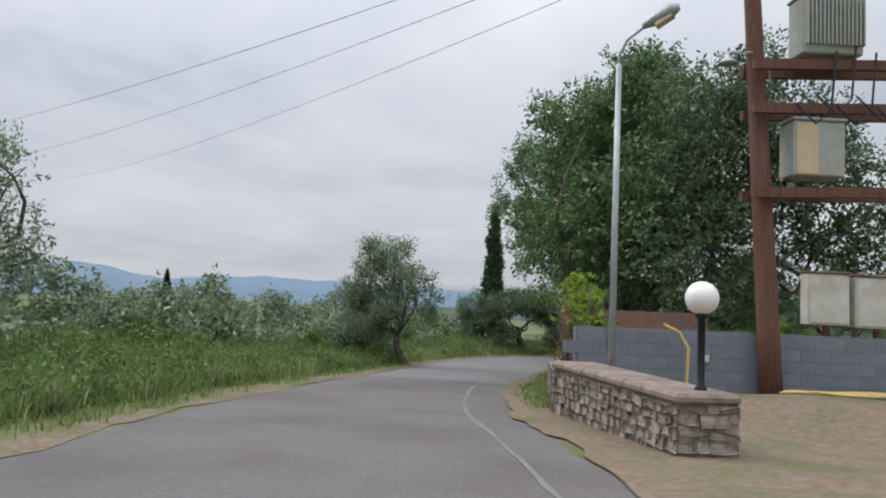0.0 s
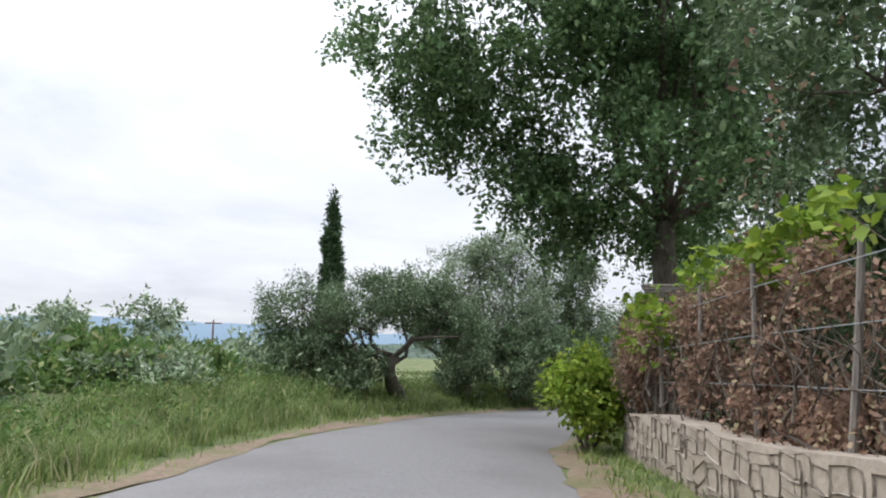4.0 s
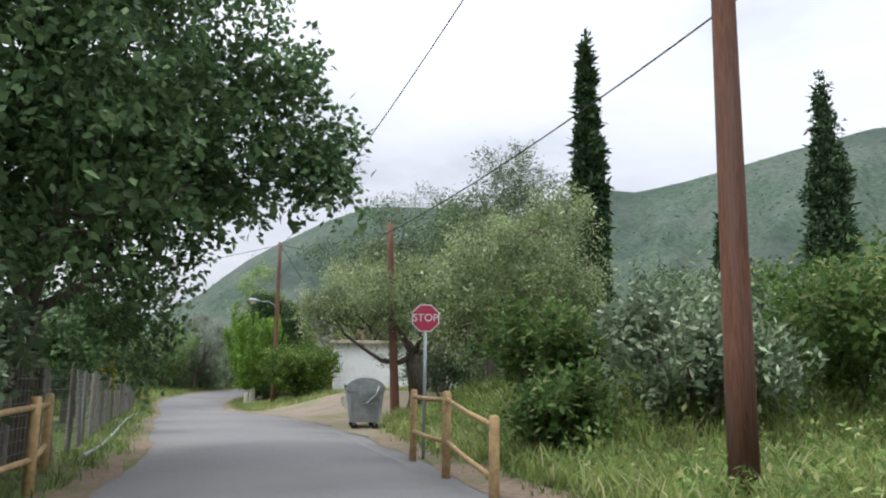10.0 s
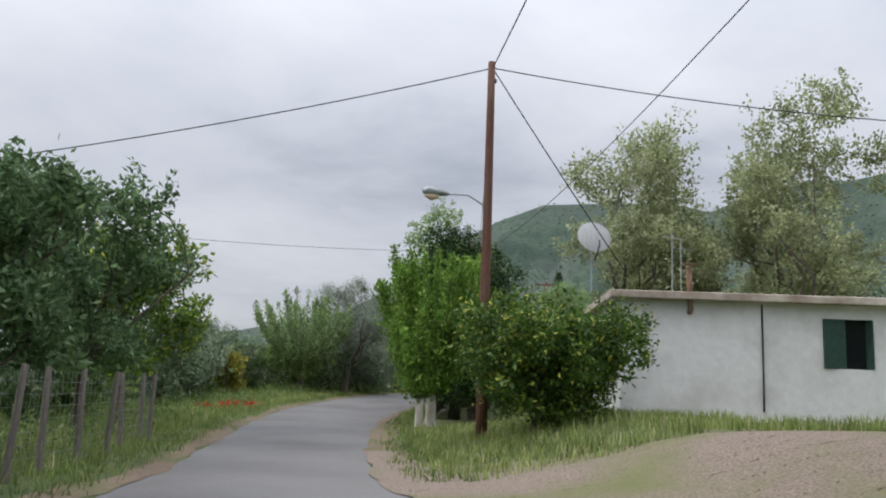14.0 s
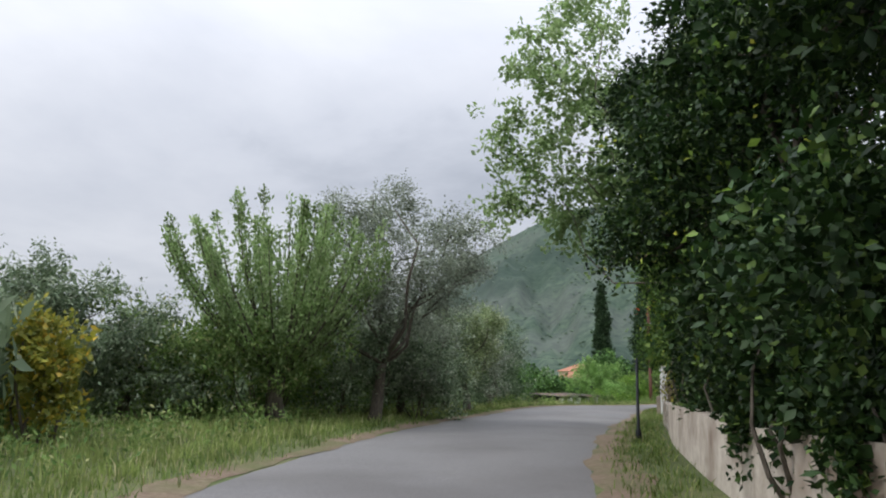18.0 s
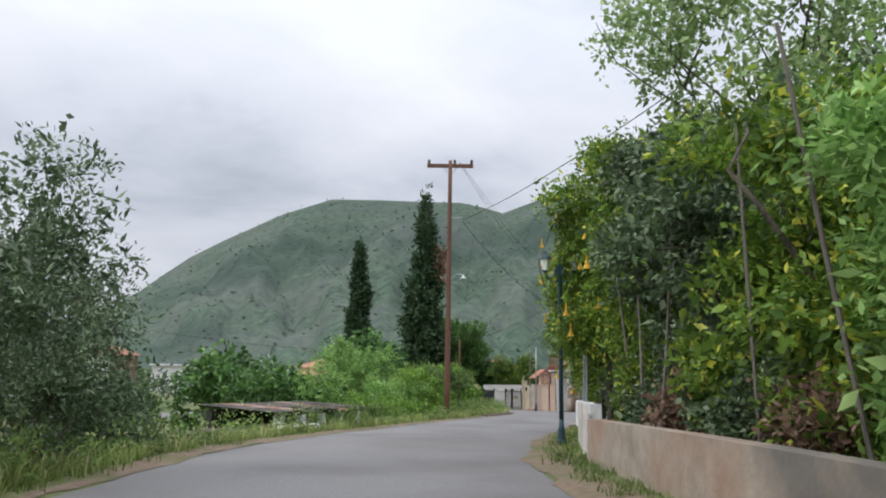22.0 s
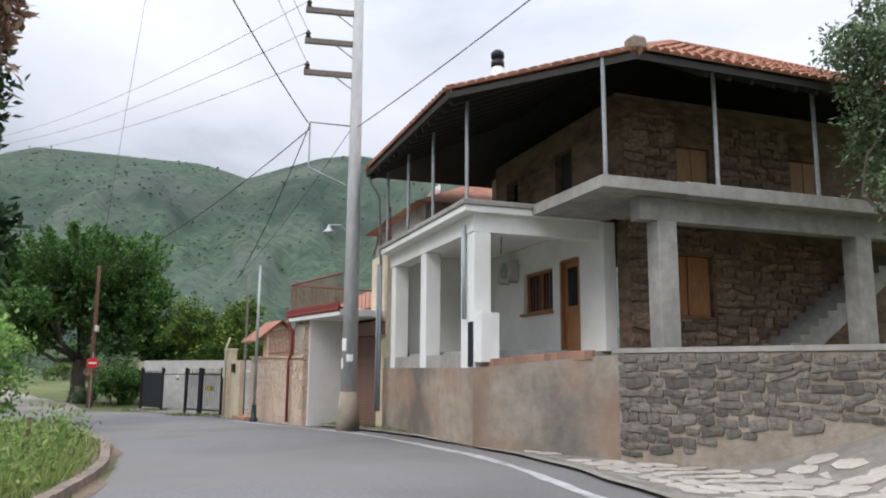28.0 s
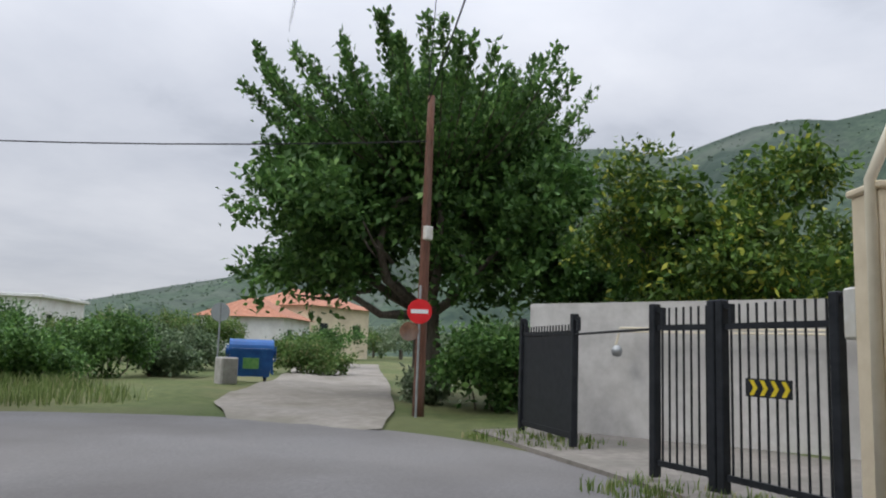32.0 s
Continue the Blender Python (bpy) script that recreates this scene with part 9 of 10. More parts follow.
# second bend, left
bush("shrub", (59.4, 120.8), "yellow-green young shrub on the verge", 1.5, 2.9, YELLOWLEAF, 140, 120, 20, (0.13, 0.07))
for k, (x, y, w, h) in enumerate(((55.5, 118.5, 4.0, 3.4), (58.0, 124.0, 4.5, 4.0), (52.0, 121.5, 4.5, 4.2), (62.5, 126.5, 4.4, 3.8), (60.3, 127.4, 4.6, 4.4), (54.6, 125.4, 5.0, 4.4))):
    tree("olive_tree", (x, y), "grey olive tree in the grove beside the lane", lobes_round(w, h * 0.9, h * 0.08, 9, 141 + k), OLIVELEAF, h * 0.3, 0.16, 640, 24, (0.11, 0.04), 0.27, 141 + k, group="olive trees")
bt = tree("bare_tree", (56.2, 121.0), "thin bare grey tree among the olives", [(0, 0, 3.8, 1.0, 1.0, 1.6)], PALELEAF, 2.0, 0.09, 26, 8, (0.08, 0.035), 0.2, 146)
shoots_tree("pollarded_mulberry", (66.2, 125.2), "light green pollarded mulberry with long whip shoots", 7.2, 6.6, 37, WHIPLEAF, 1.4, 64, 0.26, False, leaves=420, size=(0.14, 0.075))
for k, (x, y, w, h, lf) in enumerate(((66.4, 126.4, 5.0, 4.2, LIGHTWEED), (63.6, 126.6, 4.0, 3.4, LIGHTWEED), (69.6, 127.2, 4.6, 3.8, OLIVELEAF), (72.4, 127.0, 3.4, 3.0, OLIVELEAF))):
    bush("thicket", (x, y), "dense leafy thicket under the pollarded trees", w, h, lf, 660 + k, int(110 * w), 22, (0.12, 0.05), 0.26, group="grove thickets")
tree("grey_leaved_tree", (69.8, 125.6), "open grey-green tree with dark slanting branches", [(-0.6, 0, 4.0, 1.7, 1.7, 1.5), (1.2, -0.8, 5.0, 1.8, 1.8, 1.4), (-0.8, 0.5, 6.0, 1.7, 1.7, 1.3), (1.6, 0.4, 3.6, 1.6, 1.6, 1.3), (2.6, -0.8, 6.0, 1.5, 1.5, 1.1), (0.6, 0.2, 6.8, 1.4, 1.4, 0.9), (3.2, -0.4, 4.8, 1.2, 1.2, 1.0)], GREYLEAF, 1.8, 0.19, 1700, 22, (0.085, 0.034), 0.28, 38, shell=0.3, lean=(0.12, -0.02))
for k, (x, y, w, h) in enumerate(((72.5, 128.0, 4.6, 4.2), (75.5, 130.6, 4.8, 4.6), (79.0, 133.6, 5.0, 4.8), (83.4, 137.2, 5.2, 6.0), (87.0, 139.4, 5.2, 6.4), (90.2, 142.4, 5.0, 5.5), (92.6, 144.2, 3.2, 3.6), (76.5, 135.0, 5.0, 4.8), (70.5, 131.0, 4.5, 4.4))):
    tree("olive_tree", (x, y), "low thick silvery olive tree beside the lane", lobes_round(w, h * 0.95, h * 0.05, 10, 150 + k), (GREYLEAF, OLIVELEAF, OLIVEDARK)[k % 3] if k < 4 else OLIVEDARK, h * 0.25, 0.17, 760, 25, (0.10, 0.036), 0.26, 150 + k, group="olive trees")
# second bend, right: ivy-clad thicket over the plaster wall
for k, (s, o, w, h) in enumerate(((158.5, 4.0, 4.0, 4.6), (161.5, 3.3, 5.2, 8.6), (166, 3.2, 5.4, 9.0), (170.5, 3.2, 5.4, 8.8), (175, 3.6, 4.6, 7.8), (178.8, 3.7, 4.2, 7.6), (182, 3.8, 3.8, 7.0))):
    x, y, z = beside(s, LINE[int(s / 0.5), 4] + o - 0.6)
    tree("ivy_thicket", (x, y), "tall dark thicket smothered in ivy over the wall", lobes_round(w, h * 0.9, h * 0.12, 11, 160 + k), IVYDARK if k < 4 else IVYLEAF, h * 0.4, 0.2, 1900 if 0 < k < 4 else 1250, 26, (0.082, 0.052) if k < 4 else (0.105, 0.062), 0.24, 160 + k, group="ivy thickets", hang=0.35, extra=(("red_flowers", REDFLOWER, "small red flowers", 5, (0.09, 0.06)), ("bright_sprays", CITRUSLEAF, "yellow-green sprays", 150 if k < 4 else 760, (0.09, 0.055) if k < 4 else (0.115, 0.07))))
for k, s_ in enumerate(np.arange(160.4, 175, 1.7)):
    x, y, z = beside(s_, LINE[int(s_ / 0.5), 4] + (1.85 if k < 4 else 2.1))
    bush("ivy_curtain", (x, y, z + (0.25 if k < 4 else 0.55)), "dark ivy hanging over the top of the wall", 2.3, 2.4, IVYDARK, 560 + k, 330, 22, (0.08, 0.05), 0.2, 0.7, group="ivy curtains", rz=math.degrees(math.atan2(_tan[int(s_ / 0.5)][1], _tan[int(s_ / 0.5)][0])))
bx_, by_, bz_ = beside(174.5, LINE[349, 4] + 3.4)
tree("broadleaf_tree", (bx_, by_), "light green tree leaning out over the lane", [(wx - bx_, wy - by_, wz - bz_, r, r, r * 0.75) for wx, wy, wz, r in ((70.2, 120.2, 2.6, 0.9), (70.9, 119.7, 3.7, 1.2), (71.7, 119.1, 4.7, 1.5), (71.9, 118.8, 2.9, 1.2), (72.9, 118.3, 3.2, 1.4), (73.1, 118.1, 5.2, 1.6), (74.1, 117.3, 4.2, 1.6), (71.1, 118.7, 5.8, 1.2), (72.2, 119.4, 1.9, 0.8), (70.8, 119.3, 7.2, 1.2), (71.9, 118.6, 8.3, 1.4), (70.0, 120.0, 4.9, 0.9))], WHIPLEAF, 4.0, 0.09, 620, 22, (0.13, 0.085), 0.28, 170, group="broadleaf trees", shell=0.3)
for k, (s, o, h, lf) in enumerate(((184.6, 3.2, 4.4, YELLOWLEAF), (186, 3.2, 2.8, DRYGREY), (188, 3.2, 2.6, DRYGREY), (190.5, 3.3, 2.5, DRYGREY))):
    x, y, z = beside(s, LINE[int(s / 0.5), 4] + o - 0.9)
    bush("creeper", (x, y), "tangle of grey-brown creeper and yellow leaves on the wall", 4.2, h, lf, 171 + k, 640, 20, (0.065, 0.03), 0.22, 1.6, group="creepers", rz=math.degrees(math.atan2(_tan[int(s / 0.5)][1], _tan[int(s / 0.5)][0])), extra=(("yellow_leaves", YELLOWLEAF, "yellowing leaves", 60, (0.12, 0.08)),))
rb = np.random.default_rng(77)
bare = thing("bare_tree", (88.3, 125.6, land1(88.3, 125.6)), "bare winter tree with dark spreading branches and dry leaves", "tree")
m, tp, trr = trunk_mesh(4.6, 0.17, rb, (-0.03, 0.03))
part("trunk", m, BARK, bare, smooth=True)
for k in range(13):
    a = rb.uniform(0, 6.28)
    low = np.array(tp) * np.array([1, 1, rb.uniform(0.6, 1.0)])
    e1 = low + np.array([math.cos(a) * rb.uniform(0.8, 2.2), math.sin(a) * rb.uniform(0.8, 2.2), rb.uniform(1.2, 3.6)])
    part("limb", limb(low, e1, 0.045, 0.012, rb, 0.15, 6, 6), BARK, bare, smooth=True)
    for _ in range(7):
        e2 = e1 + rb.normal(size=3) * 0.75 + np.array([0, 0, 0.3])
        part("branch", limb(low + (e1 - low) * rb.uniform(0.3, 1.0), e2, 0.012, 0.004, rb, 0.15, 5, 4), BARK, bare)
P, D = crown_points([(0, 0, 6.6, 2.4, 2.4, 1.9)], 260, 6, 0.2, rb, 0.4)
part("dry_leaves", leaf_mesh("dry_leaves", P, D, 0.09, 0.05, rb), DRYVINE, bare, "few dry brown leaves")
# green masses after the gate pillar
for k, (s, o, w, h, lf) in enumerate(((195.5, 2.6, 3.4, 4.6, SHOOTLEAF), (198.5, 2.8, 3.8, 5.6, CITRUSLEAF), (201.5, 2.9, 3.8, 6.4, OLIVEDARK), (204.3, 3.0, 3.8, 7.0, OLIVEDARK), (200, 5.2, 5.0, 7.6, OLIVEDARK), (196.5, 5.4, 4.5, 6.4, BRIGHTLEAF))):
    x, y, z = beside(s, LINE[int(s / 0.5), 4] + o)
    tree("garden_thicket", (x, y), "dense green garden thicket behind the low wall", lobes_round(w, h * 0.98, h * 0.0, 11, 180 + k), lf, h * 0.3, 0.12, 900, 25, (0.12, 0.05), 0.25, 180 + k, group="garden thickets", extra=(("yellow_sprays", CITRUSLEAF, "yellow-green sprays", 80, (0.14, 0.07)),))
for k, s_ in enumerate(np.arange(194.8, 206.0, 1.5)):
    x, y, z = beside(s_, LINE[int(s_ / 0.5), 4] + 2.0)
    bush("bramble", (x, y), "dark bramble and dry stalks spilling over the low wall", 2.2, 1.9 + 0.4 * math.sin(k * 2.1), (OLIVEDARK, CITRUSLEAF, DRYVINE)[k % 3], 500 + k, 190, 20, (0.09, 0.05), 0.2, 0.8, group="brambles", rz=math.degrees(math.atan2(_tan[int(s_ / 0.5)][1], _tan[int(s_ / 0.5)][0])))
stk = Mesh().tube([(0, 0, 0), (0.1, 0, 2.2), (0.15, 0.05, 4.2)], [0.025, 0.022, 0.016], 6).data("cane")
stk.materials.append(GREYWOOD)
for k, (s, o) in enumerate(((196.5, 1.7), (199.0, 1.8), (201.8, 1.5), (203.5, 1.7), (205.0, 1.9))):
    x, y, z = beside(s, LINE[int(s / 0.5), 4] + o)
    ob = new("garden_cane", stk)
    ob.matrix_world = pose(x, y, z + 0.2, rw.normal() * 5, rw.normal() * 5, rw.uniform(0, 360))
    tagged(ob, "long pale bamboo cane leaning in the thicket", "cane", "bamboo canes")
for k, (s, o, w, h) in enumerate(((207.6, 2.7, 4.0, 7.4), (210.4, 1.9, 3.8, 7.2), (213.4, 1.8, 3.8, 7.0), (216.6, 1.8, 3.4, 6.0), (219.4, 2.3, 3.2, 4.8), (222.0, 2.0, 3.2, 4.6), (224.2, 1.6, 3.0, 4.2), (226.4, 1.6, 2.8, 3.7))):
    x, y, z = beside(s, LINE[int(s / 0.5), 4] + o)
    e = tree("angels_trumpet", (x, y), "flowering bush hung with yellow trumpet blossoms", lobes_round(w, h * 0.82, h * 0.2, 10, 190 + k), CITRUSLEAF, h * 0.3, 0.08, 1300, 22, (0.105, 0.046), 0.26, 190 + k, group="trumpet flower bushes", droop=0.35, category="bush")
    rf_ = np.random.default_rng(400 + k)
    for _ in range(11):
        a = rf_.uniform(0, 6.28)
        fx, fy, fz = math.cos(a) * w * 0.48, math.sin(a) * w * 0.48, h * rf_.uniform(0.35, 0.95)
        fm = Mesh().lathe([(0.012, 0.0), (0.02, -0.1), (0.03, -0.18), (0.075, -0.27), (0.085, -0.29)], 8, (fx, fy, fz))
        fm.f = fm.f[:-2]
        part("trumpet_flower", fm, YELLOWFLOWER, e, "yellow trumpet flower", True)
for k, s_ in enumerate(np.arange(206.5, 224, 1.9)):
    x, y, z = beside(s_, LINE[int(s_ / 0.5), 4] + 3.3)
    bush("shrub", (x, y), "dark shrubbery behind the garden wall", 2.6, 2.9 - 0.06 * k, OLIVEDARK, 580 + k, 300, 22, (0.11, 0.05), 0.24, group="garden shrubs")
bx_, by_, bz_ = beside(205.4, LINE[410, 4] + 4.6)
tree("spring_tree", (bx_, by_), "open tree with light green spring leaves above the thicket", lobes_round(6.6, 6.2, 5.2, 13, 195), WHIPLEAF, 5.0, 0.16, 560, 18, (0.13, 0.08), 0.32, 195, shell=0.3, upward=0.4, group="pale spring trees")
# garden by the lantern: red flowers, white flowers, yellow-leaved tree
x, y, z = beside(226.0, LINE[452, 4] + 2.6)
bush("flowering_shrub", (x + 1.2, y - 0.4), "leafy shrub with red trumpet flowers", 2.6, 3.4, BRIGHTLEAF, 200, 330, 22, (0.15, 0.08), 0.24, extra=(("red_flowers", REDFLOWER, "red trumpet flowers", 26, (0.13, 0.09)),))
bush("flowering_shrub", (119.0, 140.9), "tall leafy shrub with red trumpet flowers over the wall", 3.0, 3.9, LIGHTWEED, 205, 420, 22, (0.11, 0.055), 0.24, extra=(("red_flowers", REDFLOWER, "red trumpet flowers", 60, (0.12, 0.07)), ("yellow_leaves", YELLOWLEAF, "yellowing leaves", 60, (0.12, 0.07))))
bush("flowering_shrub", (121.7, 141.0), "green shrub starred with white flowers", 1.9, 2.3, BRIGHTLEAF, 201, 260, 22, (0.12, 0.06), 0.2, extra=(("white_flowers", WHITEFLOWER, "white daisy flowers", 60, (0.07, 0.06)),))
tree("yellow_leaved_tree", (124.3, 139.9), "small tree with sparse yellow-green leaves", lobes_round(4.6, 4.4, 2.0, 10, 202), YELLOWLEAF, 2.2, 0.11, 620, 20, (0.13, 0.07), 0.28, 202, shell=0.3)
tree("olive_tree", (135.3, 139.8, -3.2), "dark bushy tree beside the stone house", lobes_round(3.9, 5.4, 2.9, 10, 203), OLIVEDARK, 2.9, 0.15, 900, 24, (0.10, 0.042), 0.26, 203, group="olive trees")
poleG = wooden_pole(127.4, 139.4, 9.5, 0.15, "brown wooden utility pole beside the stone house", z=-3.2)
# left of the village bend
for k, (x, y, w, h, lf) in enumerate(((109.2, 150.2, 3.2, 2.4, WEED), (112.0, 151.2, 4.0, 3.0, BRIGHTLEAF), (114.6, 152.6, 4.2, 3.2, SHOOTLEAF), (117.8, 152.6, 4.4, 3.2, BRIGHTLEAF), (120.6, 153.2, 4.4, 3.4, WEED), (123.4, 154.6, 4.2, 3.0, BRIGHTLEAF), (112.5, 156.0, 5.0, 4.4, SHOOTLEAF), (119.0, 158.0, 5.0, 4.6, SHOOTLEAF), (126.0, 156.8, 3.4, 2.2, WEED))):
    bush("shrub", (x, y), "rank fresh green shrub on the bank", w, h, lf, 210 + k, int(130 * w), 22, (0.14, 0.065), 0.26, group="bank shrubs", upward=0.6)
cyd = cypress((138.6, 166.4), 20.0, 3.7, 34, "huge dark cypress with a brown patch")
rcy = np.random.default_rng(97)
P, D = crown_points([(0.75, -0.9, 13.4, 0.9, 0.9, 1.3), (0.5, -1.0, 12.2, 0.6, 0.6, 0.8)], 110, 8, 0.22, rcy, 0.5, 0.5, 0, 0.7)
part("dead_foliage", leaf_mesh("dead_foliage", P, D, 0.5, 0.2, rcy), DRYVINE, cyd, "dead brown foliage")
cypress((142.2, 177.0), 17.0, 2.8, 35, "tall dark green cypress on the bank")
bush("shrub", (136.0, 163.5), "creeper-covered mound under the cypress", 5.0, 4.6, SHOOTLEAF, 222, 460, 22, (0.16, 0.08), 0.3)
tree("mulberry_tree", (156.8, 175.2), "large round mulberry tree with long leafy shoots", [(0, 0, 5.2, 3.6, 3.6, 2.6), (-3.0, 0.8, 5.0, 2.4, 2.4, 2.0), (2.4, -2.2, 4.8, 2.4, 2.4, 2.0), (0.4, 0.2, 7.6, 2.4, 2.4, 1.8), (-1.6, 1.6, 6.8, 2.0, 2.0, 1.6), (2.2, -1.4, 6.6, 2.0, 2.0, 1.6), (-2.6, 2.0, 3.4, 1.8, 1.8, 1.2), (3.0, -2.6, 3.2, 1.8, 1.8, 1.2)], BROADLEAF, 2.4, 0.42, 2300, 27, (0.20, 0.12), 0.36, 230, shell=0.45, upward=0.5)
ms = shoots_tree("mulberry_shoots", (156.8, 175.2, -1.2), "long upright leafy shoots over the mulberry crown", 7.1, 11.5, 231, BROADLEAF, 2.5, 80, 0.1, False, leaves=330, size=(0.2, 0.11))
tree("orange_tree", (156.4, 166.0), "dense green orange tree behind the yard wall", lobes_round(5.6, 4.6, 1.2, 10, 232), CITRUSDARK, 1.4, 0.18, 1300, 24, (0.135, 0.06), 0.28, 232, extra=(("oranges", ORANGEFRUIT, "orange fruit", 4, (0.09, 0.09)),))
tree("garden_tree", (160.5, 170.5), "dense green tree behind the yard wall", lobes_round(5.0, 5.0, 0.6, 9, 233), BROADLEAF, 1.2, 0.18, 620, 24, (0.17, 0.08), 0.3, 233)
bush("shrub", (155.6, 171.4), "ivy and weeds on the bank below the mulberry", 3.4, 1.9, BROADLEAF, 234, 360, 22, (0.13, 0.08))
bush("shrub", (155.2, 173.4), "silvery shrub at the corner of the side lane", 1.2, 0.8, OLIVELEAF, 235, 180, 22)
for k, (x, y, w, h) in enumerate(((148.0, 186.0, 3.0, 1.3), (152.5, 187.0, 3.4, 2.2), (158.0, 193.0, 4.0, 2.2), (164.0, 203.0, 6.0, 3.2), (152.0, 200.0, 5.0, 2.6), (170.0, 184.0, 5.0, 3.5), (158.5, 205.0, 5.0, 3.4))):
    bush("shrub", (x, y), "overgrown hedge beyond the junction", w, h, (WEED, BROADLEAF, OLIVEDARK)[k % 3], 240 + k, int(80 * w), 22, (0.15, 0.07), 0.3, group="hedges")

for k, (x, y, w, h) in enumerate(((141.0, 181.5, 4.0, 1.3), (145.0, 183.5, 4.2, 1.6), (149.2, 184.6, 3.4, 1.5), (138.0, 186.0, 5.0, 2.4), (143.0, 190.0, 5.5, 2.6), (149.0, 192.5, 5.0, 2.8), (155.0, 188.5, 3.0, 1.9), (161.5, 187.5, 3.4, 1.6), (167.5, 195.5, 4.5, 2.2))):
    bush("bramble", (x, y), "dark bramble thicket beyond the junction", w, h, (OLIVEDARK, WEED, BROADLEAF)[k % 3], 640 + k, int(90 * w), 22, (0.15, 0.075), 0.3, group="bramble thickets")

# ---- far groves: copies of two olives and two shrubs ----
far_o = tree("olive_tree", (-14.0, 44.0), "grey-green olive tree in the far grove", lobes_round(4.6, 3.4, 0.8, 8, 250), OLIVELEAF, 1.0, 0.18, 130, 16, (0.26, 0.11), 0.34, 250, group="grove olives", limbs=False)
rg = np.random.default_rng(9)
spots = []
while len(spots) < 62:
    x, y = rg.uniform(-75, 4), rg.uniform(26, 150)
    _, of, _, le, _ = along(x, y)
    if of[0] < -13 and all((x - a) ** 2 + (y - b) ** 2 > 20 for a, b in spots) and not (abs(x - 5.6) < 6 and abs(y - 52) < 6):
        spots.append((x, y))
for x, y in spots:
    sc = rg.uniform(0.6, 1.05)
    c = copy_thing(far_o, pose(x, y, land1(x, y) - 0.1, 0, 0, rg.uniform(0, 360)))
    c.scale = (sc, sc, sc)
cypress((7.0, 104.0), 19.0, 3.0, 36, "dark cypress standing in the plain")
cypress((-62.0, 172.0), 13.0, 2.4, 37, "dark cypress far out in the plain")
fp_ = wooden_pole(-5.0, 118.0, 7.0, 0.14, "far wooden pole with a crossarm in the plain")
part("crossarm", Mesh().box((0, 0, 6.6), (1.9, 0.1, 0.14)), POLEWOOD, fp_)
far_b = bush("shrub", (70.0, 150.0), "distant green shrub on the plain", 5.0, 3.2, WEED, 260, 120, 14, (0.3, 0.14), 0.38, group="distant shrubs")
far_t = tree("garden_tree", (92.0, 165.0), "distant round green tree in the village", lobes_round(5.0, 4.4, 0.8, 8, 261), BROADLEAF, 1.0, 0.2, 150, 14, (0.34, 0.17), 0.4, 261, group="distant trees", limbs=False)
spots = []
tries = 0
while len(spots) < 90 and tries < 4000:
    tries += 1
    a, r = radians(rg.uniform(-62, -18)), rg.uniform(40, 150)
    x, y = 90 - math.sin(a) * r, 134 + math.cos(a) * r
    i_, of, _, le, ri = along(x, y)
    if (of[0] < -le[0] - 9 or of[0] > 30) and all((x - p) ** 2 + (y - q) ** 2 > 36 for p, q in spots) and not (130 < x < 190 and 155 < y < 240):
        spots.append((x, y))
for k, (x, y) in enumerate(spots):
    src = (far_b, far_t, far_o)[k % 3]
    sc = rg.uniform(0.7, 1.2)
    c = copy_thing(src, pose(x, y, land1(x, y) - 0.15, 0, 0, rg.uniform(0, 360)))
    c.scale = (sc, sc, sc)
for k in range(46):
    x, y = rg.uniform(62, 165), rg.uniform(62, 142)
    _, of, _, _, ri = along(x, y)
    if of[0] < 22 or (x > 118 and y > 128):
        continue
    src = (far_b, far_t, far_o)[k % 3]
    sc = rg.uniform(0.8, 1.5)
    c = copy_thing(src, pose(x, y, land1(x, y) - 0.15, 0, 0, rg.uniform(0, 360)))
    c.scale = (sc, sc, sc)


low_b = bush("shrub", (-16.0, 30.0), "low grey-green scrub in the field", 3.4, 1.3, OLIVELEAF, 270, 130, 14, (0.2, 0.085), 0.3, group="field scrub")
low_c = bush("shrub", (-13.0, 26.0), "rank bramble mound in the field", 3.0, 1.0, WEED, 271, 130, 14, (0.2, 0.1), 0.3, group="field scrub")
for k in range(150):
    if k < 90:
        x, y = rg.uniform(-42, 2), rg.uniform(20, 66)
        lim = -8.0
    else:
        s_ = rg.uniform(136, 206)
        i_ = int(s_ / 0.5)
        o_ = -LINE[i_, 3] - rg.uniform(5.5, 13.0)
        x, y = LINE[i_, 0] + o_ * _tan[i_, 1], LINE[i_, 1] - o_ * _tan[i_, 0]
        lim = -4.0
    _, of, _, le, _ = along(x, y)
    if of[0] > lim - le[0] * (k >= 90):
        continue
    sc = rg.uniform(0.8, 1.5)
    c = copy_thing((low_b, low_c)[k % 2], pose(x, y, land1(x, y) - 0.1, 0, 0, rg.uniform(0, 360)))
    c.scale = (sc, sc, sc * rg.uniform(0.8, 1.5) * (1.4 if k >= 90 else 1.0))


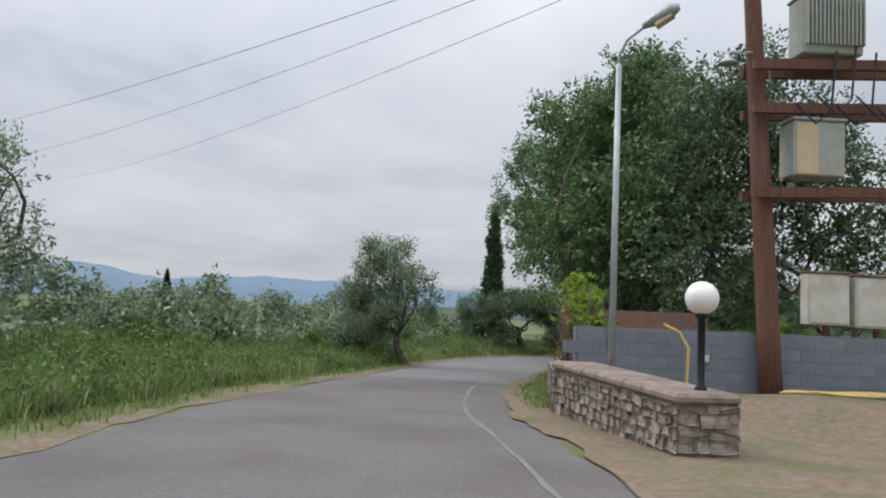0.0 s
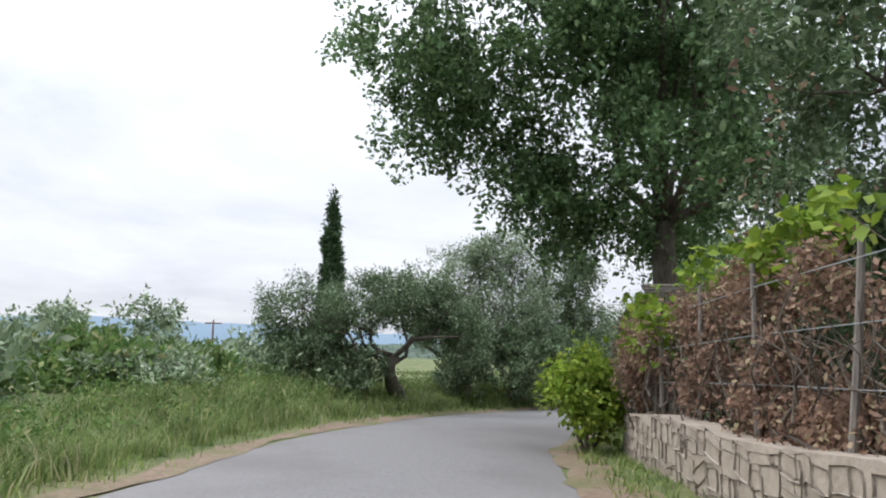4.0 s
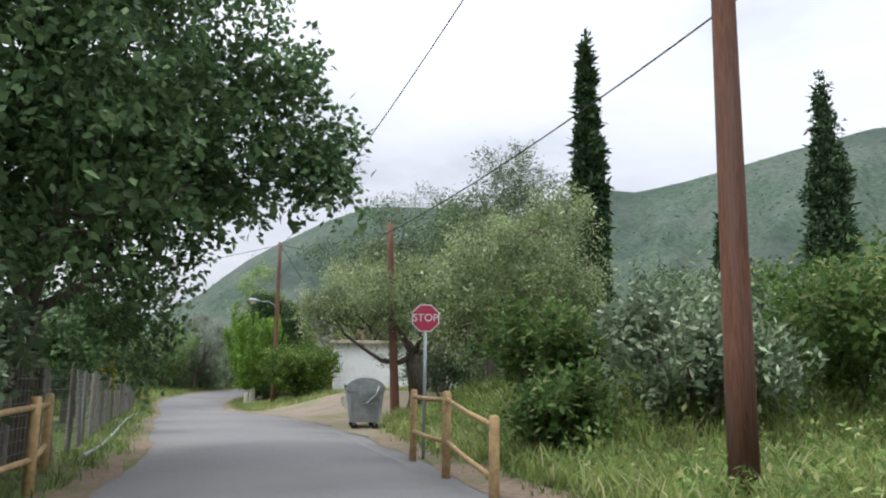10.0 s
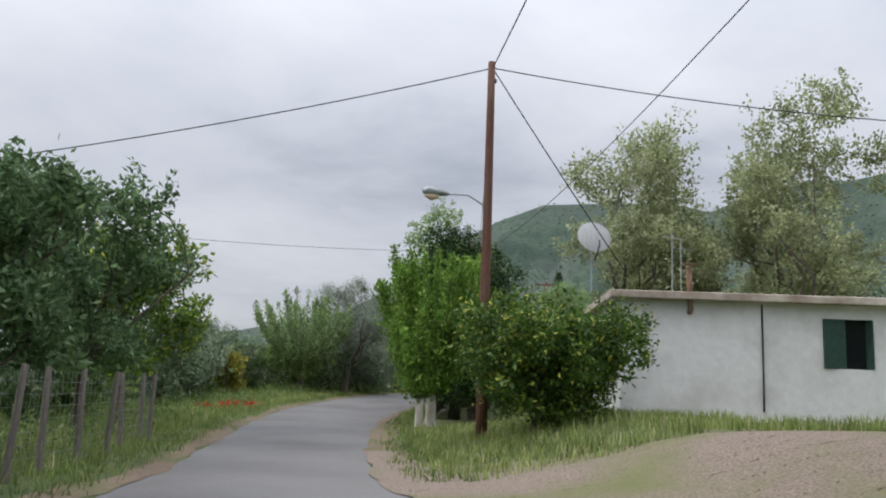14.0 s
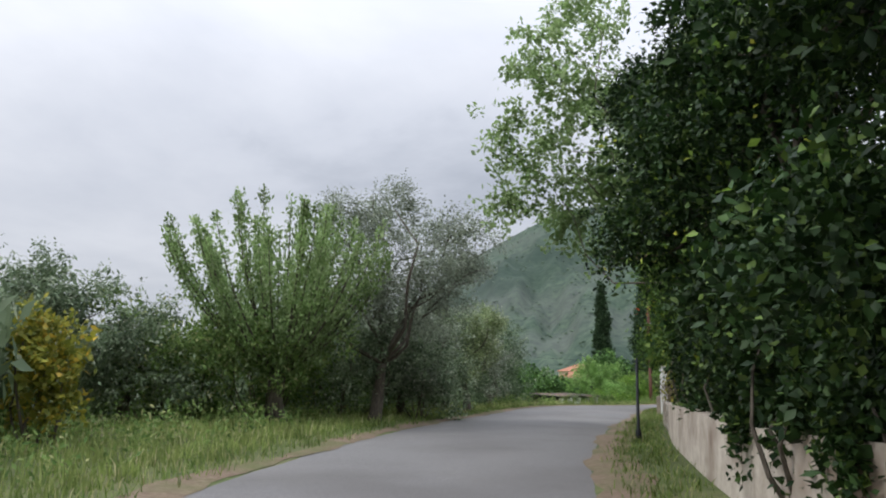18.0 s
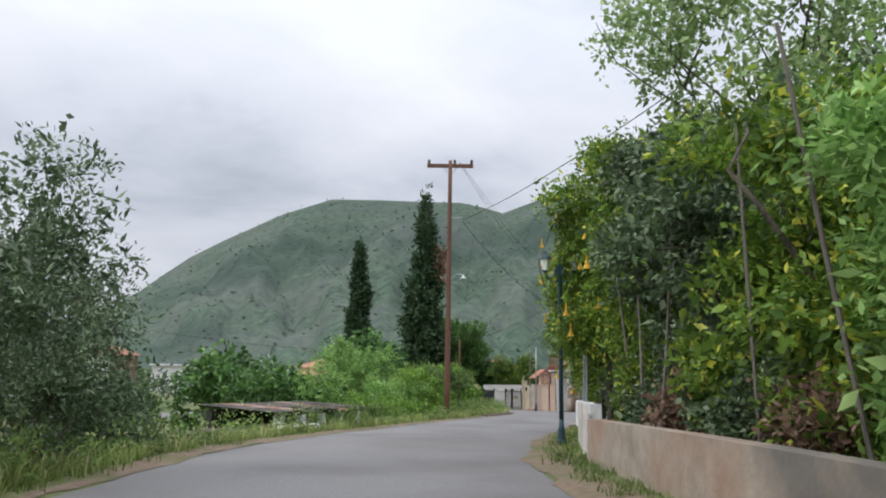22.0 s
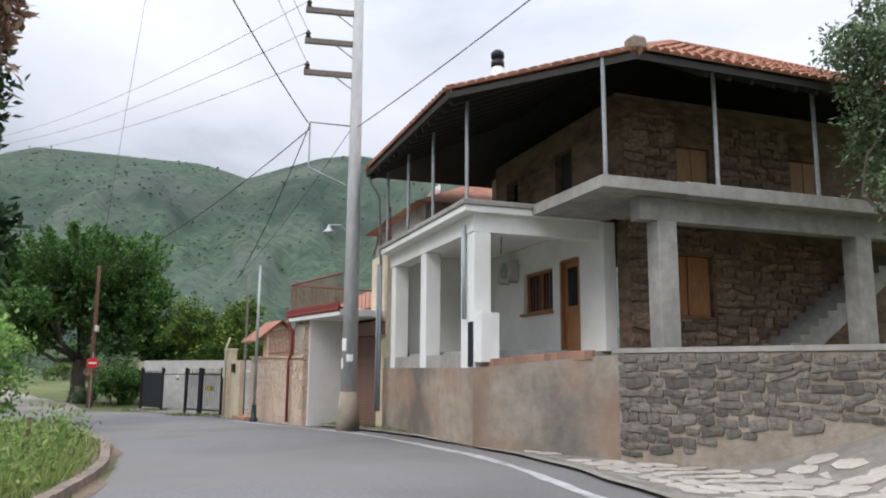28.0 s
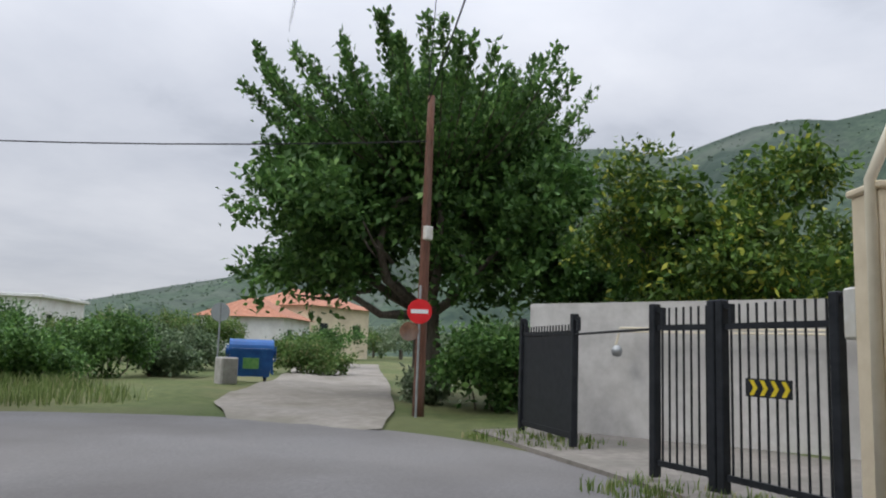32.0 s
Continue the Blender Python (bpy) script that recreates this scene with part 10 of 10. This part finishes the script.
# ---- far village houses and the low shed ----
def far_house(x, y, w, d, h, rz, label, roof="hip", wall=None, z=None):
    z = land1(x, y) if z is None else z
    e = thing("village_house", (x, y, z), label, "house", "village houses", rz=rz)
    part("wall", Mesh().box((0, 0, h / 2 - 0.3), (w, d, h + 0.6)), wall or WHITEWASH, e)
    if roof == "hip":
        m = Mesh()
        m.v = [(-w / 2 - 0.4, -d / 2 - 0.4, h), (w / 2 + 0.4, -d / 2 - 0.4, h), (w / 2 + 0.4, d / 2 + 0.4, h), (-w / 2 - 0.4, d / 2 + 0.4, h), (-w / 4, 0, h + 1.5), (w / 4, 0, h + 1.5)]
        m.f = [(0, 1, 5, 4), (1, 2, 5), (2, 3, 4, 5), (3, 0, 4), (3, 2, 1, 0)]
        part("roof", m, TERRACOTTA, e, "terracotta tiled roof")
    else:
        part("roof", bevelled((w + 0.6, d + 0.6, 0.25), 0.03, (0, 0, h + 0.12)), WHITEWASH, e)
    for sx in (-0.28, 0.28):
        for sd in (-1, 1):
            wnd = part("window", Mesh().box((sx * w, sd * (d / 2 + 0.01), h * 0.55), (1.0, 0.06, 1.1)), GLASSDARK, e)
            part("sill", Mesh().box((sx * w, sd * (d / 2 + 0.06), h * 0.55 - 0.6), (1.2, 0.14, 0.06)), GREYCONC, wnd)
    return e


far_house(160.5, 227.0, 9, 8, 3.9, 50, "white flat-roofed house across the fields", "flat")
far_house(172.0, 209.0, 7, 6, 3.0, 40, "village house with a terracotta roof")
far_house(134.0, 222.0, 8, 7, 3.8, 10, "village house with a terracotta roof")
far_house(180.0, 214.0, 8, 7, 4.2, 15, "village house with a terracotta roof", wall=CREAM)
far_house(150.0, 232.0, 8, 7, 5.4, -10, "stone village house with a terracotta roof", wall=RUBBLE)
far_house(129.0, 209.0, 11, 8, 4.6, -40, "white two-storey house with a balcony", "flat")
far_house(170.0, 176.0, 9, 7, 4.0, 30, "village house with a terracotta roof", wall=CREAM)
far_house(163.0, 158.0, 9, 7, 4.4, 40, "village house with a terracotta roof behind the gate")
far_house(146.6, 150.6, 6.0, 6.0, 6.9, ANG, "rear village house with a terracotta roof", wall=GREYCONC, z=-4.2)
far_house(151.5, 155.0, 5.0, 4.5, 4.3, GANG, "low house with dark eaves behind the garden wall", wall=CREAM, z=-4.4)

DARKSHEET = surface("dark_corrugated_sheet", (0.025, 0.022, 0.02), (0.075, 0.065, 0.058), 5.0, 0.85, 0.2, stain=(0.20, 0.17, 0.15), stain_scale=1.2, stain_amount=0.5, bump=0.3)
sd_ = thing("lean_to_shed", (102.2, 146.1, -3.68), "low open shed with broken dark roof on white piers", "shed", rz=14.6)
# back wall coloured dark to paint the shade inside the open shed
part("back_wall", Mesh().box((0.3, 2.4, -0.5), (6.6, 0.2, 2.2)), DARKWOOD, sd_)
part("floor_slab", bevelled((6.9, 2.9, 0.14), 0.03, (0.3, 1.2, -0.06)), LANEC, sd_)
part("retaining_wall", bevelled((6.8, 0.3, 2.6), 0.03, (0.3, 0.0, -1.4)), CONCRETE, sd_)
for k in range(5):
    part("pier", bevelled((0.28, 0.28, 0.5), 0.03, (-2.7 + k * 1.45, 0.0, 0.22)), WHITEWASH, sd_)
part("eaves_beam", bevelled((6.6, 0.16, 0.1), 0.02, (0.3, 0.0, 0.5)), DARKWOOD, sd_)
part("stored_boards", bevelled((2.2, 0.5, 0.16), 0.03, (-1.9, -0.28, 0.08)), WHITEWASH, sd_)
for k in range(8):
    m = Mesh()
    n_ = 9
    for lay in (0.0, -0.03):
        for j in range(2):
            for i in range(n_):
                m.v.append((-3.1 + k * 0.85 + i * 0.108, -0.3 + j * 2.9 + 0.08 * math.sin(k * 1.9), 0.58 + lay + j * 0.16 + 0.035 * (i % 2) + 0.05 * math.sin(k * 2.3) * (1 - j)))
    for i in range(n_ - 1):
        m.f += [(i, i + 1, n_ + i + 1, n_ + i), (2 * n_ + i + 1, 2 * n_ + i, 3 * n_ + i, 3 * n_ + i + 1), (i + 1, i, 2 * n_ + i, 2 * n_ + i + 1)]
    part("roof_sheet", m, RUST if k % 4 == 1 else DARKSHEET, sd_, "dark corrugated roof sheet")
for k, (x, y, sc) in enumerate(((98.0, 152.0, 0.7), (100.5, 156.0, 0.8), (95.5, 150.5, 0.55), (107.5, 154.0, 0.9), (103.0, 160.0, 1.0), (98.0, 162.0, 0.9), (93.0, 156.0, 0.9), (110.0, 160.0, 1.1))):
    c = copy_thing((far_b, far_t)[k % 2], pose(x, y, land1(x, y) - 0.15, 0, 0, 40 * k))
    c.scale = (sc, sc, sc)
wall_run("wall_field", [(146.0, 189.5), (151.0, 195.0), (158.0, 202.5)], 0.4, [-5, -5, -5], [-3.3, -3.3, -3.3], DARKSTONE, "old stone field wall beyond the junction", side=-1)
# left kerb and grass plot at the village bend
kb = Mesh()
kp = [beside(s, -LINE[int(s / 0.5), 3] - 0.12) for s in np.arange(232, 262, 1.0)]
for a, b in zip(kp[:-1], kp[1:]):
    d = Vector((b[0] - a[0], b[1] - a[1]))
    kb.box(((a[0] + b[0]) / 2, (a[1] + b[1]) / 2, (a[2] + b[2]) / 2 + 0.02), (d.length + 0.01, 0.16, 0.2), math.degrees(math.atan2(d.y, d.x)))
solid("kerb", kb, CAPSTONE, "low brown concrete kerb along the grass", "kerb", kind="structure")
st_ = thing("iron_stake", (130.2, 154.6, land1(130.2, 154.6)), "rusty iron stake by the kerb", "stake")
part("shaft", Mesh().tube([(0, 0, -0.2), (0, 0, 0.75)], 0.03, 7), RUST, st_)

# ---- grass and weeds ----
rgs = np.random.default_rng(21)
tufts("verge_grass_left", strip_points(7000, 24, 262, 0.25, 2.2, rgs, -1), "green grass along the verge", GRASS, 0.19, rgs, 7, 0.008, 0.11, 0.9)
tufts("verge_grass_right", np.concatenate([strip_points(1900, 47, 118, 0.35, 1.4, rgs, 1), strip_points(2100, 140, 228, 0.35, 1.4, rgs, 1)]), "green grass along the verge", GRASS, 0.16, rgs, 7, 0.008, 0.11, 0.9)
tufts("meadow_grass", strip_points(5200, 24, 66, 0.9, 9.0, rgs, -1), "tall meadow grass beside the lane", TALLGRASS, 0.45, rgs, 9, 0.012, 0.14, 1.0)
tufts("bank_grass", strip_points(3600, 66, 108, 0.8, 5.0, rgs, -1), "rough grass on the bank", TALLGRASS, 0.42, rgs, 9, 0.012, 0.14, 1.0)
tufts("meadow_grass_right", strip_points(6200, 97, 121, 0.6, 11.0, rgs, 1), "long meadow grass on the slope", LIGHTMEADOW, 0.42, rgs, 9, 0.012, 0.14, 1.0)
tufts("yard_grass", np.concatenate([strip_points(1300, 140, 153, 0.9, 7.5, rgs, 1), strip_points(700, 127, 141, 6.4, 9.0, rgs, 1)]), "long grass round the white house", LIGHTMEADOW, 0.26, rgs, 8, 0.011, 0.12, 0.5)
tufts("bank_grass_right", strip_points(2400, 117, 125, 1.7, 9.0, rgs, 1), "long light grass on the bank beside the bin", LIGHTMEADOW, 0.42, rgs, 8, 0.011, 0.14, 0.9)
tufts("grove_grass", strip_points(4200, 140, 196, 1.0, 8.0, rgs, -1), "grass under the olive trees", LIGHTMEADOW, 0.3, rgs, 8, 0.011, 0.14, 0.5)
tufts("bend_grass", strip_points(3800, 196, 262, 0.4, 6.0, rgs, -1), "rank grass on the bank", LIGHTMEADOW, 0.4, rgs, 9, 0.011, 0.12, 1.0)
tufts("house_grass", strip_points(600, 247.5, 258, -0.1, 0.45, rgs, 1), "grass at the foot of the wall", GRASS, 0.14, rgs, 6, 0.008, 0.06)
tufts("lane_grass", np.array([(x, y, land1(x, y)) for x, y in zip(rgs.uniform(138, 149.5, 1300), rgs.uniform(176, 188, 1300))]), "green grass beyond the junction", TALLGRASS, 0.4, rgs, 8, 0.012, 0.2)


def weeds(name, pts, label, rng, h=0.5, per=26, size=(0.12, 0.05), leaf=None):
    pts = np.asarray(pts)
    n = len(pts)
    P = np.repeat(pts, per, 0) + rng.normal(size=(n * per, 3)) * np.array([0.16, 0.16, 0]) + np.array([0, 0, 1.0]) * rng.random((n * per, 1)) * h * np.repeat(rng.uniform(0.5, 1.4, (n, 1)), per, 0)
    D = rng.normal(size=(n * per, 3)) * 0.8 + np.array([0, 0, 0.5])
    return solid(name, leaf_mesh(name, P, D, size[0], size[1], rng), leaf or WEED, label, "weeds", kind="stuff")


weeds("meadow_weeds", strip_points(2600, 26, 66, 0.9, 10.0, rgs, -1), "leafy weeds in the meadow", rgs, 0.6)
weeds("slope_weeds", strip_points(900, 98, 121, 1.0, 9.0, rgs, 1), "leafy weeds among the meadow grass", rgs, 0.5, leaf=LIGHTWEED)
weeds("bank_weeds", strip_points(900, 62, 108, 1.4, 5.5, rgs, -1), "leafy weeds on the bank", rgs, 0.55)
weeds("grove_weeds", strip_points(700, 130, 196, 1.6, 6.0, rgs, -1), "leafy weeds under the trees", rgs, 0.5, leaf=LIGHTWEED)
tufts("gate_grass", np.array([(x, y, -4.38) for x, y in zip(np.concatenate([rgs.uniform(148.2, 149.4, 90), rgs.uniform(150.6, 152.0, 60)]), np.concatenate([rgs.uniform(161.6, 164.0, 90), rgs.uniform(165.8, 168.0, 60)]))]), "grass tufts in the cracks by the gates", GRASS, 0.14, rgs, 7, 0.008, 0.06)
weeds("bend_weeds", strip_points(1700, 198, 250, 0.6, 5.0, rgs, -1), "leafy weeds on the bank", rgs, 0.7, leaf=LIGHTWEED)
weeds("field_weeds", np.array([(x, y, land1(x, y)) for x, y in zip(rgs.uniform(-45, -8, 1400), rgs.uniform(14, 60, 1400))]), "rank weeds and brambles in the field", rgs, 0.9, 30, (0.2, 0.09))
PL = [(150 + rgs.normal() * 0.0, 0) for _ in range(1)]
pop = strip_points(26, 157, 163, 0.7, 2.2, rgs, -1)
Pp = np.repeat(pop, 5, 0) + rgs.normal(size=(130, 3)) * np.array([0.12, 0.12, 0.05]) + np.array([0, 0, 0.3])
solid("poppies", leaf_mesh("poppies", Pp, rgs.normal(size=(130, 3)) + np.array([0, 0, 0.8]), 0.09, 0.09, rgs), REDFLOWER, "red poppies in the verge", "flowers", kind="stuff")
# gravel and stones
gs = strip_points(2600, 119, 142, 0.0, 5.5, rgs, 1)
oc8 = np.array([(1, 0, 0), (0, 1, 0), (-1, 0, 0), (0, -1, 0), (0, 0, 0.8)])
gsz = rgs.uniform(0.012, 0.035, (len(gs), 1, 1))
GV = (gs[:, None] + np.array([0, 0, 0.02]) + oc8[None] * gsz * rgs.uniform(0.7, 1.3, (len(gs), 5, 1))).reshape(-1, 3)
gt = np.array([(0, 1, 4), (1, 2, 4), (2, 3, 4), (3, 0, 4)])
solid("loose_gravel", raw_mesh("loose_gravel", GV, (np.arange(len(gs))[:, None, None] * 5 + gt[None]).reshape(-1, 3)), GRAVEL, "loose gravel stones on the forecourt", "gravel", kind="stuff")
# worn edge line, patches and a crack sealed with concrete on the asphalt
def road_strip(name, s0, s1, off, w, label, mat=None, wob=0.05):
    v, f = ribbon(int(s0 * 2), int(s1 * 2), (lambda i: off(i) - w / 2) if callable(off) else off - w / 2, (lambda i: off(i) + w / 2) if callable(off) else off + w / 2, 0.0, 3, 0.0, wob)
    v = np.array(v)
    i_, of, z, le, ri = along(v[:, 0], v[:, 1])
    q = np.clip((of + le) / (le + ri), 0, 1)
    v[:, 2] = z + 0.05 * (1 - (2 * q - 1) ** 2) + 0.006
    return solid(name, raw_mesh(name, v, f), mat or ROADPAINT, label, "road marking", kind="structure")


PATCH = surface("concrete_trench_fill", (0.15, 0.147, 0.143), (0.21, 0.205, 0.195), 12.0, 0.9, stain=(0.16, 0.155, 0.15), stain_scale=1.5, stain_amount=0.5, bump=0.3, bump_scale=40.0)
road_strip("trench_fill", 32, 64, lambda i: LINE[i, 4] - 0.95, 0.07, "pale sealed trench along the asphalt", PATCH)
road_strip("trench_fill_2", 112, 128, lambda i: LINE[i, 4] - 0.5, 0.14, "pale sealed trench along the asphalt", PATCH)

road_strip("edge_line_2", 240, 262, lambda i: LINE[i, 4] - 1.1, 0.22, "worn white edge line", ROADPAINT, 0.08)
